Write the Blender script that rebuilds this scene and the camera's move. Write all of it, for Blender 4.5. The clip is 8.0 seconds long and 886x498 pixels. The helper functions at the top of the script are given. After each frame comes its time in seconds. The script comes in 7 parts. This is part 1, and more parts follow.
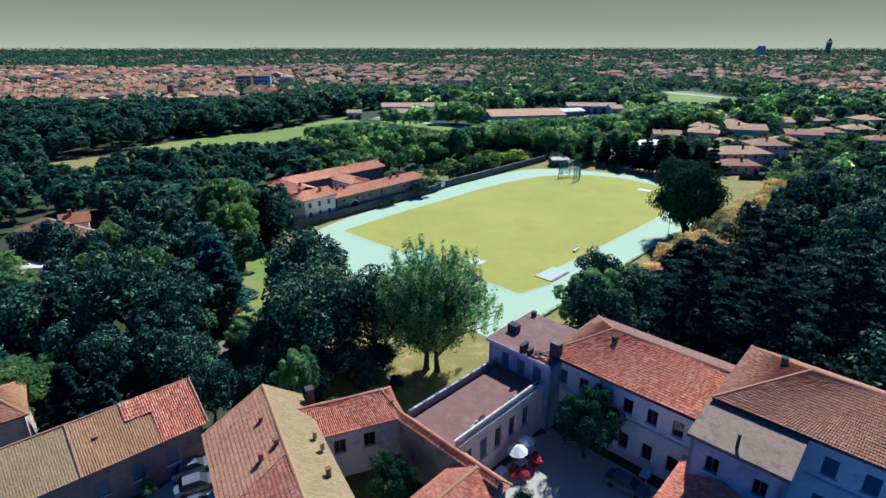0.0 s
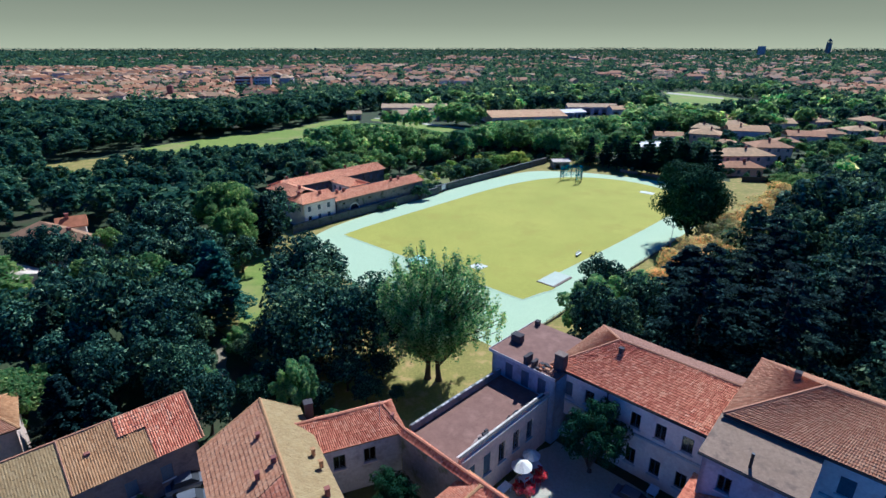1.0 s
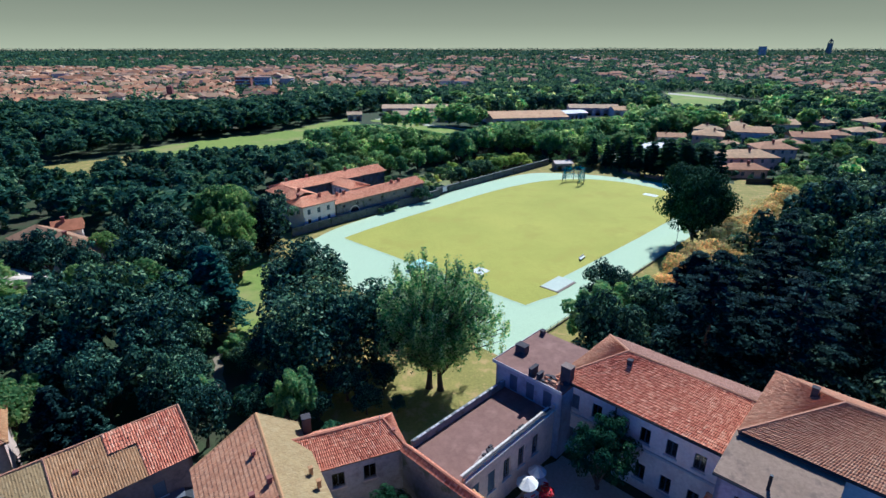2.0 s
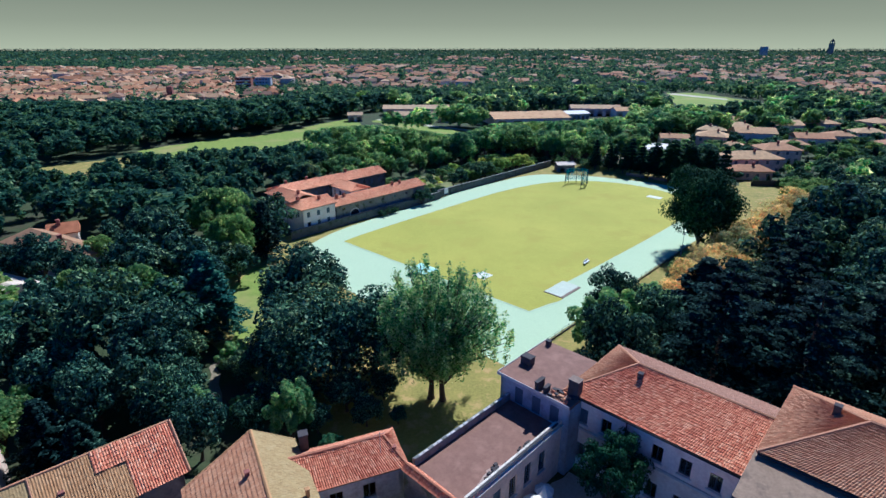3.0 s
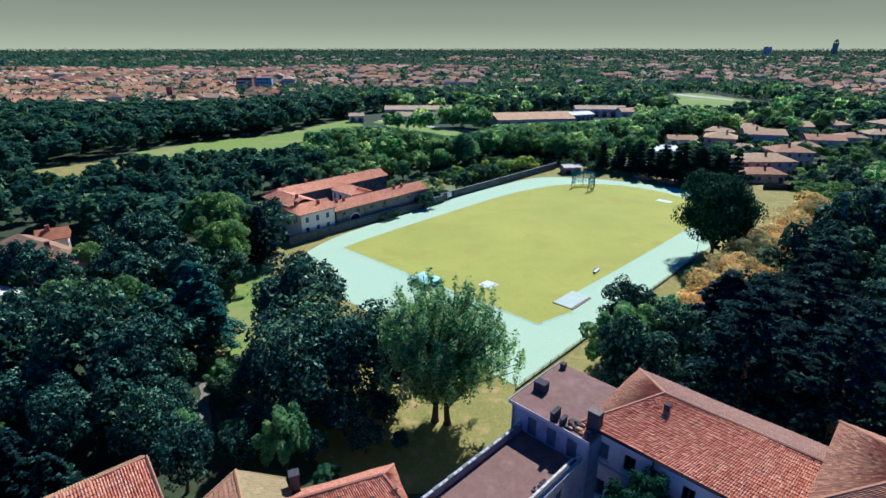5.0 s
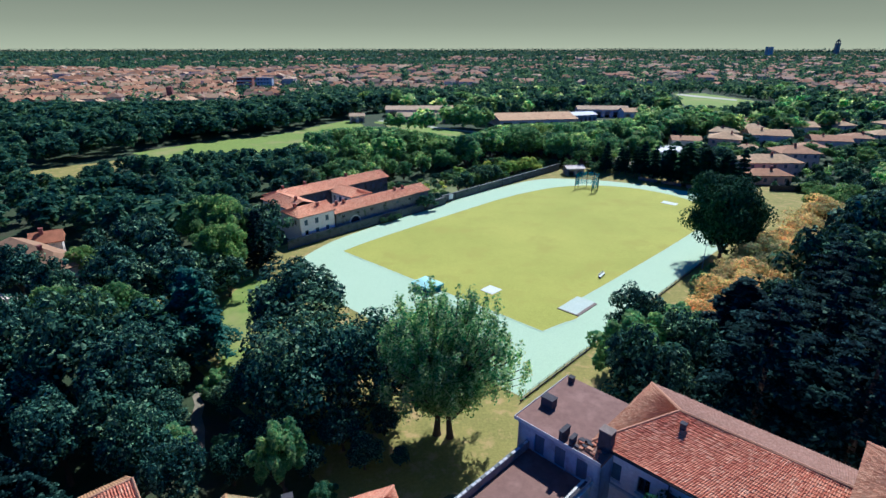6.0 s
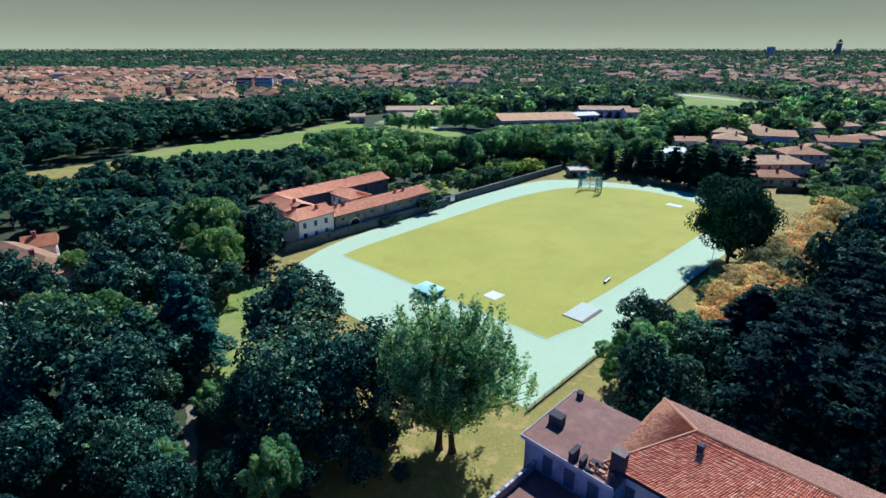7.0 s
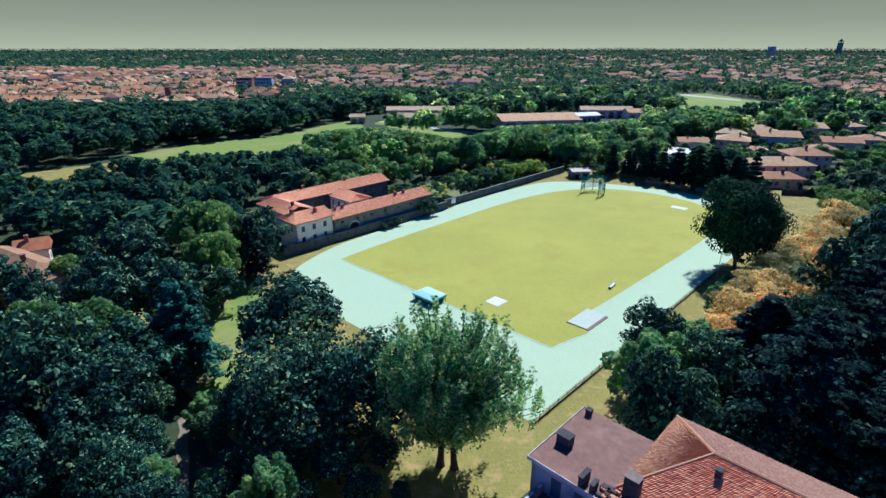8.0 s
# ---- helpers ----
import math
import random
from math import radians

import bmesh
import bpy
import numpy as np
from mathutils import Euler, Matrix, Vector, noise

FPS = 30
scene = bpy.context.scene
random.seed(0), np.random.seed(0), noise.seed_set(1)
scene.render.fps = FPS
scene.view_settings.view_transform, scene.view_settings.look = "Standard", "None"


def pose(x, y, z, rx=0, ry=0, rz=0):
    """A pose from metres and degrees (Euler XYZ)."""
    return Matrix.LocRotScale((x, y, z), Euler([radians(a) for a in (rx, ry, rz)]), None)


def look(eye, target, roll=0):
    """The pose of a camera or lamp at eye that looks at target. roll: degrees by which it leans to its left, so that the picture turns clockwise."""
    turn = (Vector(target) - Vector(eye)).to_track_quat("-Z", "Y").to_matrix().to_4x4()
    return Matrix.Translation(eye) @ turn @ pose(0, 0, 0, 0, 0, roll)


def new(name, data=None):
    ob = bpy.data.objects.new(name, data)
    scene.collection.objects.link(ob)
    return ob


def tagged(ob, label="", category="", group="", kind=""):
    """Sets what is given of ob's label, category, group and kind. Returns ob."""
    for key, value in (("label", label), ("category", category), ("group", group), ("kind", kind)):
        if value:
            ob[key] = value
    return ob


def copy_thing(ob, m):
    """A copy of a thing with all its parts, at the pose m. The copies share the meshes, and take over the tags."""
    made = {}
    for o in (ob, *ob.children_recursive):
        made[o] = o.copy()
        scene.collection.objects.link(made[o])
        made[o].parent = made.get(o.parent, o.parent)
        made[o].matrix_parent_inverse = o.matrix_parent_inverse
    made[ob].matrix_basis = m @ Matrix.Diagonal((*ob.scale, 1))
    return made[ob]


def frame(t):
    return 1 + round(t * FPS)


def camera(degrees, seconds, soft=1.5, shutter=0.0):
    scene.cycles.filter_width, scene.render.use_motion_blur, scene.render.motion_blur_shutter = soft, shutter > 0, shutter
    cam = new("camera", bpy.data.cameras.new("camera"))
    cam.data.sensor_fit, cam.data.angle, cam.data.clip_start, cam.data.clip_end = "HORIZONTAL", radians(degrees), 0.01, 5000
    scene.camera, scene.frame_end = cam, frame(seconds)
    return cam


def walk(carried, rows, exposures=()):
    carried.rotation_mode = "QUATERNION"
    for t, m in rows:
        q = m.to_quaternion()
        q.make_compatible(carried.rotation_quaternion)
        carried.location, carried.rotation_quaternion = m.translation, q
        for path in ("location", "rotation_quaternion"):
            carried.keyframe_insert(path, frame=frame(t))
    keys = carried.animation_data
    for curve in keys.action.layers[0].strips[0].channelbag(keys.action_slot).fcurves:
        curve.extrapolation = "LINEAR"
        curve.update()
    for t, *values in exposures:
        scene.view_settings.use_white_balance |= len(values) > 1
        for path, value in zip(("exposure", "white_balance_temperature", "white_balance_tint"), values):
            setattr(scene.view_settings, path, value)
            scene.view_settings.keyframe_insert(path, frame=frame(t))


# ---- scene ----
cam = camera(80.0, 8.0)
PATH = [
    (0.0, 0.030, -0.029, 44.966, 68.927, -0.037),
    (0.5, -0.086, 0.765, 45.190, 68.937, -0.045),
    (1.0, -0.200, 1.652, 45.351, 68.947, -0.038),
    (1.5, -0.312, 2.625, 45.457, 68.958, -0.019),
    (3.0, -0.642, 5.966, 45.512, 68.986, 0.093),
    (3.5, -0.749, 7.193, 45.467, 68.993, 0.143),
    (4.0, -0.855, 8.461, 45.401, 69.000, 0.197),
    (4.5, -0.960, 9.763, 45.323, 69.005, 0.251),
    (6.0, -1.266, 13.785, 45.081, 69.011, 0.403),
    (6.5, -1.366, 15.135, 45.022, 69.009, 0.444),
    (7.0, -1.465, 16.476, 44.986, 69.005, 0.477),
    (7.5, -1.562, 17.798, 44.979, 68.998, 0.500),
    (8.0, -1.658, 19.094, 45.009, 68.989, 0.511),
]
walk(cam, [(t, pose(x, y, z, rx, 0, rz)) for t, x, y, z, rx, rz in PATH], [(0.0, 0.74, 3260, 7.0), (8.0, 0.74, 3260, 7.0)])

# ---- world, sun ----
SUN_AZ, SUN_EL = radians(25), radians(48.5)      # azimuth clockwise from +y
world = bpy.data.worlds.new("sky")
scene.world = world
world.use_nodes = True
wn, wl = world.node_tree.nodes, world.node_tree.links
sky = wn.new("ShaderNodeTexSky")
sky.sky_type, sky.sun_disc = "NISHITA", False
sky.sun_elevation, sky.sun_rotation = SUN_EL, SUN_AZ
sky.air_density, sky.dust_density, sky.ozone_density, sky.altitude = 0.34, 0.03, 6.0, 200
wl.new(sky.outputs[0], wn["Background"].inputs[0])
wn["Background"].inputs[1].default_value = 0.05

sun_data = bpy.data.lights.new("sun", "SUN")
sun_data.energy, sun_data.angle, sun_data.color = 5.0, radians(0.5), (1.0, 0.60, 0.268)
sun = new("sun", sun_data)
to_sun = Vector((math.sin(SUN_AZ) * math.cos(SUN_EL), math.cos(SUN_AZ) * math.cos(SUN_EL), math.sin(SUN_EL)))
sun.matrix_world = look(to_sun * 300, (0, 0, 0))


# ---- materials ----
def material(name):
    m = bpy.data.materials.new(name)
    m.use_nodes = True
    return m, m.node_tree.nodes, m.node_tree.links, m.node_tree.nodes["Principled BSDF"]


def ramp(nodes, stops):
    r = nodes.new("ShaderNodeValToRGB")
    el = r.color_ramp.elements
    el[0].position, el[0].color = stops[0][0], (*stops[0][1], 1)
    el[1].position, el[1].color = stops[-1][0], (*stops[-1][1], 1)
    for p, c in stops[1:-1]:
        e = el.new(p)
        e.color = (*c, 1)
    return r


def coords(nodes, links, scale, world_space=True):
    src = nodes.new("ShaderNodeNewGeometry").outputs["Position"] if world_space else nodes.new("ShaderNodeTexCoord").outputs["Object"]
    mp = nodes.new("ShaderNodeMapping")
    mp.inputs["Scale"].default_value = scale if isinstance(scale, tuple) else (scale,) * 3
    links.new(src, mp.inputs[0])
    return mp.outputs[0]


def noise_tex(nodes, links, scale, detail=5, rough=0.6, vector=None):
    n = nodes.new("ShaderNodeTexNoise")
    n.inputs["Scale"].default_value, n.inputs["Detail"].default_value, n.inputs["Roughness"].default_value = 1.0, detail, rough
    links.new(vector if vector else coords(nodes, links, scale), n.inputs["Vector"])
    return n.outputs["Fac"]


def mixed(nodes, links, a, b, fac, mode="MIX"):
    m = nodes.new("ShaderNodeMix")
    m.data_type, m.blend_type = "RGBA", mode
    for sock, v in ((m.inputs[0], fac), (m.inputs[6], a), (m.inputs[7], b)):
        if hasattr(v, "is_linked"):
            links.new(v, sock)
        elif isinstance(v, tuple):
            sock.default_value = (*v, 1)
        else:
            sock.default_value = v
    return m.outputs[2]


def bumped(nodes, links, bsdf, height, strength, distance):
    b = nodes.new("ShaderNodeBump")
    b.inputs["Strength"].default_value, b.inputs["Distance"].default_value = strength, distance
    links.new(height, b.inputs["Height"])
    links.new(b.outputs[0], bsdf.inputs["Normal"])


def surface(name, dark, light, big=0.15, small=3.0, rough=0.85, bump=0.3, metal=0.0, patch=None, depth=0.02):
    """A worn surface: two colours mixed by broad and fine noise, with an optional third in patches."""
    m, n, l, b = material(name)
    broad, fine = noise_tex(n, l, big, 4), noise_tex(n, l, small, 6, 0.7)
    r1 = ramp(n, [(0.32, dark), (0.68, light)])
    l.new(broad, r1.inputs[0])
    r2 = ramp(n, [(0.3, tuple(c * 0.72 for c in dark)), (0.7, tuple(min(1, c * 1.15) for c in light))])
    l.new(fine, r2.inputs[0])
    col = mixed(n, l, r1.outputs[0], r2.outputs[0], 0.5)
    if patch:
        r3 = ramp(n, [(0.52, (0, 0, 0)), (0.66, (1, 1, 1))])
        l.new(noise_tex(n, l, big * 2.7, 5, 0.65), r3.inputs[0])
        col = mixed(n, l, col, patch, r3.outputs[0])
    l.new(col, b.inputs["Base Color"])
    b.inputs["Roughness"].default_value, b.inputs["Metallic"].default_value = rough, metal
    b.inputs["Specular IOR Level"].default_value = 0.25
    if bump:
        bumped(n, l, b, fine, bump, depth)
    return m


def tile_material(name, stops, stain=(0.10, 0.08, 0.05), amount=0.45):
    """Clay roof tiles: one random shade per tile, darker weathered patches, lichen."""
    m, n, l, b = material(name)
    uv = n.new("ShaderNodeUVMap")
    fl = n.new("ShaderNodeVectorMath")
    fl.operation = "FLOOR"
    l.new(uv.outputs[0], fl.inputs[0])
    wnz = n.new("ShaderNodeTexWhiteNoise")
    wnz.noise_dimensions = "3D"
    l.new(fl.outputs[0], wnz.inputs["Vector"])
    r = ramp(n, stops)
    l.new(wnz.outputs["Value"], r.inputs[0])
    r2 = ramp(n, [(0.40, (0, 0, 0)), (0.72, (1, 1, 1))])
    l.new(noise_tex(n, l, 0.55, 6, 0.65), r2.inputs[0])
    k = n.new("ShaderNodeMath")
    k.operation, k.inputs[1].default_value = "MULTIPLY", amount
    l.new(r2.outputs[0], k.inputs[0])
    col = mixed(n, l, r.outputs[0], stain, k.outputs[0])
    fine = noise_tex(n, l, 9.0, 4)
    r3 = ramp(n, [(0.3, (0.75, 0.75, 0.75)), (0.7, (1.1, 1.1, 1.1))])
    l.new(fine, r3.inputs[0])
    l.new(mixed(n, l, col, r3.outputs[0], 1.0, "MULTIPLY"), b.inputs["Base Color"])
    b.inputs["Roughness"].default_value = 0.9
    b.inputs["Specular IOR Level"].default_value = 0.2
    bumped(n, l, b, fine, 0.3, 0.01)
    return m


def leaf_material(name, stops, see_through=0.22, shift=1.0):
    """Leaves: a tone per leaf, a shift per tree, broad bluish-dark to warm-bright noise, light passing through."""
    m, n, l, b = material(name)
    geo, info = n.new("ShaderNodeNewGeometry"), n.new("ShaderNodeObjectInfo")
    r = ramp(n, stops)
    l.new(geo.outputs["Random Per Island"], r.inputs[0])
    r2 = ramp(n, [(0.0, (1 - 0.38 * shift, 1 - 0.22 * shift, 1 - 0.20 * shift)), (0.5, (1.0, 1.0, 1.0)), (1.0, (1 + 0.35 * shift, 1 + 0.22 * shift, 1 - 0.20 * shift))])
    l.new(info.outputs["Random"], r2.inputs[0])
    col = mixed(n, l, r.outputs[0], r2.outputs[0], 1.0, "MULTIPLY")
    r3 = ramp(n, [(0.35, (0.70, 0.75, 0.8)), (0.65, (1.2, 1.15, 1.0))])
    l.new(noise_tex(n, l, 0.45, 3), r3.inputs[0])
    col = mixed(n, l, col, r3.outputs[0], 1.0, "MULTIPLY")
    # Broad tone shifts; the dark end is blued to imitate navy tree shade.
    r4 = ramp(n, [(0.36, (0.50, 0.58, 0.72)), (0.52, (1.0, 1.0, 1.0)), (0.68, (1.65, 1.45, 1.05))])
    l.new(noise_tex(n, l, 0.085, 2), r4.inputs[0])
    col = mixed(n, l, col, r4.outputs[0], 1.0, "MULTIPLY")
    l.new(col, b.inputs["Base Color"])
    b.inputs["Roughness"].default_value = 0.8
    b.inputs["Specular IOR Level"].default_value = 0.04
    tr = n.new("ShaderNodeBsdfTranslucent")
    bright = n.new("ShaderNodeGamma")
    bright.inputs[1].default_value = 0.72
    l.new(mixed(n, l, col, (0.88, 0.88, 0.32), 1.0, "MULTIPLY"), bright.inputs[0])
    l.new(bright.outputs[0], tr.inputs[0])
    mx = n.new("ShaderNodeMixShader")
    mx.inputs[0].default_value = see_through
    l.new(b.outputs[0], mx.inputs[1])
    l.new(tr.outputs[0], mx.inputs[2])
    l.new(mx.outputs[0], n["Material Output"].inputs[0])
    return m


def glass_material(name, tint=(0.8, 0.9, 0.95)):
    m, n, l, b = material(name)
    b.inputs["Base Color"].default_value = (*tint, 1)
    b.inputs["Transmission Weight"].default_value = 1.0
    b.inputs["Roughness"].default_value = 0.04
    return m


def island_material(name, stops, rough=0.85):
    """One shade for each separate piece of a joined mesh."""
    m, n, l, b = material(name)
    geo = n.new("ShaderNodeNewGeometry")
    r = ramp(n, stops)
    l.new(geo.outputs["Random Per Island"], r.inputs[0])
    f = ramp(n, [(0.3, (0.72, 0.72, 0.72)), (0.7, (1.12, 1.12, 1.12))])
    l.new(noise_tex(n, l, 0.8, 4), f.inputs[0])
    l.new(mixed(n, l, r.outputs[0], f.outputs[0], 1.0, "MULTIPLY"), b.inputs["Base Color"])
    b.inputs["Roughness"].default_value = rough
    b.inputs["Specular IOR Level"].default_value = 0.2
    return m


def object_material(name, stops, rough=0.85):
    """One shade for each object, with blotches."""
    m, n, l, b = material(name)
    info = n.new("ShaderNodeObjectInfo")
    r = ramp(n, stops)
    l.new(info.outputs["Random"], r.inputs[0])
    f = ramp(n, [(0.3, (0.75, 0.75, 0.75)), (0.7, (1.12, 1.12, 1.12))])
    l.new(noise_tex(n, l, 0.7, 5), f.inputs[0])
    l.new(mixed(n, l, r.outputs[0], f.outputs[0], 1.0, "MULTIPLY"), b.inputs["Base Color"])
    b.inputs["Roughness"].default_value = rough
    b.inputs["Specular IOR Level"].default_value = 0.2
    return m


M_GROUND = surface("rough_grass", (0.030, 0.045, 0.014), (0.075, 0.090, 0.028), 0.02, 1.2, 0.95, 0.5, patch=(0.060, 0.052, 0.026), depth=0.1)
M_LAWN = surface("park_lawn", (0.19, 0.185, 0.025), (0.34, 0.285, 0.044), 0.16, 2.5, 0.95, 0.3, patch=(0.42, 0.30, 0.085), depth=0.04)
M_MEADOW = surface("meadow_grass", (0.18, 0.245, 0.018), (0.27, 0.315, 0.026), 0.015, 0.6, 0.95, 0.5, patch=(0.30, 0.28, 0.065), depth=0.1)
M_PITCH = surface("pitch_grass", (0.320, 0.325, 0.020), (0.470, 0.440, 0.036), 0.04, 5.0, 0.95, 0.0, patch=(0.365, 0.340, 0.026))
M_TRACK = surface("track_surface", (0.48, 0.575, 0.325), (0.52, 0.61, 0.350), 0.05, 6.0, 0.9, 0.0)
M_LINE = surface("faded_line_paint", (0.50, 0.59, 0.38), (0.56, 0.64, 0.42), 0.5, 4.0, 0.8, 0.1)
M_PAD = surface("pale_concrete_pad", (0.66, 0.66, 0.55), (0.76, 0.76, 0.65), 0.4, 3.0, 0.9, 0.1)
M_SAND = surface("sand", (0.50, 0.54, 0.40), (0.60, 0.63, 0.48), 0.4, 4.0, 0.95, 0.3)
M_PAVING = surface("pale_paving", (0.43, 0.40, 0.27), (0.53, 0.49, 0.345), 0.3, 3.0, 0.9, 0.2)
M_GARDEN = surface("kitchen_garden", (0.12, 0.15, 0.035), (0.26, 0.27, 0.07), 0.25, 2.0, 0.95, 0.4, patch=(0.25, 0.20, 0.10), depth=0.08)
M_DIRT = surface("dry_dirt", (0.19, 0.155, 0.09), (0.28, 0.235, 0.14), 0.2, 2.0, 0.95, 0.4)

M_TILE_RED = tile_material("red_clay_tile", [(0.0, (0.50, 0.165, 0.066)), (0.35, (0.66, 0.252, 0.104)), (0.75, (0.76, 0.345, 0.15)), (1.0, (0.82, 0.45, 0.22))], (0.22, 0.13, 0.06), 0.18)
M_TILE_ORANGE = tile_material("orange_clay_tile", [(0.0, (0.44, 0.17, 0.07)), (0.5, (0.56, 0.24, 0.105)), (1.0, (0.62, 0.33, 0.17))], amount=0.3)
M_TILE_TAN = tile_material("weathered_tan_tile", [(0.0, (0.42, 0.235, 0.075)), (0.5, (0.49, 0.285, 0.095)), (1.0, (0.54, 0.335, 0.125))], (0.28, 0.17, 0.065), 0.4)
M_TILE_PALE = tile_material("lichen_pale_tile", [(0.0, (0.35, 0.255, 0.088)), (0.5, (0.38, 0.285, 0.100)), (1.0, (0.42, 0.325, 0.125))], (0.27, 0.185, 0.066), 0.4)
M_TILE_ROSE = tile_material("rose_clay_tile", [(0.0, (0.50, 0.255, 0.105)), (0.5, (0.58, 0.315, 0.135)), (1.0, (0.62, 0.37, 0.17))], (0.36, 0.19, 0.085), 0.35)
M_TILE_OCHRE = tile_material("ochre_clay_tile", [(0.0, (0.39, 0.270, 0.090)), (0.5, (0.43, 0.305, 0.105)), (1.0, (0.46, 0.335, 0.125))], (0.30, 0.21, 0.075), 0.4)
M_TILE_BROWN = tile_material("brown_clay_tile", [(0.0, (0.41, 0.20, 0.085)), (0.5, (0.49, 0.26, 0.120)), (1.0, (0.54, 0.325, 0.155))], (0.30, 0.17, 0.075), 0.30)
M_TILE_DULL = tile_material("dull_weathered_tile", [(0.0, (0.27, 0.150, 0.085)), (0.5, (0.33, 0.19, 0.115)), (1.0, (0.39, 0.245, 0.155))], (0.20, 0.13, 0.075), 0.4)
M_TILE_CORAL = tile_material("coral_clay_tile", [(0.0, (0.68, 0.30, 0.12)), (0.5, (0.82, 0.42, 0.18)), (1.0, (0.88, 0.53, 0.27))], (0.52, 0.26, 0.12), 0.25)

M_PLASTER = surface("pale_plaster", (0.84, 0.72, 0.57), (0.90, 0.79, 0.64), 0.25, 3.0, 0.9, 0.15, patch=(0.72, 0.60, 0.47))
M_PLASTER_PINK = surface("pink_plaster", (0.72, 0.55, 0.50), (0.80, 0.64, 0.58), 0.25, 3.0, 0.9, 0.15, patch=(0.64, 0.48, 0.43))
M_PLASTER_WARM = surface("warm_plaster", (0.68, 0.52, 0.37), (0.78, 0.62, 0.46), 0.25, 3.0, 0.9, 0.15, patch=(0.56, 0.44, 0.32))
M_PLASTER_WHITE = surface("limewashed_plaster", (0.82, 0.76, 0.68), (0.88, 0.83, 0.76), 0.25, 3.0, 0.9, 0.15, patch=(0.76, 0.68, 0.60))
# Plaster darkened to carry the shade on the row house walls.
M_PLASTER_SHADE = surface("shade_darkened_plaster", (0.15, 0.12, 0.10), (0.22, 0.18, 0.15), 0.25, 3.0, 0.9, 0.2, patch=(0.12, 0.10, 0.09))
# Grey plaster; on the court, front and side houses it paints wall shade.
M_PLASTER_GREY_AND_SHADE = surface("grey_and_shade_plaster", (0.34, 0.36, 0.38), (0.46, 0.47, 0.48), 0.25, 3.0, 0.9, 0.2, patch=(0.28, 0.28, 0.28))
M_COPING = surface("cream_coping_stone", (0.66, 0.60, 0.46), (0.78, 0.72, 0.58), 0.6, 4.0, 0.9, 0.2, patch=(0.42, 0.38, 0.29))
M_SLAB = surface("weathered_roof_slab", (0.25, 0.18, 0.105), (0.33, 0.245, 0.15), 0.35, 3.0, 0.95, 0.2, patch=(0.19, 0.14, 0.09))
M_STONE = surface("grey_stone_wall", (0.17, 0.17, 0.155), (0.29, 0.28, 0.25), 0.3, 2.6, 0.95, 0.6, patch=(0.10, 0.12, 0.07), depth=0.05)
# Dark stone of the garden wall; paints shade on the farm back wing.
M_STONE_DARK_AND_SHADE = surface("dark_and_shade_stone", (0.075, 0.085, 0.085), (0.13, 0.14, 0.135), 0.3, 2.6, 0.95, 0.6, patch=(0.05, 0.07, 0.05), depth=0.05)
M_TRIM = surface("stone_trim", (0.52, 0.50, 0.45), (0.66, 0.63, 0.56), 0.5, 4.0, 0.9, 0.2)
M_MEMBRANE = surface("brown_roof_membrane", (0.185, 0.105, 0.066), (0.23, 0.132, 0.084), 0.16, 1.8, 0.8, 0.15, patch=(0.26, 0.155, 0.100))
M_CONCRETE = surface("grey_concrete_roof", (0.20, 0.155, 0.11), (0.27, 0.215, 0.155), 0.25, 2.0, 0.9, 0.25, patch=(0.17, 0.13, 0.095))
M_CHIMNEY = surface("dark_chimney_render", (0.045, 0.042, 0.042), (0.095, 0.085, 0.080), 0.6, 4.0, 0.9, 0.3)
M_BRICK = surface("dark_red_brick", (0.20, 0.085, 0.055), (0.30, 0.13, 0.085), 0.6, 5.0, 0.9, 0.3)
M_METAL = surface("galvanised_metal", (0.36, 0.37, 0.38), (0.48, 0.49, 0.50), 0.6, 5.0, 0.45, 0.0, metal=0.8)
M_DARK_METAL = surface("dark_painted_metal", (0.025, 0.028, 0.030), (0.05, 0.052, 0.055), 0.6, 5.0, 0.5, 0.0, metal=0.3)
M_SHUTTER = surface("blue_grey_shutter_paint", (0.075, 0.10, 0.125), (0.12, 0.15, 0.175), 0.8, 6.0, 0.6, 0.1)
M_FRAME = surface("window_frame_paint", (0.10, 0.105, 0.11), (0.16, 0.165, 0.17), 0.8, 6.0, 0.6, 0.0)
M_GLASS = glass_material("window_glass")
# Near black: the dimness of unlit rooms and openings, put into the colour.
M_UNLIT_BLACK = surface("unlit_black", (0.015, 0.015, 0.018), (0.03, 0.03, 0.033), 0.6, 3.0, 0.95, 0.0)
M_CANVAS = surface("cream_canvas", (0.76, 0.72, 0.60), (0.86, 0.82, 0.70), 0.8, 6.0, 0.9, 0.1)
M_TEAL = surface("teal_vinyl", (0.10, 0.30, 0.34), (0.15, 0.38, 0.42), 0.6, 4.0, 0.6, 0.0)
M_BLUE = surface("dark_blue_vinyl", (0.02, 0.08, 0.16), (0.03, 0.12, 0.22), 0.6, 4.0, 0.6, 0.0)
M_MINT = surface("pale_mint_cover", (0.46, 0.70, 0.56), (0.56, 0.78, 0.64), 0.6, 4.0, 0.7, 0.0)
M_NET = surface("green_blue_netting", (0.05, 0.24, 0.30), (0.07, 0.30, 0.37), 0.8, 6.0, 0.8, 0.0)
M_WHITE = surface("white_paint", (0.76, 0.76, 0.74), (0.85, 0.85, 0.83), 0.6, 4.0, 0.4, 0.0)
M_CARPAINT = object_material("car_paint", [(0.0, (0.45, 0.45, 0.44)), (0.5, (0.20, 0.20, 0.21)), (1.0, (0.07, 0.09, 0.12))], 0.35)
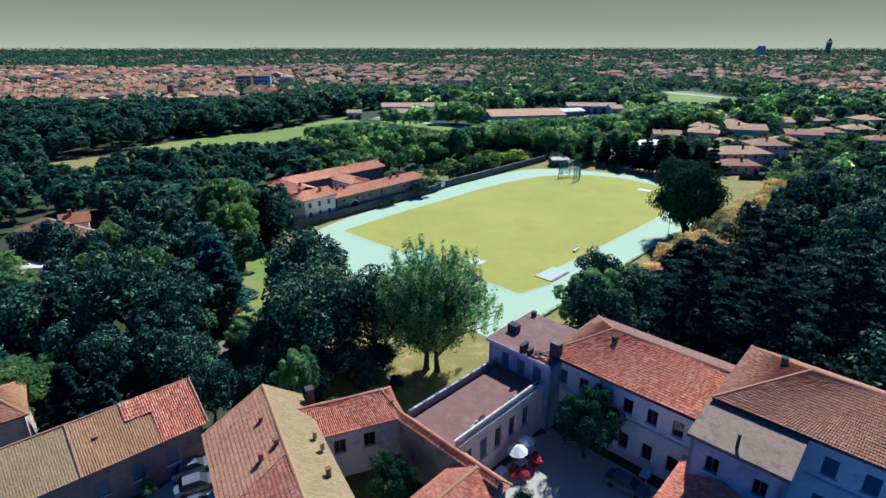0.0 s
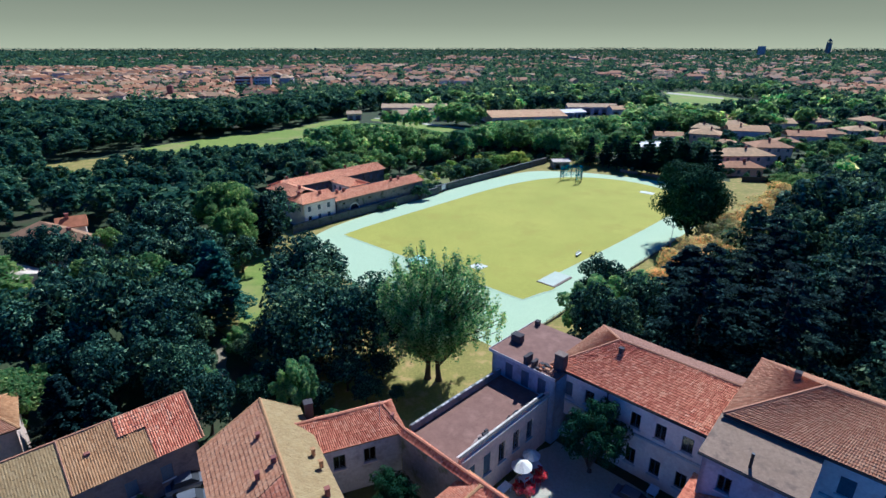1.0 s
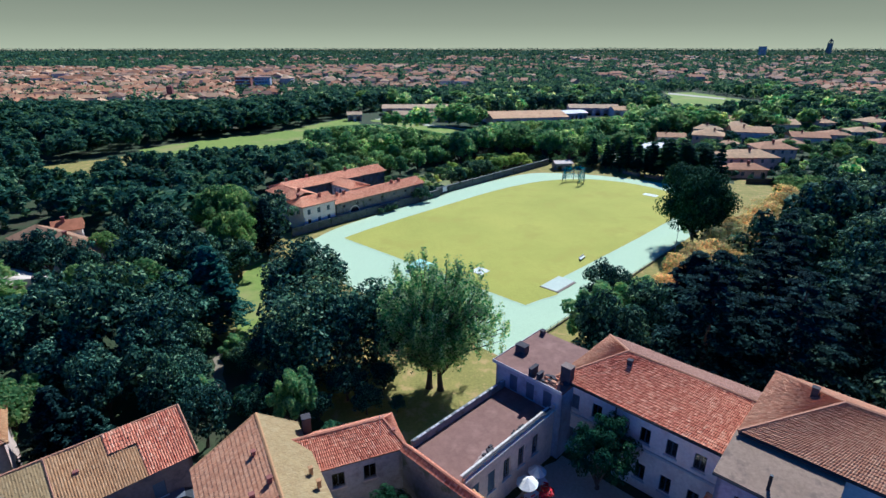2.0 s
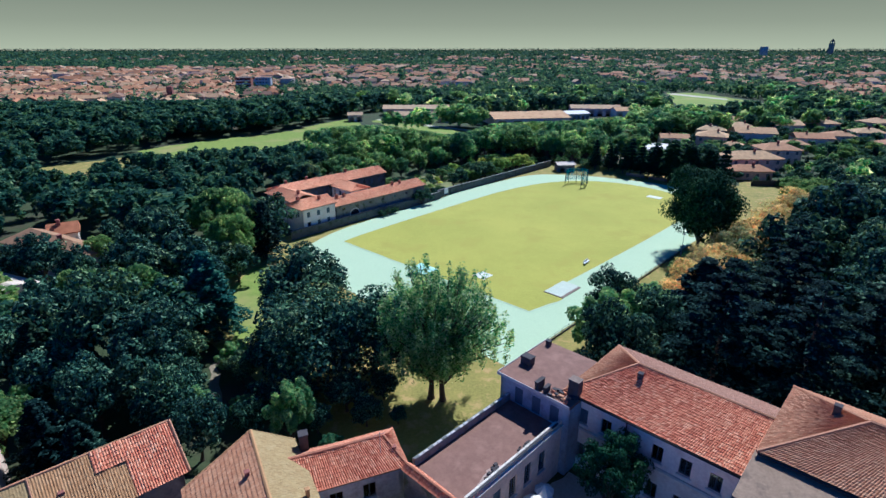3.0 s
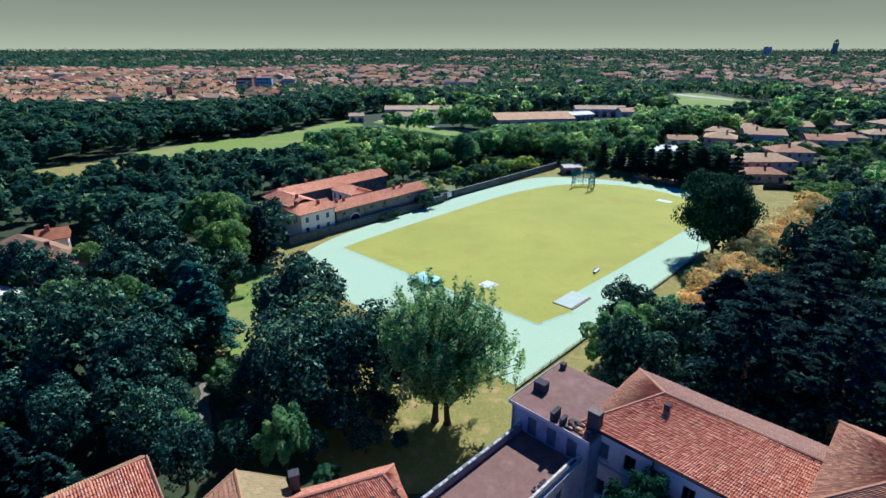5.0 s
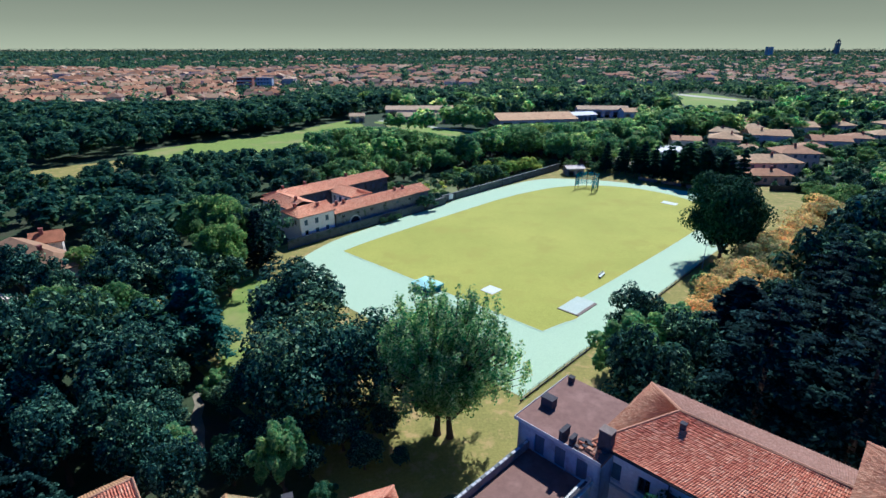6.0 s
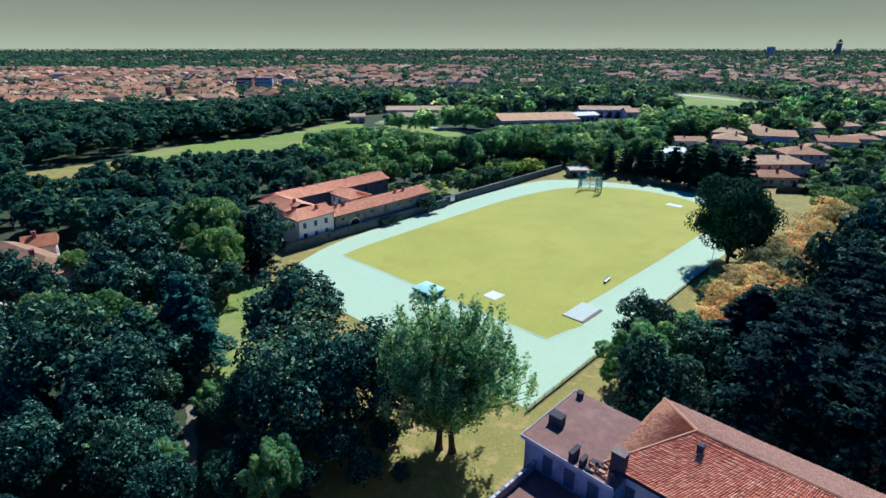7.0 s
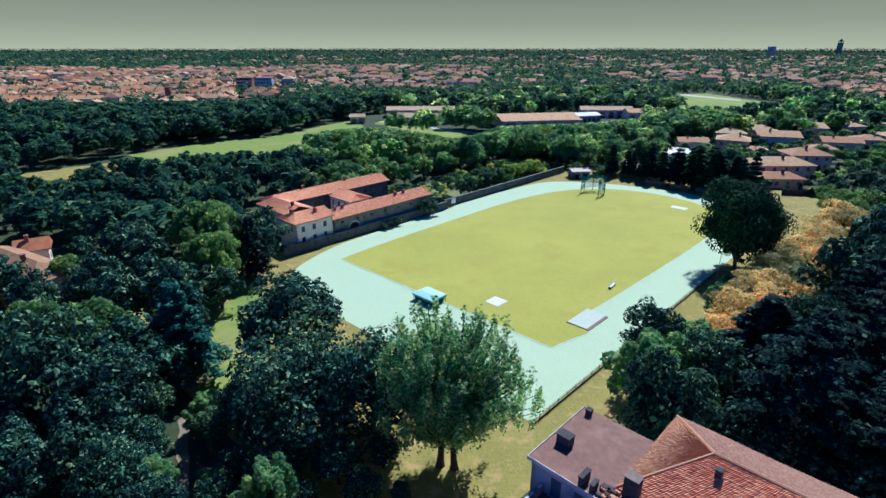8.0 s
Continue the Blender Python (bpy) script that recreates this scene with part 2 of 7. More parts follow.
M_TYRE = surface("tyre_rubber", (0.015, 0.015, 0.015), (0.03, 0.03, 0.03), 1.0, 8.0, 0.9, 0.0)
M_WOOD = surface("weathered_wood", (0.16, 0.11, 0.07), (0.26, 0.18, 0.11), 1.0, 8.0, 0.8, 0.2)
M_BARK = surface("bark", (0.055, 0.042, 0.030), (0.11, 0.085, 0.06), 1.5, 7.0, 0.95, 0.6, depth=0.04)
M_FLOWER = leaf_material("red_petals", [(0.0, (0.42, 0.02, 0.03)), (0.5, (0.62, 0.04, 0.08)), (0.8, (0.65, 0.20, 0.25)), (1.0, (0.06, 0.14, 0.03))], 0.15)

# Dark stops blued like leaf shadow; pale stops paint highlights as speckle.
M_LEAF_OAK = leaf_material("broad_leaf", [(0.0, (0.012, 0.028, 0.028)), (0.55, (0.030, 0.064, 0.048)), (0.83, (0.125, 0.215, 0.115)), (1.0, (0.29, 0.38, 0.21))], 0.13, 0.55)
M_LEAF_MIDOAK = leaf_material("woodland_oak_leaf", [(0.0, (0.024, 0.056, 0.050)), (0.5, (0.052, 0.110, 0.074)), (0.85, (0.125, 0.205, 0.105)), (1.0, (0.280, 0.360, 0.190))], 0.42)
# Leaf colour lifted and blued: slight distance haze painted in.
M_LEAF_FAR_HAZED = leaf_material("hazed_far_leaf", [(0.0, (0.032, 0.076, 0.066)), (0.6, (0.058, 0.115, 0.092)), (1.0, (0.105, 0.170, 0.120))])
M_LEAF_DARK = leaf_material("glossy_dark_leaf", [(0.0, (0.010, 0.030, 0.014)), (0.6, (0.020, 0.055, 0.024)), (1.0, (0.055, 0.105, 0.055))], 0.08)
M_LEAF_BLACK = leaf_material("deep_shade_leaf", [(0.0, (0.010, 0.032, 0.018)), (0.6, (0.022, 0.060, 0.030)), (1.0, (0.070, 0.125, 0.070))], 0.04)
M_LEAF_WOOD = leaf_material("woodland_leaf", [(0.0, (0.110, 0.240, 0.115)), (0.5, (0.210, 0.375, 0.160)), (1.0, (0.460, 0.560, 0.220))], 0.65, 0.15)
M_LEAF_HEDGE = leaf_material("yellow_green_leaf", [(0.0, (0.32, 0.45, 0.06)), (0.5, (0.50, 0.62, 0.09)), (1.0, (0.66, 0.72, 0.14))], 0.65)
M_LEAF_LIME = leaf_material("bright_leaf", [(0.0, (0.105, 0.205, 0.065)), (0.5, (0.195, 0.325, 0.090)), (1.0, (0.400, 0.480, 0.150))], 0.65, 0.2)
# Stops put shade-side teal and sunlit cream into the leaf colour.
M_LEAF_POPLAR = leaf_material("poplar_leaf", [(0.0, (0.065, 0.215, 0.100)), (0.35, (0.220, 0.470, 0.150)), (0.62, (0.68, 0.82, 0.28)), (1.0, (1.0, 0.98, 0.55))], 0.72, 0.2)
# Lower stops blackened as shade; the pale last stop paints sparse highlights.
M_LEAF_CEDAR = leaf_material("shade_dark_cedar_needles", [(0.0, (0.006, 0.014, 0.014)), (0.75, (0.013, 0.029, 0.026)), (1.0, (0.085, 0.135, 0.105))], 0.06)
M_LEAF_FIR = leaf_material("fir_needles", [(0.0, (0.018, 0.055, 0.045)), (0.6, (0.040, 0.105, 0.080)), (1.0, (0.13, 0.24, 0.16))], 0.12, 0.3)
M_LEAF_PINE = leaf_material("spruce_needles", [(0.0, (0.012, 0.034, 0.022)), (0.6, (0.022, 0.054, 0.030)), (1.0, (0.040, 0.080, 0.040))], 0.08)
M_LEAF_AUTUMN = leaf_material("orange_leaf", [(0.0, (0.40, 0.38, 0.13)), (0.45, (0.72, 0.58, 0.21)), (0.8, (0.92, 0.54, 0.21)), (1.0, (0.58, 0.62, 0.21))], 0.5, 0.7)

M_HOUSE_WALL = object_material("village_plaster", [(0.0, (0.72, 0.55, 0.38)), (0.3, (0.76, 0.66, 0.52)), (0.6, (0.66, 0.44, 0.31)), (0.8, (0.72, 0.53, 0.36)), (1.0, (0.74, 0.68, 0.60))])
M_HOUSE_ROOF = object_material("village_tile", [(0.0, (0.36, 0.175, 0.065)), (0.4, (0.48, 0.255, 0.098)), (0.7, (0.54, 0.36, 0.16)), (1.0, (0.20, 0.12, 0.07))])
M_FAR_WALL = island_material("far_plaster", [(0.0, (0.58, 0.48, 0.36)), (0.35, (0.72, 0.66, 0.55)), (0.7, (0.46, 0.36, 0.26)), (1.0, (0.62, 0.52, 0.40))])
M_FAR_ROOF = island_material("far_tile", [(0.0, (0.34, 0.17, 0.065)), (0.4, (0.46, 0.245, 0.098)), (0.75, (0.54, 0.38, 0.19)), (1.0, (0.19, 0.12, 0.08))])


# ---- mesh helpers ----
def mesh_from(name, verts, faces, mats, face_mats=None, uvs=None, smooth=False):
    me = bpy.data.meshes.new(name)
    me.from_pydata(verts, [], faces)
    for m in mats if isinstance(mats, (list, tuple)) else [mats]:
        me.materials.append(m)
    if face_mats is not None:
        me.polygons.foreach_set("material_index", np.asarray(face_mats, np.int32))
    if uvs is not None:
        layer = me.uv_layers.new(name="UVMap")
        index = np.empty(len(me.loops), np.int32)
        me.loops.foreach_get("vertex_index", index)
        layer.data.foreach_set("uv", np.asarray(uvs, np.float32)[index].ravel())
    if smooth:
        me.polygons.foreach_set("use_smooth", np.ones(len(me.polygons), bool))
    me.update()
    return me


class Shape:
    """Collects boxes, quads and tubes into one mesh."""

    def __init__(self):
        self.v, self.f = [], []

    def poly(self, *pts):
        n = len(self.v)
        self.v += [tuple(p) for p in pts]
        self.f.append(tuple(range(n, n + len(pts))))
        return self

    def box(self, x0, y0, z0, x1, y1, z1, bevel=0.0):
        if bevel <= 0:
            n = len(self.v)
            self.v += [(x, y, z) for z in (z0, z1) for x, y in ((x0, y0), (x1, y0), (x1, y1), (x0, y1))]
            self.f += [tuple(n + i for i in q) for q in ((3, 2, 1, 0), (4, 5, 6, 7), (0, 1, 5, 4), (1, 2, 6, 5), (2, 3, 7, 6), (3, 0, 4, 7))]
            return self
        b = bevel
        return self.rings([[(x0 + k, y0 + k, z) for k in (0,)] and [(x0 + e, y0 + e, z), (x1 - e, y0 + e, z), (x1 - e, y1 - e, z), (x0 + e, y1 - e, z)]
                           for e, z in ((b, z0), (0, z0 + b), (0, z1 - b), (b, z1))])

    def rings(self, rings, caps=True):
        n, k = len(self.v), len(rings[0])
        for r in rings:
            self.v += [tuple(p) for p in r]
        for i in range(len(rings) - 1):
            for j in range(k):
                a, b = n + i * k + j, n + i * k + (j + 1) % k
                self.f.append((a, b, b + k, a + k))
        if caps:
            self.f.append(tuple(n + j for j in reversed(range(k))))
            self.f.append(tuple(n + (len(rings) - 1) * k + j for j in range(k)))
        return self

    def tube(self, path, radii, sides=8):
        path = [Vector(p) for p in path]
        out = []
        for i, p in enumerate(path):
            d = (path[min(i + 1, len(path) - 1)] - path[max(i - 1, 0)]).normalized()
            side = d.cross(Vector((0.31, 0.95, 0.02))).normalized()
            up = side.cross(d)
            r = radii[i] if isinstance(radii, (list, tuple)) else radii
            out.append([p + (side * math.cos(a) + up * math.sin(a)) * r for a in [2 * math.pi * j / sides for j in range(sides)]])
        return self.rings(out)

    def mesh(self, name, mat, smooth=False):
        return mesh_from(name, self.v, self.f, mat, smooth=smooth)


def thing(name, x, y, angle=0.0, z=0.0, **tags):
    ob = new(name)
    ob.empty_display_size = 0.5
    ob.matrix_basis = pose(x, y, z, 0, 0, angle)
    return tagged(ob, **tags)


def part(name, shape, mat, parent, label=""):
    me = shape.mesh(name, mat) if isinstance(shape, Shape) else shape
    ob = new(name, me)
    ob.parent = parent
    return tagged(ob, label=label)


def solid(name, shape, mat, **tags):
    me = shape.mesh(name, mat) if isinstance(shape, Shape) else shape
    return tagged(new(name, me), **tags)


# ---- the sports ground's own axes: s along its length, q across it ----
FO, FA, FB = Vector((15.0, 92.2)), radians(46.5), radians(136.7)
A_DIR, B_DIR = Vector((math.cos(FA), math.sin(FA))), Vector((math.cos(FB), math.sin(FB)))
FDEG = 46.5


def at_field(s, q):
    return FO + A_DIR * s + B_DIR * q


def rounded(s0, s1, q0, q1, r_nr, r_nl, r_fl, r_fr, seg=18):
    """Outline of a rectangle with its own radius at each corner: near right, near left, far left, far right."""
    pts = []
    for cs, cq, r, a0 in ((s0 + r_nr, q0 + r_nr, r_nr, 270), (s1 - r_fr, q0 + r_fr, r_fr, 0), (s1 - r_fl, q1 - r_fl, r_fl, 90), (s0 + r_nl, q1 - r_nl, r_nl, 180)):
        order = {270: 180, 0: 270, 90: 0, 180: 90}[a0]
        for i in range(seg + 1):
            a = radians(order + 90 * i / seg)
            pts.append(at_field(cs + r * math.cos(a), cq + r * math.sin(a)))
    return pts


def sheet(name, outline, z, mat, **tags):
    bm = bmesh.new()
    f = bm.faces.new([bm.verts.new((p[0], p[1], z)) for p in outline])
    if f.normal.z < 0:
        f.normal_flip()
    bmesh.ops.triangulate(bm, faces=bm.faces[:])
    bm.normal_update()
    for g in bm.faces:
        if g.normal.z < 0:
            g.normal_flip()
    me = bpy.data.meshes.new(name)
    bm.to_mesh(me)
    bm.free()
    me.materials.append(mat)
    return tagged(new(name, me), **tags)

# ---- ground ----
TERRACE = 4.0                     # the old buildings stand on a terrace above the park
TERRACE_EDGE = [(-75, -40), (-50, 34), (-43, 48), (-22, 51), (-9, 49.5), (2, 55), (8, 61), (13, 66), (22, 64), (34, 55), (60, 40), (90, 20)]


def ground_z(x, y):
    """Height of the ground: the terrace, a short bank, then the level park."""
    edge = float(np.interp(x, [a for a, _ in TERRACE_EDGE], [b for _, b in TERRACE_EDGE]))
    t = min(1.0, max(0.0, (edge + 3.0 - y) / 6.0))
    return TERRACE * t * t * (3 - 2 * t)


far_steps = [160, 240, 360, 540, 800, 1200, 1800, 2700, 4000, 5300]
gx = [-s for s in reversed(far_steps)] + list(np.arange(-126, 120, 2.5)) + far_steps
gy = [-s for s in reversed(far_steps)] + list(np.arange(-60, 90, 2.5)) + [100, 120] + far_steps
gv = [(float(x), float(y), ground_z(x, y)) for y in gy for x in gx]
w_ = len(gx)
gf = [(j * w_ + i, j * w_ + i + 1, (j + 1) * w_ + i + 1, (j + 1) * w_ + i) for j in range(len(gy) - 1) for i in range(w_ - 1)]
solid("ground", mesh_from("ground", gv, gf, M_GROUND), None, label="rough green and brown grassland reaching the horizon", category="ground", kind="structure")

# lawns round the sports ground
sheet("lawn", rounded(-45, 128, -22, 69, 4, 8, 10, 10, 6), 0.02, M_LAWN, label="dry yellow-green lawn round the running track", category="lawn", kind="structure")


def smooth_line(pts, closed_at=(), seg=6):
    """A closed outline in the ground's axes; corners listed in closed_at stay sharp."""
    out, n = [], len(pts)
    for i in range(n):
        p0, p1, p2, p3 = (Vector(pts[(i + k) % n]) for k in (-1, 0, 1, 2))
        if i in closed_at:
            p0 = p1
        if (i + 1) % n in closed_at:
            p3 = p2
        for k in range(seg):
            t = k / seg
            c = 0.5 * (2 * p1 + (p2 - p0) * t + (2 * p0 - 5 * p1 + 4 * p2 - p3) * t * t + (3 * p1 - p0 - 3 * p2 + p3) * t ** 3)
            out.append(at_field(c.x, c.y))
    return out


track_outer = smooth_line([(-17, -8), (30, -8), (82, -8), (98, -5.5), (107, 2), (111, 14), (110.8, 27), (106, 45), (97, 59.5), (88, 64.2), (75, 65.6), (60, 66.2), (50, 66.0), (41, 64.7), (25, 64.5), (5, 63.2), (-7, 59.6), (-13, 55.5), (-17, 47)], (0,))
pitch_edge = smooth_line([(0, 0), (4.5, -0.9), (9.0, -1.8), (13.5, 1.5), (27, 1.4), (56, 0.8), (80, 1.2), (92, 4.6), (99, 10.2), (103, 19), (103.2, 32), (97.5, 44), (87, 51.7), (75, 55.2), (62, 56.7), (50, 56.9), (25, 56.6), (8, 56.1), (-0.8, 55.2)], (0, 18))
sheet("running_track", track_outer, 0.06, M_TRACK, label="pale turquoise synthetic running track round the pitch", category="track", kind="structure")
sheet("pitch", pitch_edge, 0.10, M_PITCH, label="sunlit yellow-green grass sports pitch", category="pitch", kind="structure")


def strip(name, outline, width, z, mat, **tags):
    """A flat band laid along a closed outline."""
    n = len(outline)
    v, f = [], []
    for i in range(n):
        d = (outline[(i + 1) % n] - outline[i - 1]).normalized()
        nrm = Vector((-d.y, d.x))
        v += [(*(outline[i] + nrm * width / 2), z), (*(outline[i] - nrm * width / 2), z)]
    for i in range(n):
        a, b = 2 * i, 2 * ((i + 1) % n)
        f.append((a, a + 1, b + 1, b))
    return solid(name, mesh_from(name, v, f, mat), None, **tags)


strip("track_kerb", pitch_edge, 0.25, 0.12, M_LINE, label="white kerb line between track and pitch", category="kerb", kind="structure")

# paths, meadows and paving
def patch(name, pts, z, mat, label, category="meadow", kind="structure", wobble=2.4):
    """A patch of ground with an uneven edge."""
    rng = random.Random(len(name) + int(abs(pts[0][0])))
    out = []
    for i, p in enumerate(pts):
        q = pts[(i + 1) % len(pts)]
        n = max(2, int(math.dist(p, q) / 6))
        for k in range(n):
            t = k / n
            out.append(Vector((p[0] + (q[0] - p[0]) * t + rng.uniform(-wobble, wobble), p[1] + (q[1] - p[1]) * t + rng.uniform(-wobble, wobble))))
    return sheet(name, out, z, mat, label=label, category=category, kind=kind)


patch("dry_grass", [(-164, 218), (-154, 225), (-139, 237), (-133, 230), (-122, 200), (-130, 182), (-150, 198)], 0.04, M_LAWN, "dull dry grass at the meadow's end")
patch("meadow", [(-128, 222), (-104, 232), (-80, 234), (-60, 305), (-50, 335), (-64, 368), (-73, 356), (-92, 308), (-114, 289), (-133, 270), (-141, 252)], 0.05, M_MEADOW, "open bright green mown meadow between woods")
patch("meadow", [(-50, 356), (-30, 330), (0, 292), (16, 304), (-8, 336), (-40, 366)], 0.05, M_MEADOW, "bright green meadow in front of the farm sheds")
patch("meadow", [(176, 402), (222, 402), (266, 442), (272, 498), (262, 580), (232, 576), (198, 480)], 0.05, M_MEADOW, "green field beside a pale road far off")
patch("lawn_path", [(-43, 114), (-34, 113), (-31, 98), (-30, 88), (-32, 82), (-33.4, 78.5), (-35.2, 79), (-36.5, 84), (-39.5, 92), (-43.5, 102)], 0.05, M_MEADOW, "sunlit strip of lawn between the park trees", "lawn", wobble=0.8)
patch("park_path", [(-35.6, 80), (-34.6, 80), (-35.2, 74.5), (-33.0, 70), (-30.6, 65.5), (-28.4, 60), (-29.4, 60), (-31.7, 65.5), (-34.2, 69.8), (-36.2, 74.5)], 0.06, M_DIRT, "pale dirt path under the park trees", "path", wobble=0.35)
patch("lawn", [(74, 140), (84, 134), (128, 178), (122, 196), (104, 190)], 0.05, M_LAWN, "sunlit lawn behind the large tree", "lawn", wobble=0.8)
patch("courtyard_paving", [(3.5, 40), (7, 34), (22, 30), (24, 37), (19, 43), (12.5, 49), (10.5, 47.5)], TERRACE + 0.05, M_PAVING, "pale paved courtyard between the old buildings", "paving", wobble=0.2)
patch("yard", [(-32, 33), (-22, 24), (-17, 34), (-22, 41), (-26, 44)], TERRACE + 0.05, M_PAVING, "pale paved yard with parked cars", "paving", wobble=0.3)
patch("village_road", [(-60, 40), (-55, 40), (-70, 74), (-92, 108), (-98, 108), (-76, 70)], 0.05, M_PAVING, "pale village lane beside the park", "road", wobble=0.3)
patch("farm_garden", [tuple(at_field(s, q)) for s, q in ((35, 69), (112, 69), (110, 90), (70, 90), (40, 94))], 0.05, M_GARDEN, "sunlit kitchen garden behind the farm", "garden", wobble=0.8)
patch("driveway", [(121, 212), (125.5, 212), (131, 248), (125, 249)], 0.06, M_PAVING, "pale driveway between the villas", "driveway", wobble=0.3)
patch("parking_ground", [(70, 222), (108, 232), (112, 268), (72, 262)], 0.05, M_PAVING, "pale paved yard behind the conifers", "paving", wobble=0.5)
patch("farm_road", [(-46, 362), (-43, 366), (-8, 336), (22, 312), (20, 308), (-10, 331)], 0.07, M_PAVING, "pale farm road beside the sheds", "road", wobble=0.3)
patch("country_road", [(226, 560), (236, 575), (262, 510), (255, 500)], 0.07, M_PAVING, "pale road beside the far field", "road", wobble=0.5)

# throwing pads, jump pits
def pad(name, s, q, ls, lq, h, mat, label):
    c = at_field(s, q)
    ob = solid(name, Shape().box(-ls / 2, -lq / 2, 0, ls / 2, lq / 2, h, 0.02), mat, label=label, category="pad")
    ob.matrix_basis = pose(c.x, c.y, 0.10, 0, 0, FDEG)
    return ob


pad("throwing_pad", 6.8, 16.6, 3.1, 3.1, 0.06, M_PAD, "pale square concrete throwing pad on the pitch")
pad("throwing_pad", 93.0, 16.2, 2.6, 4.6, 0.06, M_PAD, "pale rectangular concrete pad at the pitch's far end")
pit = thing("long_jump_pit", *at_field(12.6, 0.9), FDEG, 0.06, label="pale sand jumping pit with a grey board edge", category="jump pit")
part("sand_bed", Shape().box(-3.4, -1.9, 0, 3.4, 1.9, 0.12, 0.03), M_SAND, pit)
part("edge_board", Shape().box(-3.4, -2.5, 0, 3.0, -1.93, 0.16, 0.02), M_CONCRETE, pit, "grey edge board")
part("edge_board", Shape().box(-3.72, -2.5, 0, -3.43, 1.9, 0.16, 0.02), M_CONCRETE, pit, "grey edge board")


# ---- roofs and walls ----
def lerp3(a, b, t):
    return tuple(a[i] + (b[i] - a[i]) * t for i in range(3))


def tile_sheet(name, a, b, c, d, mat, parent, label="", pitch=0.21, course=0.38, lift=0.055, step=0.045):
    """A slope of half-round clay tiles: a to b along the eave, d to c along the ridge."""
    a, b, c, d = (np.array(p, float) for p in (a, b, c, d))
    wide = max(np.linalg.norm(b - a), np.linalg.norm(c - d))
    high = max(np.linalg.norm(d - a), np.linalg.norm(c - b))
    n, m = max(2, int(wide / pitch)), max(2, int(high / course))
    nrm = np.cross(b - a, (d + c) / 2 - (a + b) / 2)
    nrm /= np.linalg.norm(nrm)
    if nrm[2] < 0:
        nrm = -nrm
    us = np.arange(2 * n + 1) / (2 * n)
    crest = np.where(np.arange(2 * n + 1) % 2 == 1, lift, 0.0)
    rng = np.random.RandomState(n * 7 + m)
    verts, uvs = [], []
    for row in range(m):
        wob = rng.uniform(-0.012, 0.012, 2 * n + 1)
        for t, h, vv in ((row / m, step, row + 0.03), ((row + 1) / m, 0.0, row + 0.97)):
            low, top = a + (b - a) * us[:, None], d + (c - d) * us[:, None]
            sag = 0.05 * np.sin(us * 9.0 + row * 0.15)[:, None] * nrm
            verts.append(low + (top - low) * t + nrm * (crest + h + wob + 0.02)[:, None] + sag * 0.6)
            uvs.append(np.stack([us * n + 0.001, np.full(2 * n + 1, vv)], 1))
    verts, uvs = np.concatenate(verts), np.concatenate(uvs)
    k = 2 * n + 1
    i, j = np.meshgrid(np.arange(2 * m - 1), np.arange(2 * n), indexing="ij")
    q = (i * k + j).ravel()
    faces = np.stack([q, q + 1, q + k + 1, q + k], 1)
    me = mesh_from(name, verts.tolist(), faces.tolist(), mat, uvs=uvs)
    return part(name, me, mat, parent, label)


def ridge_cap(pts, mat, parent, r=0.16):
    """Overlapping ridge tiles along a line, as one part."""
    sh = Shape()
    for p, q in zip(pts[:-1], pts[1:]):
        n = max(1, int(math.dist(p, q) / 0.45))
        for k in range(n):
            sh.tube([lerp3(p, q, k / n), lerp3(p, q, (k + 1.08) / n)], [r * 1.12, r * 0.94], 6)
    return part("ridge_tiles", sh.mesh("ridge_tiles", mat), mat, parent)


def wall_mesh(name, p, q, z0, z1, mat, openings=(), thick=0.35):
    """A wall from p to q with real openings (x0, x1, z0, z1 along it); its outer side is to the right of p to q."""
    p, q = Vector(p), Vector(q)
    length, d = (q - p).length, (q - p).normalized()
    out = Vector((d.y, -d.x))
    xs = sorted({0.0, length, *[o[0] for o in openings], *[o[1] for o in openings]})
    zs = sorted({z0, z1, *[o[2] for o in openings], *[o[3] for o in openings]})
    sh = Shape()

    def pt(x, z, deep=0.0):
        w = p + d * x - out * deep
        return (w.x, w.y, z)

    for x0, x1 in zip(xs[:-1], xs[1:]):
        for za, zb in zip(zs[:-1], zs[1:]):
            xm, zm = (x0 + x1) / 2, (za + zb) / 2
            if any(o[0] < xm < o[1] and o[2] < zm < o[3] for o in openings):
                continue
            sh.poly(pt(x0, za), pt(x1, za), pt(x1, zb), pt(x0, zb))
            sh.poly(pt(x1, za, thick), pt(x0, za, thick), pt(x0, zb, thick), pt(x1, zb, thick))
    for x0, x1, za, zb in openings:
        sh.poly(pt(x0, za), pt(x0, zb), pt(x0, zb, thick), pt(x0, za, thick))
        sh.poly(pt(x1, zb), pt(x1, za), pt(x1, za, thick), pt(x1, zb, thick))
        sh.poly(pt(x0, zb), pt(x1, zb), pt(x1, zb, thick), pt(x0, zb, thick))
        sh.poly(pt(x1, za), pt(x0, za), pt(x0, za, thick), pt(x1, za, thick))
    sh.poly(pt(0, z1), pt(length, z1), pt(length, z1, thick), pt(0, z1, thick))
    sh.poly(pt(0, z0), pt(0, z1), pt(0, z1, thick), pt(0, z0, thick))
    sh.poly(pt(length, z1), pt(length, z0), pt(length, z0, thick), pt(length, z1, thick))
    return sh.mesh(name, mat)


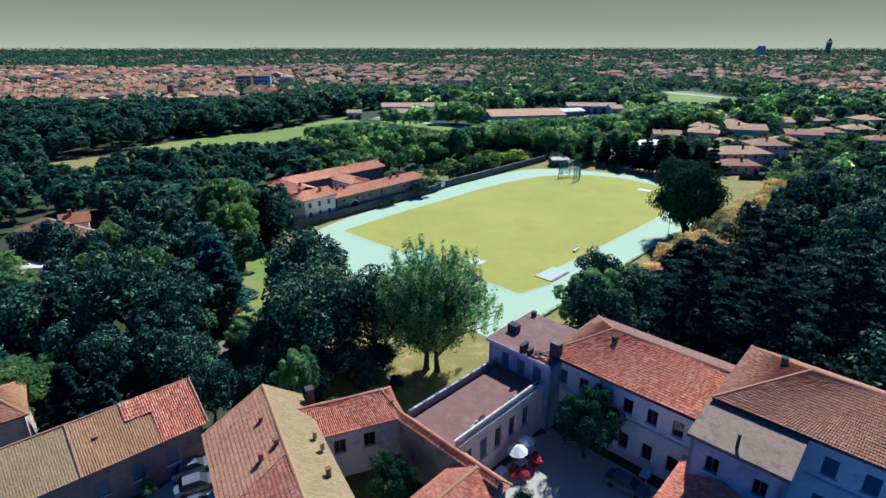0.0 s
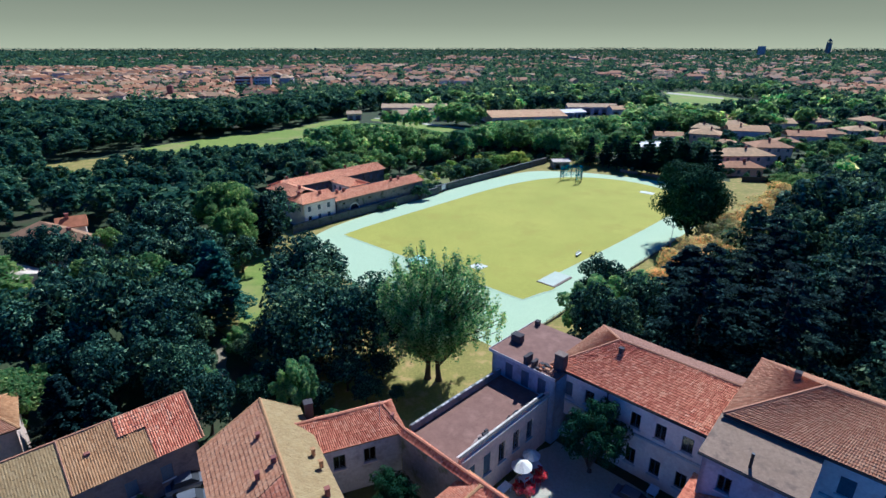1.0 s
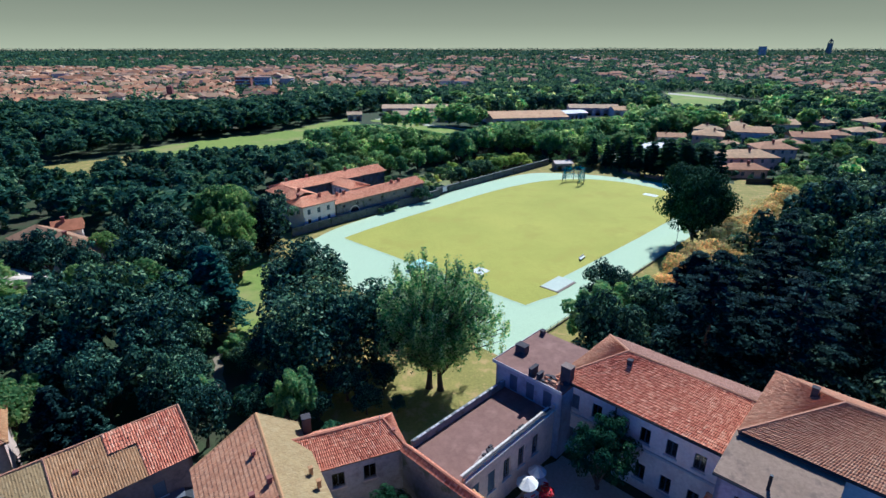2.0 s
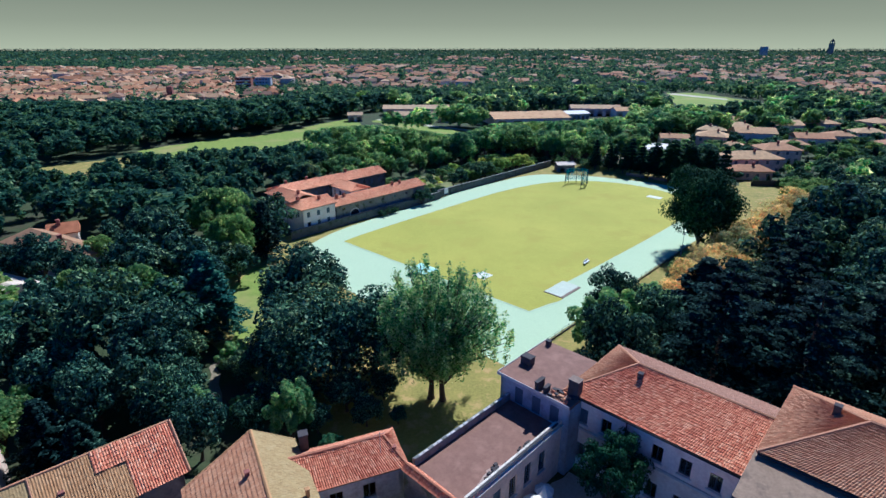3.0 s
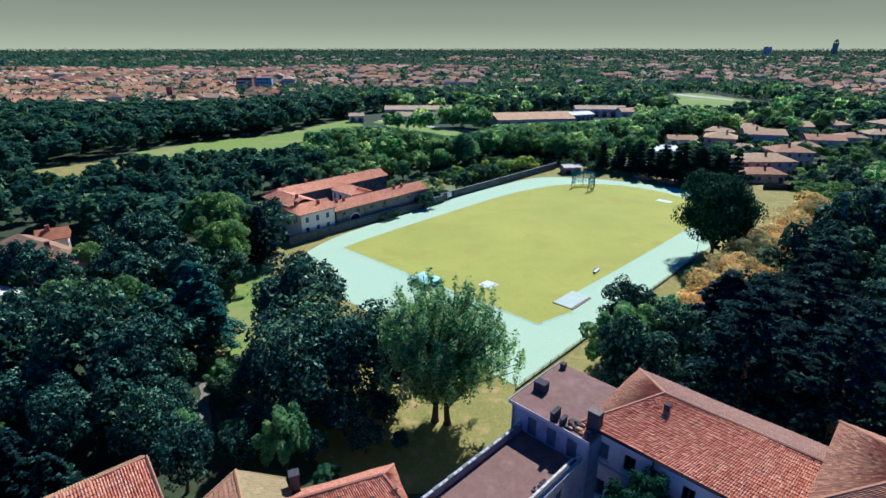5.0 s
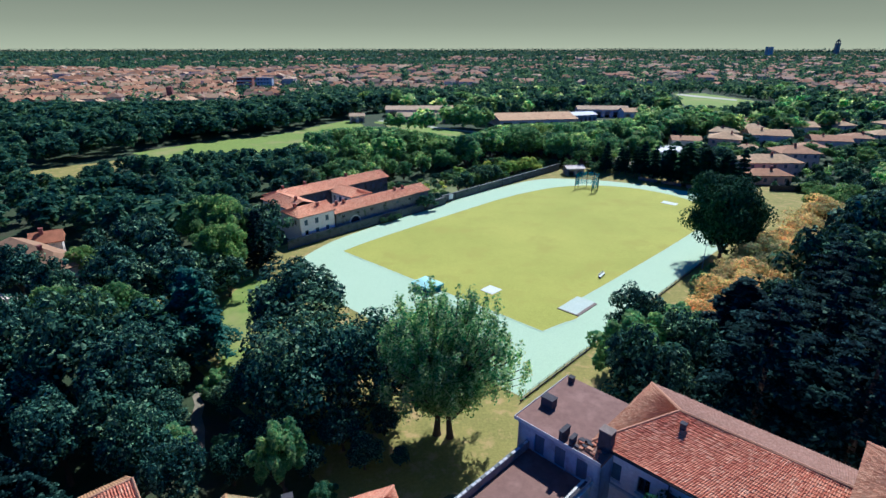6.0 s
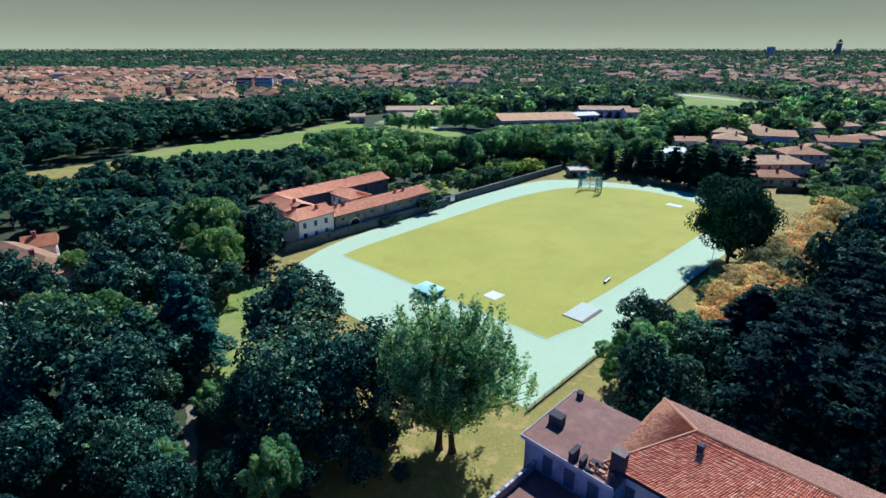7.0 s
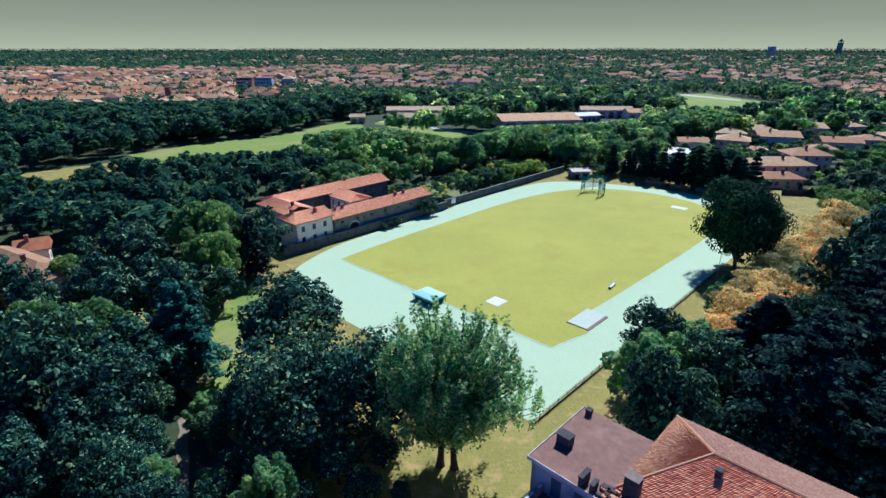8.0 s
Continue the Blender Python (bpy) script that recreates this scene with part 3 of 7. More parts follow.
def local_box(p, d, out, x0, x1, o0, o1, z0, z1):
    sh = Shape()
    pts = [p + d * x + out * o for x, o in ((x0, o1), (x1, o1), (x1, o0), (x0, o0))]
    return sh.rings([[(w.x, w.y, z) for w in pts] for z in (z0, z1)])


def window_in(parent, p, q, o, style="plain", shutters=False):
    """A window in an opening of the wall p to q: frame, pane, sill, perhaps shutters."""
    p, q = Vector(p), Vector(q)
    d = (q - p).normalized()
    out = Vector((d.y, -d.x))
    x0, x1, z0, z1 = o
    win = part("window", local_box(p, d, out, x0 - 0.02, x1 + 0.02, -0.27, -0.23, z0 - 0.02, z1 + 0.02), M_GLASS, parent)
    fr = Shape()
    xm = (x0 + x1) / 2
    for a, b, za, zb in ((x0, x0 + 0.07, z0, z1), (x1 - 0.07, x1, z0, z1), (x0 + 0.07, x1 - 0.07, z0, z0 + 0.08), (x0 + 0.07, x1 - 0.07, z1 - 0.08, z1), (xm - 0.04, xm + 0.04, z0 + 0.08, z1 - 0.08)):
        bx = local_box(p, d, out, a, b, -0.22, -0.15, za, zb)
        n = len(fr.v)
        fr.v += bx.v
        fr.f += [tuple(n + i for i in f) for f in bx.f]
    part("window_frame", fr, M_FRAME, win)
    if style != "bare":
        part("window_sill", local_box(p, d, out, x0 - 0.14, x1 + 0.14, -0.10, 0.12, z0 - 0.12, z0 - 0.01), M_TRIM, win)
    if shutters:
        for a, b in ((x0 + 0.02, xm - 0.01), (xm + 0.01, x1 - 0.02)):
            part("shutter", local_box(p, d, out, a, b, -0.12, -0.06, z0 + 0.02, z1 - 0.02), M_SHUTTER, win)
    return win


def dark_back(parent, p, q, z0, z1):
    """A near-black panel behind a wall's windows; the room's dimness is put into its colour."""
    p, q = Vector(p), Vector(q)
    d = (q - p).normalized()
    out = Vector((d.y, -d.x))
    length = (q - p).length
    part("interior", local_box(p, d, out, 0.4, length - 0.4, -3.2, -3.0, z0, z1), M_UNLIT_BLACK, parent)


def facade(parent, p, q, z1, mat, rows, first, spacing, width=1.05, height=1.9, shutters=None, style="plain", z0=0.0):
    """A plastered wall with rows of windows at the given sill heights."""
    length = (Vector(q) - Vector(p)).length
    opens = []
    x = first
    xs = []
    while x + width < length - 0.5:
        xs.append(x)
        x += spacing
    for r, (sill, tall) in enumerate(rows):
        for x in xs:
            opens.append((x, x + width, sill, sill + tall))
    part("wall", wall_mesh("wall", p, q, z0, z1, mat, opens), mat, parent)
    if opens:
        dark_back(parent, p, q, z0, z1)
    rng = random.Random(int(length * 100) + len(opens))
    for o in opens:
        window_in(parent, p, q, o, style, rng.random() < (0.45 if shutters is None else shutters))


def chimney_shape(x, y, z0, z1, w=0.8, l=0.8, cap=True):
    sh = Shape().box(x - w / 2, y - l / 2, z0, x + w / 2, y + l / 2, z1)
    if cap:
        sh.box(x - w / 2 - 0.10, y - l / 2 - 0.10, z1, x + w / 2 + 0.10, y + l / 2 + 0.10, z1 + 0.12)
    return sh


def chimney(parent, x, y, z0, z1, w=0.8, l=0.8, mat=None, label="dark rendered chimney"):
    ch = part("chimney", chimney_shape(x, y, z0, z1, w, l, False), mat or M_CHIMNEY, parent, label)
    o = 0.05
    part("chimney_cap", Shape().box(x - w / 2 - o, y - l / 2 - o, z1 + 0.01, x + w / 2 + o, y + l / 2 + o, z1 + 0.10, 0.02), M_CONCRETE if "pale cap" in label else (mat or M_CHIMNEY), ch)
    return ch


def gutter_pipe(parent, x, y, z0, z1):
    part("drainpipe", Shape().tube([(x, y, z0), (x, y, z1)], 0.07, 6), M_DARK_METAL, parent)


def hip_roof(parent, lu, lv, eave, ridge, mat_front, mat_end, over=0.5, hip0=None, hip1=None, mat_back=None):
    """Hipped roof over a rectangle lu by lv in the thing's own axes. hip0, hip1: how far the ridge ends stand in; 0 is a gable."""
    x0, x1, y0, y1 = -over, lu + over, -over, lv + over
    h0 = (lv / 2 if hip0 is None else hip0)
    h1 = (lv / 2 if hip1 is None else hip1)
    ym = lv / 2
    ra, rb = (x0 + h0 if h0 else x0, ym, ridge), (x1 - h1 if h1 else x1, ym, ridge)
    tile_sheet("roof_slope", (x0, y0, eave), (x1, y0, eave), rb, ra, mat_front, parent)
    tile_sheet("roof_slope", (x1, y1, eave), (x0, y1, eave), ra, rb, mat_back or mat_front, parent)
    near = 0.02
    if h0:
        tile_sheet("roof_slope", (x0, y1, eave), (x0, y0, eave), (ra[0], ra[1] - near, ra[2]), (ra[0], ra[1] + near, ra[2]), mat_end, parent)
    if h1:
        tile_sheet("roof_slope", (x1, y0, eave), (x1, y1, eave), (rb[0], rb[1] + near, rb[2]), (rb[0], rb[1] - near, rb[2]), mat_end, parent)
    ridge_cap([ra, rb], mat_end, parent)
    for end, x, h in ((ra, x0, h0), (rb, x1, h1)):
        if h:
            for y in (y0, y1):
                ridge_cap([(x, y, eave), end], mat_end, parent)
    # soffit board under the eaves closes the roof from below
    part("eaves_board", Shape().box(x0 + 0.06, y0 + 0.06, eave - 0.16, x1 - 0.06, y1 - 0.06, eave - 0.02), M_WOOD, parent)


def gable_end(parent, x, lv, eave, ridge, mat, thick=0.3):
    s = 1 if x > 0.5 else -1
    sh = Shape()
    for xx, order in ((x, 1), (x - s * thick, -1)):
        pts = [(xx, 0, eave - 0.02), (xx, lv, eave - 0.02), (xx, lv / 2, ridge - 0.12)]
        sh.poly(*(pts if order * s > 0 else pts[::-1]))
    part("gable_wall", sh, mat, parent)


# ---- the long main building: hipped red roof, pale plaster, three storeys ----
BDEG = -44.0
ROWS3 = [(9.6, 1.75), (5.2, 1.9)]
main = thing("main_building", 12.25, 51.15, BDEG, label="long pale plastered three-storey building with hipped red tile roof", category="building")
LU, LV = 17.4, 11.0
facade(main, (0, 0), (LU, 0), 12.55, M_PLASTER, ROWS3, 1.2, 2.55, shutters=0.25)
facade(main, (LU, LV), (0, LV), 12.55, M_PLASTER, ROWS3[:2], 1.5, 3.4, shutters=1.0)
facade(main, (0, LV), (0, 0), 12.55, M_PLASTER, [], 1, 3)
hip_roof(main, LU, LV, 12.75, 15.3, M_TILE_RED, M_TILE_BROWN, 0.45, 4.9, 0, M_TILE_DULL)
part("string_course", Shape().box(-0.04, -0.20, 8.85, LU - 0.1, -0.004, 9.10, 0.03), M_TRIM, main)
part("gutter", Shape().tube([(-0.4, -0.55, 12.66), (LU - 0.2, -0.55, 12.62)], 0.09, 6), M_DARK_METAL, main)
for gx in (6.3, 16.6):
    gutter_pipe(main, gx, -0.12, 0, 12.6)
chimney(main, 0.75, -0.35, 11.6, 14.5, 1.1, 0.9, label="tall dark chimney with a pale cap")
chimney(main, 5.3, 4.1, 14.2, 15.2, 0.45, 0.45)

# ---- east block: higher hipped brown roof ----
east = thing("east_block", 24.75, 39.15, BDEG, label="tall plastered block with hipped weathered brown tile roof", category="building")
EU, EV = 21.0, 10.8
facade(east, (0, 0), (EU, 0), 15.5, M_PLASTER, [(12.6, 1.7), (8.6, 1.9), (4.8, 1.9)], 8.2, 2.7)
facade(east, (EU, EV), (0, EV), 15.5, M_PLASTER, [(12.4, 1.7)], 1.5, 3.4, shutters=1.0)
facade(east, (0, EV), (0, 0), 15.5, M_PLASTER, [], 1, 3)
facade(east, (EU, 0), (EU, EV), 15.5, M_PLASTER, [], 1, 3)
hip_roof(east, EU, EV, 15.7, 18.4, M_TILE_BROWN, M_TILE_BROWN, 0.5, 5.9, 5.9)
chimney(east, 3.2, 6.4, 17.0, 18.2, 0.5, 0.5)
part("gutter", Shape().tube([(-0.4, -0.58, 15.6), (EU, -0.58, 15.55)], 0.09, 6), M_DARK_METAL, east)
part("string_course", Shape().box(7.2, -0.20, 11.85, EU, -0.004, 12.10, 0.03), M_TRIM, east)
annex = thing("annex", 24.75, 39.15, BDEG, label="plastered annex with a sloping grey concrete roof slab", category="building")
facade(annex, (-0.4, -4.8), (6.6, -4.8), 14.3, M_PLASTER_GREY_AND_SHADE, [(11.4, 1.6)], 1.4, 3.6)
facade(annex, (-0.4, 0), (-0.4, -4.8), 14.3, M_PLASTER_GREY_AND_SHADE, [], 1, 3)
facade(annex, (6.6, -4.8), (6.6, 0), 14.3, M_PLASTER_GREY_AND_SHADE, [], 1, 3)
slab = Shape()
slab.rings([[(-0.7, -5.2, 14.35), (6.95, -5.2, 14.35), (6.95, -0.02, 15.2), (-0.7, -0.02, 15.2)], [(-0.7, -5.2, 14.52), (6.95, -5.2, 14.52), (6.95, -0.02, 15.42), (-0.7, -0.02, 15.42)]])
part("roof_slab", slab, M_SLAB, annex)
part("gutter", Shape().tube([(-0.7, -5.28, 14.38), (6.95, -5.28, 14.33)], 0.08, 6), M_DARK_METAL, annex)
part("vent_pipe", Shape().tube([(2.9, -4.4, 14.5), (2.9, -4.4, 16.0)], 0.13, 8), M_DARK_METAL, annex, "dark vent pipe")

# ---- flat-roofed link block ----
link = thing("flat_block", 5.6, 54.6, BDEG, label="plastered block with flat brown membrane roof and dark chimneys", category="building")
KU, KV = 8.6, 8.7
facade(link, (0, 0), (KU, 0), 12.3, M_PLASTER_GREY_AND_SHADE, [(9.7, 2.0)], 1.9, 2.2, shutters=1.0)
facade(link, (0, KV), (0, 0), 12.3, M_PLASTER_GREY_AND_SHADE, [(9.4, 1.8)], 1.6, 3.2)
facade(link, (KU, KV), (0, KV), 12.3, M_PLASTER_GREY_AND_SHADE, [], 1, 3)
facade(link, (KU, 0), (KU, KV), 12.3, M_PLASTER_GREY_AND_SHADE, [], 1, 3)
part("flat_roof", Shape().box(-0.25, -0.25, 12.3, KU + 0.1, KV + 0.25, 12.62, 0.04), M_MEMBRANE, link)
part("roof_edging", Shape().box(-0.32, -0.32, 12.34, -0.255, KV + 0.3, 12.70).box(-0.25, -0.32, 12.34, KU, -0.255, 12.70), M_TRIM, link)
chimney(link, 1.1, 3.3, 12.62, 13.5, 1.25, 0.9)
chimney(link, 0.6, 8.2, 12.62, 13.15, 0.5, 0.5)
chimney(link, 4.6, 0.5, 12.62, 13.5, 0.35, 1.3, M_CHIMNEY, "broken dark chimney stack")
chimney(link, 5.5, 0.45, 12.62, 13.2, 0.3, 0.9, M_CHIMNEY, "broken dark chimney stack")
rr = random.Random(4)
for k in range(22):
    x, y = rr.uniform(5.7, 8.2), rr.uniform(-0.1, 1.2)
    s = rr.uniform(0.14, 0.36)
    part("loose_tile", Shape().box(x, y, 12.625, x + s * 1.6, y + s, 12.625 + s * 0.9, 0.02), rr.choice((M_TILE_BROWN, M_CHIMNEY, M_TILE_RED)), link, "loose broken clay tile")

# ---- lower wing with flat roof and parapets ----
wing = thing("low_wing", -3.5, 44.0, 45.2, label="low wing with flat brown roof between tiled parapets", category="building")
WU, WV = 13.9, 6.9                # along, across (across runs to the right, so y is negative)
facade(wing, (0, -WV), (WU, -WV), 9.6, M_PLASTER_WARM, [(6.4, 2.4)], 1.0, 2.3, shutters=0.7)
facade(wing, (WU, 0), (0, 0), 9.6, M_PLASTER_WARM, [(6.6, 2.0)], 1.6, 3.0, shutters=1.0)
facade(wing, (0, 0), (0, -WV), 9.6, M_PLASTER_WARM, [], 1, 3)
part("flat_roof", Shape().box(0.02, -WV + 0.36, 9.45, WU - 0.02, -0.36, 9.7), M_MEMBRANE, wing)
part("parapet", Shape().box(0, -0.35, 9.61, WU, 0.0, 10.50), M_STONE, wing)
part("parapet", Shape().box(0, -WV, 9.61, WU, -WV + 0.30, 10.65), M_PLASTER_WARM, wing)
for k in range(23):
    part("coping_stone", Shape().box(k * 0.6 + 0.02, -0.36, 10.51, k * 0.6 + 0.56, -0.12, 10.60, 0.03), M_TRIM if k % 3 else M_STONE, wing, "worn coping stone")
part("parapet_coping", Shape().box(-0.1, -WV + 0.20, 10.66, WU - 0.7, -WV + 0.42, 10.74, 0.02), M_COPING, wing, "pale stone coping")
part("parapet_coping", Shape().box(-0.1, -WV - 0.06, 10.66, WU - 0.7, -WV + 0.19, 10.73, 0.03), M_CHIMNEY, wing, "dark stained coping")
part("cornice", Shape().box(0, -WV - 0.22, 10.12, WU, -WV - 0.004, 10.30, 0.04), M_COPING, wing)
rr = random.Random(9)
M_DUST = surface("pale_roof_dust", (0.33, 0.24, 0.18), (0.43, 0.34, 0.26), 0.8, 5.0, 0.95, 0.1)
for cx, cy, rx, ry in ((4.5, -5.85, 1.5, 0.62), (3.1, -6.0, 1.1, 0.45), (9.2, -6.05, 0.9, 0.38)):
    blot = [(cx + rx * w * math.cos(a), cy + ry * w * math.sin(a)) for a, w in [(2 * math.pi * j / 22, rr.uniform(0.72, 1.08)) for j in range(22)]]
    part("dust_patch", Shape().rings([[(x, y, 9.701) for x, y in blot], [(x, y, 9.706) for x, y in blot]]), M_DUST, wing, "pale dusty patch on the roof")
for cx, cy, n in ((4.6, -5.9, 26), (9.3, -5.9, 16)):
    for k in range(n):
        x, y, s = cx + rr.gauss(0, 0.45), cy + rr.gauss(0, 0.16), rr.uniform(0.10, 0.28)
        part("debris_piece", Shape().box(x, y, 9.707, x + s * 1.5, y + s, 9.7 + s * 0.8, 0.02), M_CHIMNEY, wing, "dark piece of roof debris")

# tiled top of the tall wall that closes the wing
cap = thing("tiled_wall", -3.9, 43.35, BDEG, label="tall dark wall with a narrow red tile coping", category="wall")
part("wall_body", Shape().box(0, -0.5, 0, 12.6, 0.0, 10.3), M_STONE, cap)
tile_sheet("coping_slope", (0, -0.75, 10.3), (12.6, -0.75, 10.3), (12.6, -0.22, 10.75), (0, -0.22, 10.75), M_TILE_RED, cap)
tile_sheet("coping_slope", (12.6, 0.3, 10.3), (0, 0.3, 10.3), (0, -0.22, 10.75), (12.6, -0.22, 10.75), M_TILE_RED, cap)
ridge_cap([(0, -0.22, 10.78), (12.6, -0.22, 10.78)], M_TILE_ORANGE, cap, 0.14)

# small tiled house in the court
court = thing("court_house", 2.2, 38.5, 226.0, label="small courtyard house with orange hipped tile roof", category="building")
CU, CV = 13.0, 4.6
for p, q in (((0, 0), (CU, 0)), ((CU, CV), (0, CV)), ((0, CV), (0, 0)), ((CU, 0), (CU, CV))):
    # Darker plaster puts the courtyard shade into the wall colour.
    part("wall", wall_mesh("wall", p, q, 0, 9.2, M_PLASTER_GREY_AND_SHADE), M_PLASTER_GREY_AND_SHADE, court)
hip_roof(court, CU, CV, 9.4, 10.7, M_TILE_ORANGE, M_TILE_TAN, 0.35, 1.6, 1.6, M_TILE_RED)

# low tiled house before the annex
fore = thing("front_house", 22.3, 38.0, 226.0, label="low house with brown tile roof below the annex", category="building")
for p, q in (((0, 0), (9, 0)), ((9, 7), (0, 7)), ((0, 7), (0, 0)), ((9, 0), (9, 7))):
    # Wall shade is in the colour here as well.
    part("wall", wall_mesh("wall", p, q, 0, 9.4, M_PLASTER_GREY_AND_SHADE), M_PLASTER_GREY_AND_SHADE, fore)
hip_roof(fore, 9, 7, 9.6, 11.2, M_TILE_RED, M_TILE_BROWN, 0.35, 3.0, 3.0)

# ---- house with a red roof beside the low wing ----
side = thing("side_house", -13.1, 40.55, 21.5, label="two-storey house with red tile roof and hipped end", category="building")
SU, SV = 9.4, 4.6
# Darker plaster on all four walls imitates their shade.
facade(side, (0, 0), (SU, 0), 9.6, M_PLASTER_GREY_AND_SHADE, [(7.0, 1.7)], 2.6, 3.0, 1.2, shutters=0.3)
facade(side, (SU, SV), (0, SV), 9.6, M_PLASTER_GREY_AND_SHADE, [], 1, 3)
facade(side, (SU, 0), (SU, SV), 9.6, M_PLASTER_GREY_AND_SHADE, [], 1, 3)
facade(side, (0, SV), (0, 0), 9.6, M_PLASTER_GREY_AND_SHADE, [], 1, 3)
hip_roof(side, SU, SV, 9.8, 11.7, M_TILE_RED, M_TILE_ORANGE, 0.4, 0, 1.6, M_TILE_ORANGE)
chimney(side, 1.2, 4.3, 10.2, 12.4, 0.8, 0.8)
part("aerial", Shape().tube([(7.6, 1.0, 10.6), (7.6, 1.0, 13.2)], 0.03, 5).tube([(7.1, 1.0, 13.0), (8.1, 1.0, 13.0)], 0.02, 4), M_METAL, side, "thin metal aerial")
chimney(side, 8.9, 1.2, 10.2, 11.0, 0.35, 0.35, M_BRICK, "small brick chimney")

# ---- house with one orange and one pale slope ----
twin = thing("ridge_house", -16.0, 38.5, -60.0, label="long gabled house with orange and pale lichen-covered roof slopes", category="building")


def to_local(ob, x, y, z=0.0):
    return tuple(ob.matrix_basis.inverted() @ Vector((x, y, z)))


L0, L1 = to_local(twin, -22.5, 39.8, 10.9), to_local(twin, -14.0, 25.1, 10.9)
R0, R1 = to_local(twin, -14.7, 46.0, 10.9), to_local(twin, -3.5, 26.2, 10.9)
E0, E1 = to_local(twin, -18.0, 44.35, 13.3), to_local(twin, -7.8, 25.4, 13.3)
M0, K0 = lerp3(L0, L1, 0.62), lerp3(E0, E1, 0.50)
tile_sheet("roof_slope", L1, M0, K0, E1, M_TILE_ORANGE, twin)
tile_sheet("roof_slope", M0, L0, E0, K0, M_TILE_ROSE, twin)
tile_sheet("roof_slope", R0, R1, E1, E0, M_TILE_PALE, twin, lift=0.02, step=0.008)
ridge_cap([E0, E1], M_TILE_TAN, twin)
ridge_cap([L0, E0], M_TILE_TAN, twin, 0.12)
ridge_cap([E0, R0], M_TILE_PALE, twin, 0.12)


def inset(p, c, k):
    return (p[0] + (c[0] - p[0]) * k, p[1] + (c[1] - p[1]) * k)


tc = lerp3(lerp3(L0, R1, 0.5), lerp3(L1, R0, 0.5), 0.5)
corner = [inset(p, tc, 0.05) for p in (L0, L1, R1, R0)]
for p, q in zip(corner, corner[1:] + corner[:1]):
    part("wall", wall_mesh("wall", p, q, 0, 10.75, M_PLASTER_WARM), M_PLASTER_WARM, twin)
gp = [inset(L0, tc, 0.05), inset(E0, tc, 0.05), inset(R0, tc, 0.05)]
part("gable_wall", Shape().poly((*gp[0], 10.75), (*gp[1], 13.1), (*gp[2], 10.75)), M_PLASTER_WARM, twin)
for (x, y, z0, z1, w) in ((-16.6, 39.4, 12.2, 13.3, 0.34), (-14.2, 36.2, 12.8, 13.6, 0.36), (-15.2, 34.9, 12.6, 13.2, 0.36), (-11.6, 38.6, 11.6, 12.3, 0.3), (-10.6, 37.2, 11.6, 12.3, 0.3), (-9.4, 34.0, 11.7, 12.5, 0.36)):
    lx, ly, _ = to_local(twin, x, y)
    chimney(twin, lx, ly, z0, z1, w, w, M_TILE_TAN if w < 0.33 else M_BRICK, "small roof vent")

# ---- long house at the left with a patched roof ----
row = thing("row_house", -40.2, 30.2, 42.0, label="long house with patched tan and red tile roof", category="building")
RU, RV = 20.8, 7.2
# Wall shade is painted: all sides use the darkened plaster.
facade(row, (0, 0), (RU, 0), 9.2, M_PLASTER_SHADE, [(5.6, 1.7)], 1.6, 3.1, shutters=0.8)
facade(row, (RU, RV), (0, RV), 9.3, M_PLASTER_SHADE, [], 1, 3)
facade(row, (RU, 0), (RU, RV), 9.3, M_PLASTER_SHADE, [], 1, 3)
facade(row, (0, RV), (0, 0), 9.3, M_PLASTER_SHADE, [], 1, 3)
gable_end(row, RU, RV, 9.3, 12.1, M_PLASTER_SHADE)
cuts = (-8.0, 10.2, 16.9, RU + 0.45)
for (u0, u1), mt, lift in zip(zip(cuts[:-1], cuts[1:]), (M_TILE_OCHRE, M_TILE_TAN, M_TILE_RED), (0.02, 0.045, 0.075)):
    tile_sheet("roof_slope", (u0, -0.85, 9.15), (u1, -0.85, 9.15), (u1, 3.6, 12.2), (u0, 3.6, 12.2), mt, row, lift=lift, step=0.012 if lift < 0.05 else 0.04)
tile_sheet("roof_slope", (14.6, 1.9, 11.12), (17.1, 1.9, 11.12), (17.1, 3.6, 12.28), (14.6, 3.6, 12.28), M_TILE_RED, row)
tile_sheet("roof_slope", (RU + 0.45, 7.65, 9.45), (-8.0, 7.65, 9.45), (-8.0, 3.6, 12.2), (RU + 0.45, 3.6, 12.2), M_TILE_TAN, row)
ridge_cap([(-8.0, 3.6, 12.22), (RU + 0.45, 3.6, 12.22)], M_TILE_BROWN, row, 0.10)
ridge_cap([(10.2, -0.85, 9.22), (10.2, 3.6, 12.24)], M_TILE_BROWN, row, 0.09)
ridge_cap([(RU + 0.42, -0.85, 9.25), (RU + 0.42, 3.6, 12.26)], M_TILE_BROWN, row, 0.13)
part("skylight", Shape().box(11.8, 1.5, 10.75, 12.3, 2.0, 11.05, 0.04), M_BRICK, row, "small brown skylight hatch")
part("wall", Shape().box(-8, 0.3, 0, -0.4, 6.9, 9.3), M_PLASTER_SHADE, row)

# roof at the far left edge of the village
edge = thing("corner_house", -52.6, 41.5, 38.0, label="house with brown hipped tile roof beside the park", category="building")
for p, q in (((0, 0), (9, 0)), ((9, 7.5), (0, 7.5)), ((0, 7.5), (0, 0)), ((9, 0), (9, 7.5))):
    part("wall", wall_mesh("wall", p, q, 0, 7.4, M_PLASTER_WARM), M_PLASTER_WARM, edge)
hip_roof(edge, 9, 7.5, 7.6, 9.5, M_TILE_BROWN, M_TILE_TAN, 0.4, 3.2, 3.2)

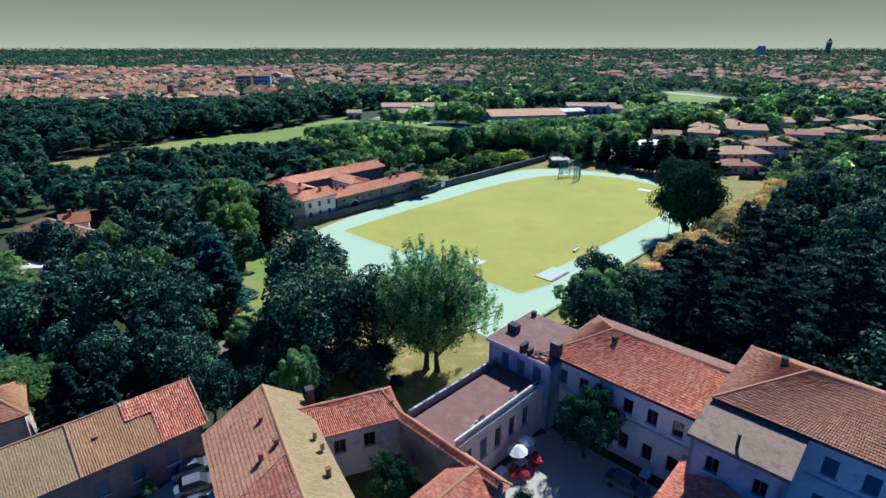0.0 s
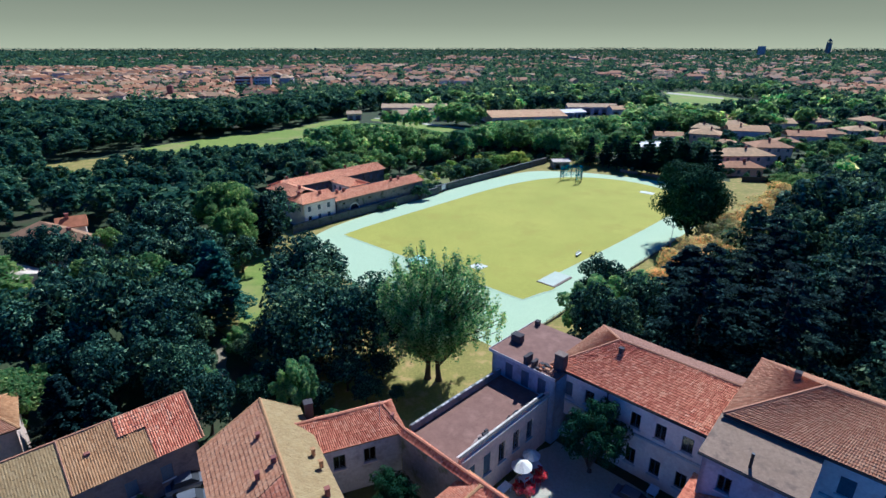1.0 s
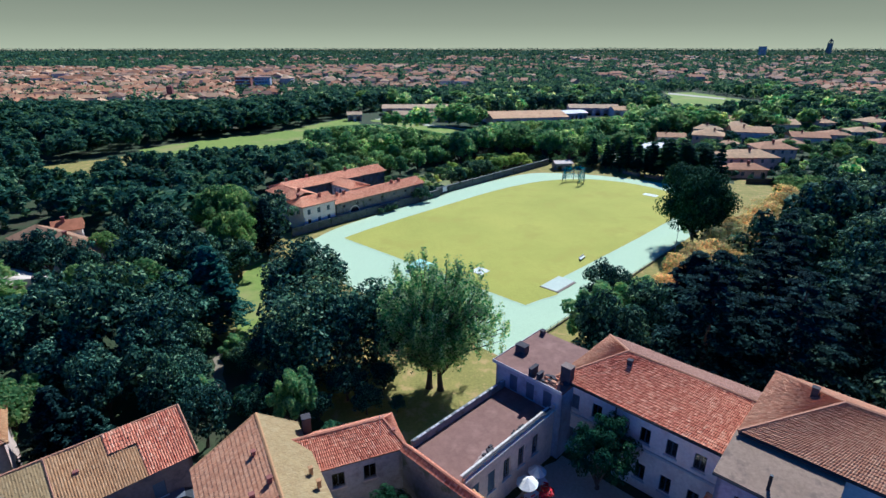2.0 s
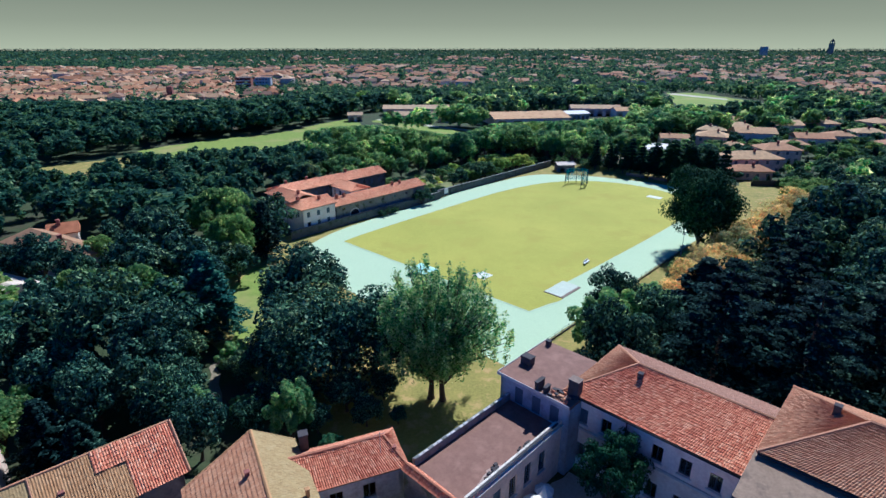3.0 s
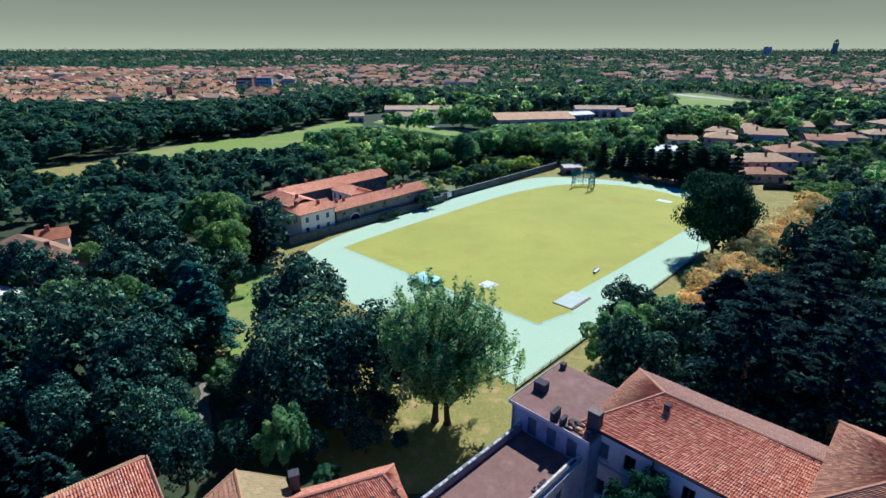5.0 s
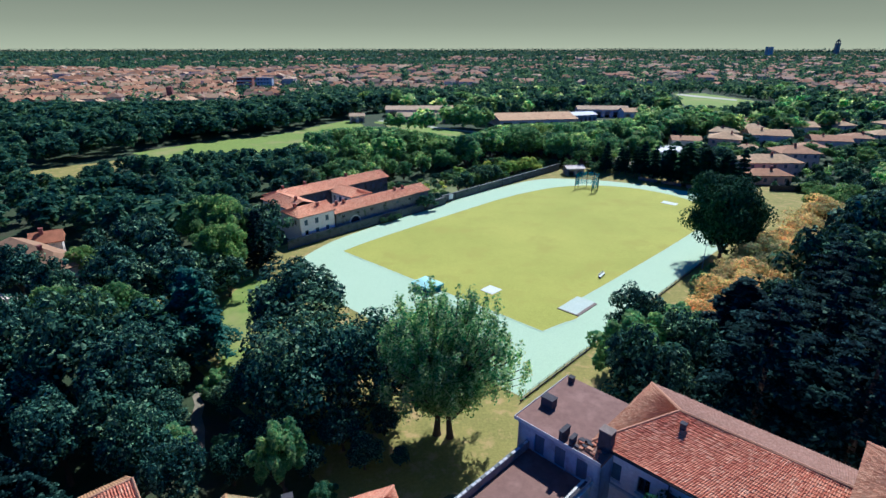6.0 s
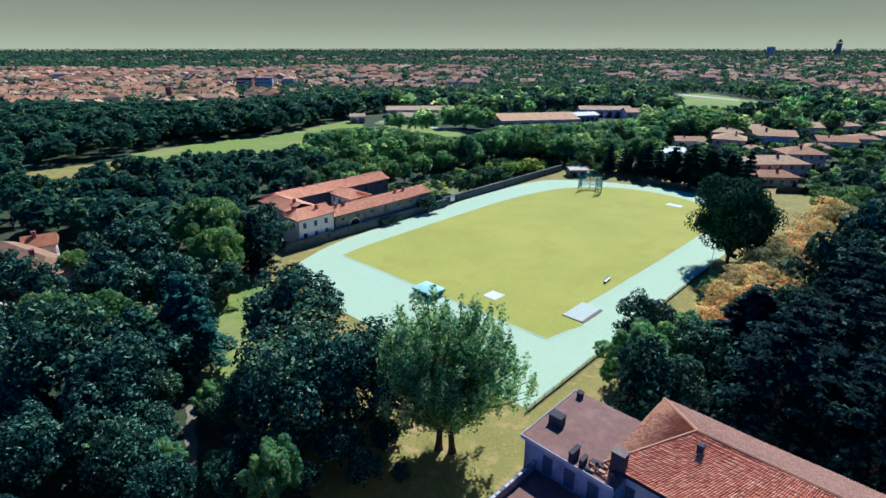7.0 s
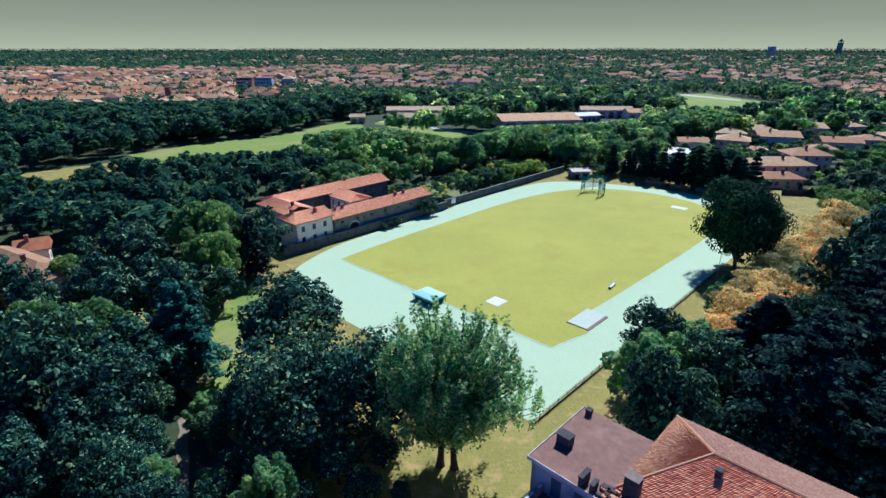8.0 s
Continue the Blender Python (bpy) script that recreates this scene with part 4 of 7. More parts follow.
# ---- farm beside the track ----
FARM, FARM_DEG = Vector((-37.0, 133.6)), 46.5


def farm_xy(x, y):
    a = radians(FARM_DEG)
    return FARM.x + x * math.cos(a) - y * math.sin(a), FARM.y + x * math.sin(a) + y * math.cos(a)


def farm_part(name, x, y, lu, lv, eave, ridge, turn, label, wall, rows, first=1.3, spacing=2.6, h0=None, h1=None, tile=None, vents=()):
    ob = thing(name, *farm_xy(x, y), FARM_DEG + turn, label=label, category="building")
    facade(ob, (0, 0), (lu, 0), eave - 0.2, wall, rows, first, spacing, 0.95, 1.4, shutters=0.4, style="bare")
    facade(ob, (lu, lv), (0, lv), eave - 0.2, wall, rows[:1], first, spacing * 1.4, style="bare")
    facade(ob, (0, lv), (0, 0), eave - 0.2, wall, rows[:1], 1.6, 3.4, style="bare")
    facade(ob, (lu, 0), (lu, lv), eave - 0.2, wall, [], 1, 3)
    hip_roof(ob, lu, lv, eave, ridge, tile or M_TILE_CORAL, tile or M_TILE_CORAL, 0.5, h0, h1)
    if h1 == 0:
        gable_end(ob, lu, lv, eave - 0.2, ridge, wall)
    for vx, vy in vents:
        z = ridge - abs(vy - lv / 2) / (lv / 2) * (ridge - eave)
        chimney(ob, vx, vy, z - 0.2, z + 1.0, 0.6, 0.6, M_BRICK, "small brick chimney")
    return ob


farm_part("farmhouse", 0.7, 0, 10.0, 7.6, 6.8, 8.3, 0, "two-storey pale limewashed farmhouse with coral tile roof", M_PLASTER_WHITE, [(4.4, 1.4), (2.0, 1.2)], 1.3, 3.0, 2.6, 0, vents=((2.0, 5.0), (6.8, 2.4)))
farm_part("farm_wing", 11.2, 0.2, 33.0, 7.2, 5.5, 6.9, 0, "long low farm wing of dark stone with coral roof", M_STONE, [(3.9, 0.7)], 2.0, 4.6, 0, 0, vents=((2.5, 3.0), (4.8, 3.0), (22.5, 3.0), (25.5, 3.0)))
farm_part("farm_side_wing", 10.4, 8.2, 13.4, 7.4, 6.8, 8.2, 90, "pale farm side wing with coral tile roof", M_PLASTER_WHITE, [(4.3, 1.3), (1.2, 1.5)], 1.2, 3.0, 0, 2.4, vents=((2.0, 4.2),))
# Dark wall colour stands in for the shade of the farm courtyard.
farm_part("farm_back_wing", 5.2, 17.6, 38.0, 7.4, 6.8, 8.4, 0, "long farm back wing of dark stone with coral tile roof", M_STONE_DARK_AND_SHADE, [(4.2, 1.3), (1.1, 1.5)], 8.0, 3.0, 2.6, 0, vents=((4.0, 4.0), (11.0, 4.0), (25.0, 3.8)))
farm_part("farm_cross_wing", 28.4, 8.0, 9.4, 6.4, 6.2, 7.6, 90, "pale farm cross wing with hipped coral roof", M_PLASTER_WHITE, [(3.8, 1.5), (1.0, 1.6)], 0.9, 1.9, 2.2, 0)
arch = thing("farm_archway", *farm_xy(17.2, 0.14), FARM_DEG, label="dark rounded archway in the farm wing", category="archway")
sh = Shape()
ap = [(-1.5, 0.0)] + [(1.5 * math.cos(math.pi - math.pi * k / 12), 2.0 + 1.5 * math.sin(math.pi * k / 12)) for k in range(13)] + [(1.5, 0.0)]
# Near-black sheet that paints the shade inside the archway.
part("gate_panel", Shape().rings([[(x, y, z) for x, z in ap] for y in (0.02, 0.05)]), M_UNLIT_BLACK, arch)
for k in range(12):
    a0, a1 = math.pi * k / 12, math.pi * (k + 1) / 12
    pts = [(-math.cos(a) * r, 2.0 + math.sin(a) * r) for a, r in ((a0, 1.52), (a1, 1.52), (a1, 1.85), (a0, 1.85))]
    part("arch_stone", Shape().rings([[(x, y, z) for x, z in pts] for y in (-0.04, 0.04)]), M_TRIM, arch)

# garden wall along the track, with coping stones
wall_a = at_field(-9, 65.15)
gw = thing("garden_wall", wall_a.x, wall_a.y, FDEG, label="long grey stone garden wall beside the running track", category="wall")
for k in range(20):
    x0, y0 = k * 6.0, (0.0 if k < 9 else 1.55)
    part("wall_section", Shape().box(x0, y0, 0, x0 + 5.98, y0 + 0.4, 2.2 + 0.06 * math.sin(k * 1.7)), M_STONE_DARK_AND_SHADE, gw)
    part("coping", Shape().box(x0, y0 - 0.06, 2.28, x0 + 5.95, y0 + 0.46, 2.38, 0.03), M_STONE, gw)
part("wall_section", Shape().box(53.62, 0.42, 0, 53.98, 1.54, 2.2), M_STONE_DARK_AND_SHADE, gw)
for k in range(10):
    y0 = 0.0 if k < 5 else 1.55
    part("pier", Shape().box(k * 12 - 0.25, y0 - 0.20, 0, k * 12 + 0.25, y0 - 0.01, 2.15), M_STONE_DARK_AND_SHADE, gw)
gate = thing("white_sign", *at_field(48.2, 66.0), FDEG, label="white square board on two posts beside the track", category="sign")
part("board", Shape().box(-0.9, 0, 0.9, 0.9, 0.06, 2.4), M_WHITE, gate)
for x in (-0.8, 0.74):
    part("post", Shape().box(x, 0.07, 0, x + 0.07, 0.14, 2.4), M_METAL, gate)

# fence on the near side of the track
fa = at_field(-18, -8.5)
fence = thing("fence", fa.x, fa.y, FDEG, label="dark low metal fence along the running track", category="fence")
for k in range(32):
    part("post", Shape().box(k * 2.2 - 0.03, -0.03, 0, k * 2.2 + 0.03, 0.03, 1.0), M_DARK_METAL, fence)
rail_mesh = Shape().tube([(0, 0, 0), (2.14, 0, 0)], 0.02, 5).mesh("rail", M_DARK_METAL)
board_mesh = Shape().box(0, -0.03, 0, 2.12, 0.03, 0.30).mesh("kickboard", M_DARK_METAL)
for k in range(31):
    for z in (0.62, 0.95):
        part("rail", rail_mesh, M_DARK_METAL, fence).location = (k * 2.2 + 0.03, 0, z)
    part("kickboard", board_mesh, M_DARK_METAL, fence).location = (k * 2.2 + 0.04, 0, 0.02)

# throwing cage
cp = at_field(91.5, 43.0)
cage = thing("throwing_cage", cp.x, cp.y, FDEG + 180, label="tall throwing cage of posts and green-blue netting", category="cage")
ring = [(3.6, -3.1), (0.6, -3.6), (-2.4, -2.2), (-3.2, 0.0), (-2.4, 2.2), (0.6, 3.6), (3.6, 3.1)]
for x, y in ring:
    po = part("post", Shape().tube([(x, y, 0), (x, y, 5.4)], 0.09, 8), M_DARK_METAL, cage)
for (xa, ya), (xb, yb) in zip(ring[:-1], ring[1:]):
    sh = Shape()
    n = int(math.dist((xa, ya), (xb, yb)) / 0.26)
    for k in range(n + 1):
        t = k / n
        x, y = xa + (xb - xa) * t, ya + (yb - ya) * t
        sh.box(x - 0.022, y - 0.022, 1.2, x + 0.022, y + 0.022, 5.3)
    for k in range(16):
        z = 1.25 + k * 0.26
        d = Vector((xb - xa, yb - ya)).normalized() * 0.02
        sh.rings([[(xa + d.y, ya - d.x, zz), (xb + d.y, yb - d.x, zz), (xb - d.y, yb + d.x, zz), (xa - d.y, ya + d.x, zz)] for zz in (z, z + 0.04)])
    part("net_panel", sh, M_NET, cage)

# covered high-jump mat
hp = at_field(-1.4, 26.2)
mat_ = thing("jump_mat", hp.x, hp.y, FDEG, 0.06, label="blue high-jump mat under a pale mint rolling cover", category="jump mat")
part("mattress", Shape().box(-1.7, -2.3, 0.1, 1.7, 2.3, 0.85, 0.08), M_BLUE, mat_)
cover = part("cover", Shape().rings([[(-2.0, -2.6, 1.25), (2.0, -2.6, 1.25), (2.0, 2.6, 1.25), (-2.0, 2.6, 1.25)], [(-2.0, -2.6, 1.33), (2.0, -2.6, 1.33), (2.0, 2.6, 1.33), (-2.0, 2.6, 1.33)], [(-0.5, -1.6, 1.72), (0.5, -1.6, 1.72), (0.5, 1.6, 1.72), (-0.5, 1.6, 1.72)]]), M_MINT, mat_, "pale mint pitched cover")
for y in (-2.58, 2.5):
    part("cover_edge", Shape().box(-1.98, y, 0.9, 1.98, y + 0.06, 1.24), M_TEAL, mat_, "teal edge strip")
part("cover_edge", Shape().box(-2.0, -2.5, 0.9, -1.94, 2.48, 1.24), M_TEAL, mat_, "teal edge strip")
for x in (-1.85, 1.8):
    for y in (-2.45, 2.4):
        part("leg", Shape().box(x, y, 0, x + 0.07, y + 0.07, 0.9), M_DARK_METAL, mat_)

# bench on the pitch
bp = at_field(27.8, 4.0)
bench = thing("bench", bp.x, bp.y, FDEG + 6, 0.10, label="small white bench on the pitch edge", category="bench")
part("seat", Shape().box(-1.3, -0.22, 0.42, 1.3, 0.22, 0.48, 0.015), M_WHITE, bench)
part("backrest", Shape().box(-1.3, 0.23, 0.55, 1.3, 0.27, 0.95, 0.015), M_WHITE, bench)
for x in (-1.15, 1.07):
    part("leg", Shape().box(x, -0.2, 0, x + 0.08, 0.28, 0.41), M_DARK_METAL, bench)

# lamp pole beside the track
for s, q in ((47, -9.5), (75, -9.5)):
    c = at_field(s, q)
    pl = thing("pole", c.x, c.y, 0, label="slim grey metal pole beside the track", category="pole")
    part("shaft", Shape().tube([(0, 0, 0), (0, 0, 5.5)], [0.09, 0.05], 8), M_METAL, pl)
    part("lamp_head", Shape().box(-0.3, -0.12, 5.5, 0.3, 0.12, 5.62, 0.02), M_METAL, pl)

# low pale barriers behind the far bend
for k in range(4):
    c = at_field(116.0, 8 + k * 8.5)
    br = thing("barrier", c.x, c.y, FDEG + 92, label="low pale grey barrier behind the far bend", category="barrier", group="barriers behind the bend")
    part("panel", Shape().box(-3.4, -0.1, 0.12, 3.4, 0.1, 1.25, 0.03), M_CONCRETE, br)
    for x in (-3.0, 2.8):
        part("foot", Shape().box(x, -0.4, 0, x + 0.2, 0.4, 0.115), M_DARK_METAL, br)

# hut and sheds
def barn(name, x, y, lu, lv, angle, eave, ridge, wall, roof, label, doors=3):
    ob = thing(name, x, y, angle, label=label, category="shed")
    sh = Shape()
    part("wall", wall_mesh("wall", (0, 0), (lu, 0), 0, eave, wall, [(lu * (k + 0.5) / doors - lu / doors * 0.28, lu * (k + 0.5) / doors + lu / doors * 0.28, 0.05, eave * 0.72) for k in range(doors)]), wall, ob)
    for p, q in (((lu, lv), (0, lv)), ((0, lv), (0, 0)), ((lu, 0), (lu, lv))):
        part("wall", wall_mesh("wall", p, q, 0, eave, wall), wall, ob)
    for xx in (0, lu):
        gable_end(ob, xx, lv, eave, ridge, wall)
    o = 0.5
    for ya, yb in ((-o, lv / 2), (lv + o, lv / 2)):
        sh = Shape().rings([[(-o, ya, eave + 0.02), (lu + o, ya, eave + 0.02), (lu + o, yb, ridge), (-o, yb, ridge)], [(-o, ya, eave + 0.2), (lu + o, ya, eave + 0.2), (lu + o, yb, ridge + 0.18), (-o, yb, ridge + 0.18)]])
        part("roof_slope", sh, roof, ob)
    part("ridge", Shape().tube([(-o, lv / 2, ridge + 0.17), (lu + o, lv / 2, ridge + 0.17)], 0.15, 6), roof, ob)
    return ob


M_ROOF_PINK = surface("faded_pink_tile_roof", (0.44, 0.31, 0.15), (0.55, 0.41, 0.21), 0.12, 1.0, 0.9, 0.3, patch=(0.36, 0.24, 0.11))
M_ROOF_CORAL = surface("faded_coral_tile_roof", (0.46, 0.29, 0.11), (0.57, 0.38, 0.16), 0.12, 1.0, 0.9, 0.3, patch=(0.38, 0.22, 0.08))
M_ROOF_WHITE = surface("white_sheet_roof", (0.60, 0.57, 0.46), (0.74, 0.70, 0.58), 0.12, 1.0, 0.7, 0.1)
M_ROOF_PALE = surface("pale_sheet_roof", (0.60, 0.50, 0.36), (0.70, 0.60, 0.45), 0.12, 1.0, 0.8, 0.1)
barn("hut", 43.6, 207.5, 6.4, 5, 6, 2.6, 3.3, M_STONE, M_ROOF_PALE, "low hut with pale pinkish roof behind the far bend", 2)
barn("white_hall", 81, 238, 21, 13, 8, 3.0, 3.9, M_PLASTER_GREY_AND_SHADE, M_ROOF_WHITE, "low hall with white sheet roof behind conifers", 6)
barn("farm_shed", -43, 384, 46, 14, 2, 4.5, 6.6, M_PLASTER_WARM, M_ROOF_PINK, "long farm shed with faded pink tile roof", 4)
barn("farm_shed", -33, 350, 26, 12, -9, 4.2, 6.4, M_STONE, M_ROOF_PINK, "farm shed with pinkish tile roof beside meadow", 3)
barn("farm_shed", -4, 350, 11, 8, -9, 3.2, 4.6, M_PLASTER_GREY_AND_SHADE, M_ROOF_PINK, "small farm shed with pinkish roof", 2)
barn("farm_shed", -62, 352, 9, 7, 10, 4.0, 5.6, M_PLASTER_WARM, M_ROOF_PINK, "small pink-roofed farm shed at meadow's end", 2)
barn("large_hall", 30, 330, 48, 30, 10, 4.4, 7.0, M_PLASTER_PINK, M_ROOF_CORAL, "large hall with faded coral tile roof", 5)
barn("white_hall", 76, 352, 19, 13, 18, 4.6, 6.0, M_PLASTER_GREY_AND_SHADE, M_ROOF_WHITE, "long hall with white sheet roof", 6)
barn("farm_shed", 88, 384, 34, 12, -4, 5.0, 7.0, M_PLASTER_PINK, M_ROOF_PINK, "pink-walled shed with tile roof behind white hall", 6)
barn("farm_shed", 116, 372, 22, 12, 4, 4.6, 6.6, M_PLASTER, M_ROOF_CORAL, "shed with coral tile roof beside the woods", 4)


# ---- village houses ----
def house(lu, lv, eave, ridge, kind_, seed, wall_mat, roof_mat, windows=2, label="", name="house"):
    rng = random.Random(seed)
    ob = thing(name, 0, 0, 0, label=label, category="house")
    sh, panes = Shape(), []
    sides = (((0, 0), (lu, 0)), ((lu, 0), (lu, lv)), ((lu, lv), (0, lv)), ((0, lv), (0, 0)))
    v, f = [], []
    for p, q in sides:
        length = math.dist(p, q)
        opens = []
        if windows and (windows > 1 or p == (0, 0) or q == (0, 0)):
            n = max(1, int(length / (3.4 if windows > 1 else 4.6)))
            for fl in range(max(1, int(eave / 2.9))):
                for k in range(n):
                    if rng.random() < 0.85:
                        x = length * (k + 0.5) / n
                        opens.append((x - 0.6, x + 0.6, fl * 2.9 + 0.9, min(eave - 0.2, fl * 2.9 + 2.3)))
        me = wall_mesh("tmp", p, q, 0, eave, wall_mat, opens, 0.3)
        n0 = len(v)
        v += [tuple(x.co) for x in me.vertices]
        f += [tuple(n0 + i for i in pl.vertices) for pl in me.polygons]
        bpy.data.meshes.remove(me)
        for o in opens:
            d = (Vector(q) - Vector(p)).normalized()
            panes.append(local_box(Vector(p), d, Vector((d.y, -d.x)), o[0] - 0.02, o[1] + 0.02, -0.24, -0.18, o[2] - 0.02, o[3] + 0.02))
    part("wall", mesh_from("wall", v, f, wall_mat), wall_mat, ob)
    for pn in panes:
        part("window", pn, M_FRAME, ob)
    o = 0.6
    h = lv / 2 if kind_ == "hip" else 0.0
    x0, x1, y0, y1, ym = -o, lu + o, -o, lv + o, lv / 2
    ra, rb = (x0 + h, ym, ridge), (x1 - h, ym, ridge)
    rf = Shape()
    for dz in (0.0,):
        rf.poly((x0, y0, eave), (x1, y0, eave), rb, ra).poly((x1, y1, eave), (x0, y1, eave), ra, rb)
        rf.poly((x0, y1, eave), (x0, y0, eave), ra).poly((x1, y0, eave), (x1, y1, eave), rb)
    rf.box(x0, y0, eave - 0.2, x1, y1, eave - 0.01)
    part("roof", rf, roof_mat, ob)
    cx = lu * rng.uniform(0.3, 0.7)
    part("chimney", chimney_shape(cx, lv * 0.42, eave + 0.5, ridge + 0.8, 0.7, 0.7), M_BRICK, ob)
    return ob


def place(ob, x, y, deg, scale=1.0):
    c = copy_thing(ob, pose(x, y, 0, 0, 0, deg))
    c.scale = (scale, scale, scale)
    return c


M_VILLA_ROOF = object_material("villa_tile", [(0.0, (0.326, 0.160, 0.074)), (0.35, (0.475, 0.296, 0.112)), (0.7, (0.563, 0.408, 0.180)), (1.0, (0.387, 0.200, 0.074))])
villa_kinds = [house(15, 11, 5.8, 8.0, "hip", 11, M_HOUSE_WALL, M_VILLA_ROOF, label="two-storey villa with pale hipped tile roof among trees", name="villa"),
               house(18, 12, 5.6, 7.8, "gable", 12, M_HOUSE_WALL, M_VILLA_ROOF, label="wide villa with gabled tile roof among trees", name="villa"),
               house(13, 12, 6.2, 8.4, "hip", 13, M_HOUSE_WALL, M_VILLA_ROOF, label="villa with square hipped tile roof and garden", name="villa")]
first_places = [(131, 223, -4), (144.5, 271, -14), (113.5, 199.5, 92)]
for ob, (x, y, a) in zip(villa_kinds, first_places):
    ob.matrix_basis = pose(x, y, 0, 0, 0, a)
front_villa = house(20, 11, 5.9, 8.1, "hip", 14, M_HOUSE_WALL, M_VILLA_ROOF, label="two-storey villa with wide pale hipped tile roof", name="villa")
front_villa.matrix_basis = pose(107.5, 203.5, 0, 0, 0, 1)
lodge = house(14, 8, 3.3, 5.0, "hip", 15, M_HOUSE_WALL, M_VILLA_ROOF, label="low pinkish villa wing with hipped tile roof", name="villa")
lodge.matrix_basis = pose(104.5, 195, 0, 0, 0, -3)
villa_kinds[2].matrix_basis = pose(118.5, 258, 0, 0, 0, -28)
for kind_no, x, y, a, k in ((0, 125.5, 247, -22, 0.62), (1, 105, 265, -12, 0.72), (1, 167, 259, -14, 0.88), (2, 186, 263, -10, 0.85), (0, 206, 273, -10, 0.9), (1, 176, 297, -2, 1.0), (2, 152, 292, -12, 0.9), (0, 131, 284, -18, 0.9),
                            (2, 205, 300, 8, 0.95), (0, 228, 262, -6, 0.95), (1, 160, 320, 6, 0.9), (2, 236, 300, 16, 1.0), (0, 196, 243, -8, 0.8), (1, 214, 240, -4, 0.8), (0, 154, 247, -12, 0.7)):
    place(villa_kinds[kind_no], x, y, a, k)
hedge_wall = thing("garden_fence", 106.5, 186.0, -7, label="dark board garden fence before the villas", category="fence")
for k in range(5):
    part("panel", Shape().box(k * 2.4, -0.05, 0.05, k * 2.4 + 2.3, 0.05, 2.0, 0.02), M_DARK_METAL, hedge_wall)
    part("post", Shape().box(k * 2.4 - 0.09, -0.07, 0, k * 2.4 - 0.01, 0.07, 2.1), M_DARK_METAL, hedge_wall)
M_ROOF_TAN = object_material("tan_village_tile", [(0.0, (0.29, 0.175, 0.075)), (1.0, (0.35, 0.215, 0.095))])
M_ROOF_ORANGE = object_material("orange_village_tile", [(0.0, (0.42, 0.18, 0.065)), (1.0, (0.48, 0.215, 0.08))])
long_barn = house(25, 8.5, 4.6, 7.2, "hip", 21, M_PLASTER_WARM, M_ROOF_TAN, label="long pale house with tan hipped tile roof among park trees", name="park_house")
long_barn.matrix_basis = pose(-99.5, 117, 0, 0, 0, -29)
gable_house = house(5.4, 4.6, 4.2, 6.2, "gable", 22, M_PLASTER, M_ROOF_ORANGE, label="small white house with orange gabled roof", name="park_house")
gable_house.matrix_basis = pose(-93, 122.5, 0, 0, 0, 32)
pale_house = house(12, 8, 4.6, 6.0, "gable", 23, M_PLASTER, M_ROOF_PALE, label="low white house with pale sheet roof beside the lane", name="lane_house")
pale_house.matrix_basis = pose(-90, 92, 0, 0, 0, -22)
for x, y, a, k in ((-82, 79, 48, 0.8), (-74, 67, 52, 0.9), (-98, 74, 35, 1.1)):
    place(gable_house, x, y, a, k)
# apartment slabs and towers of the far town
def apartment(x, y, deg, lu, lv, floors, wall, label):
    ob = thing("apartment_block", x, y, deg, label=label, category="apartment block")
    h = floors * 3.1
    facade(ob, (0, 0), (lu, 0), h, wall, [(k * 3.1 + 0.9, 1.5) for k in range(floors)], 1.2, 3.0, 1.5, style="bare", shutters=0.2)
    facade(ob, (0, lv), (0, 0), h, wall, [(k * 3.1 + 0.9, 1.5) for k in range(floors)], 1.5, 3.6, 1.3, style="bare", shutters=0.2)
    for p, q in (((lu, lv), (0, lv)), ((lu, 0), (lu, lv))):
        part("wall", wall_mesh("wall", p, q, 0, h, wall), wall, ob)
    part("flat_roof", Shape().box(-0.4, -0.4, h + 0.01, lu + 0.4, lv + 0.4, h + 0.45), M_CONCRETE, ob)
    for k in range(1, floors):
        part("balcony", Shape().box(0.5, -1.2, k * 3.1 - 0.1, lu - 0.5, -0.01, k * 3.1 + 0.9), M_TRIM, ob)
    return ob


apartment(-212, 566, 8, 15, 12, 5, M_BRICK, "five-storey brick apartment block above the roofs")
apartment(-192, 566, 8, 15, 12, 5, M_PLASTER_GREY_AND_SHADE, "five-storey grey apartment block above the roofs")
apartment(1222, 2178, 0, 24, 14, 14, M_PLASTER_GREY_AND_SHADE, "tall grey apartment slab on the horizon")
tower = thing("bell_tower", 1692, 2478, 20, label="tall dark bell tower on the horizon", category="tower")
part("shaft", Shape().box(-4.5, -4.5, 0, 4.5, 4.5, 44), M_STONE, tower)
part("cornice", Shape().box(-5.0, -5.0, 44.01, 5.0, 5.0, 45.2), M_STONE, tower)
bel = Shape()
for x in (-3.8, 2.6):
    for y in (-3.8, 2.6):
        bel.box(x, y, 45.21, x + 1.2, y + 1.2, 50)
part("belfry", bel, M_STONE, tower)
part("spire", Shape().rings([[(-4.2, -4.2, 50.01), (4.2, -4.2, 50.01), (4.2, 4.2, 50.01), (-4.2, 4.2, 50.01)], [(-0.2, -0.2, 59), (0.2, -0.2, 59), (0.2, 0.2, 59), (-0.2, 0.2, 59)]]), M_CHIMNEY, tower)
tower.scale = (1.7, 1.7, 1.28)
stack = thing("brick_tower", -232, 470, 10, label="dark brick tower among the town roofs", category="tower")
part("shaft", Shape().box(-2.2, -2.2, 0, 2.2, 2.2, 13.5), M_BRICK, stack)
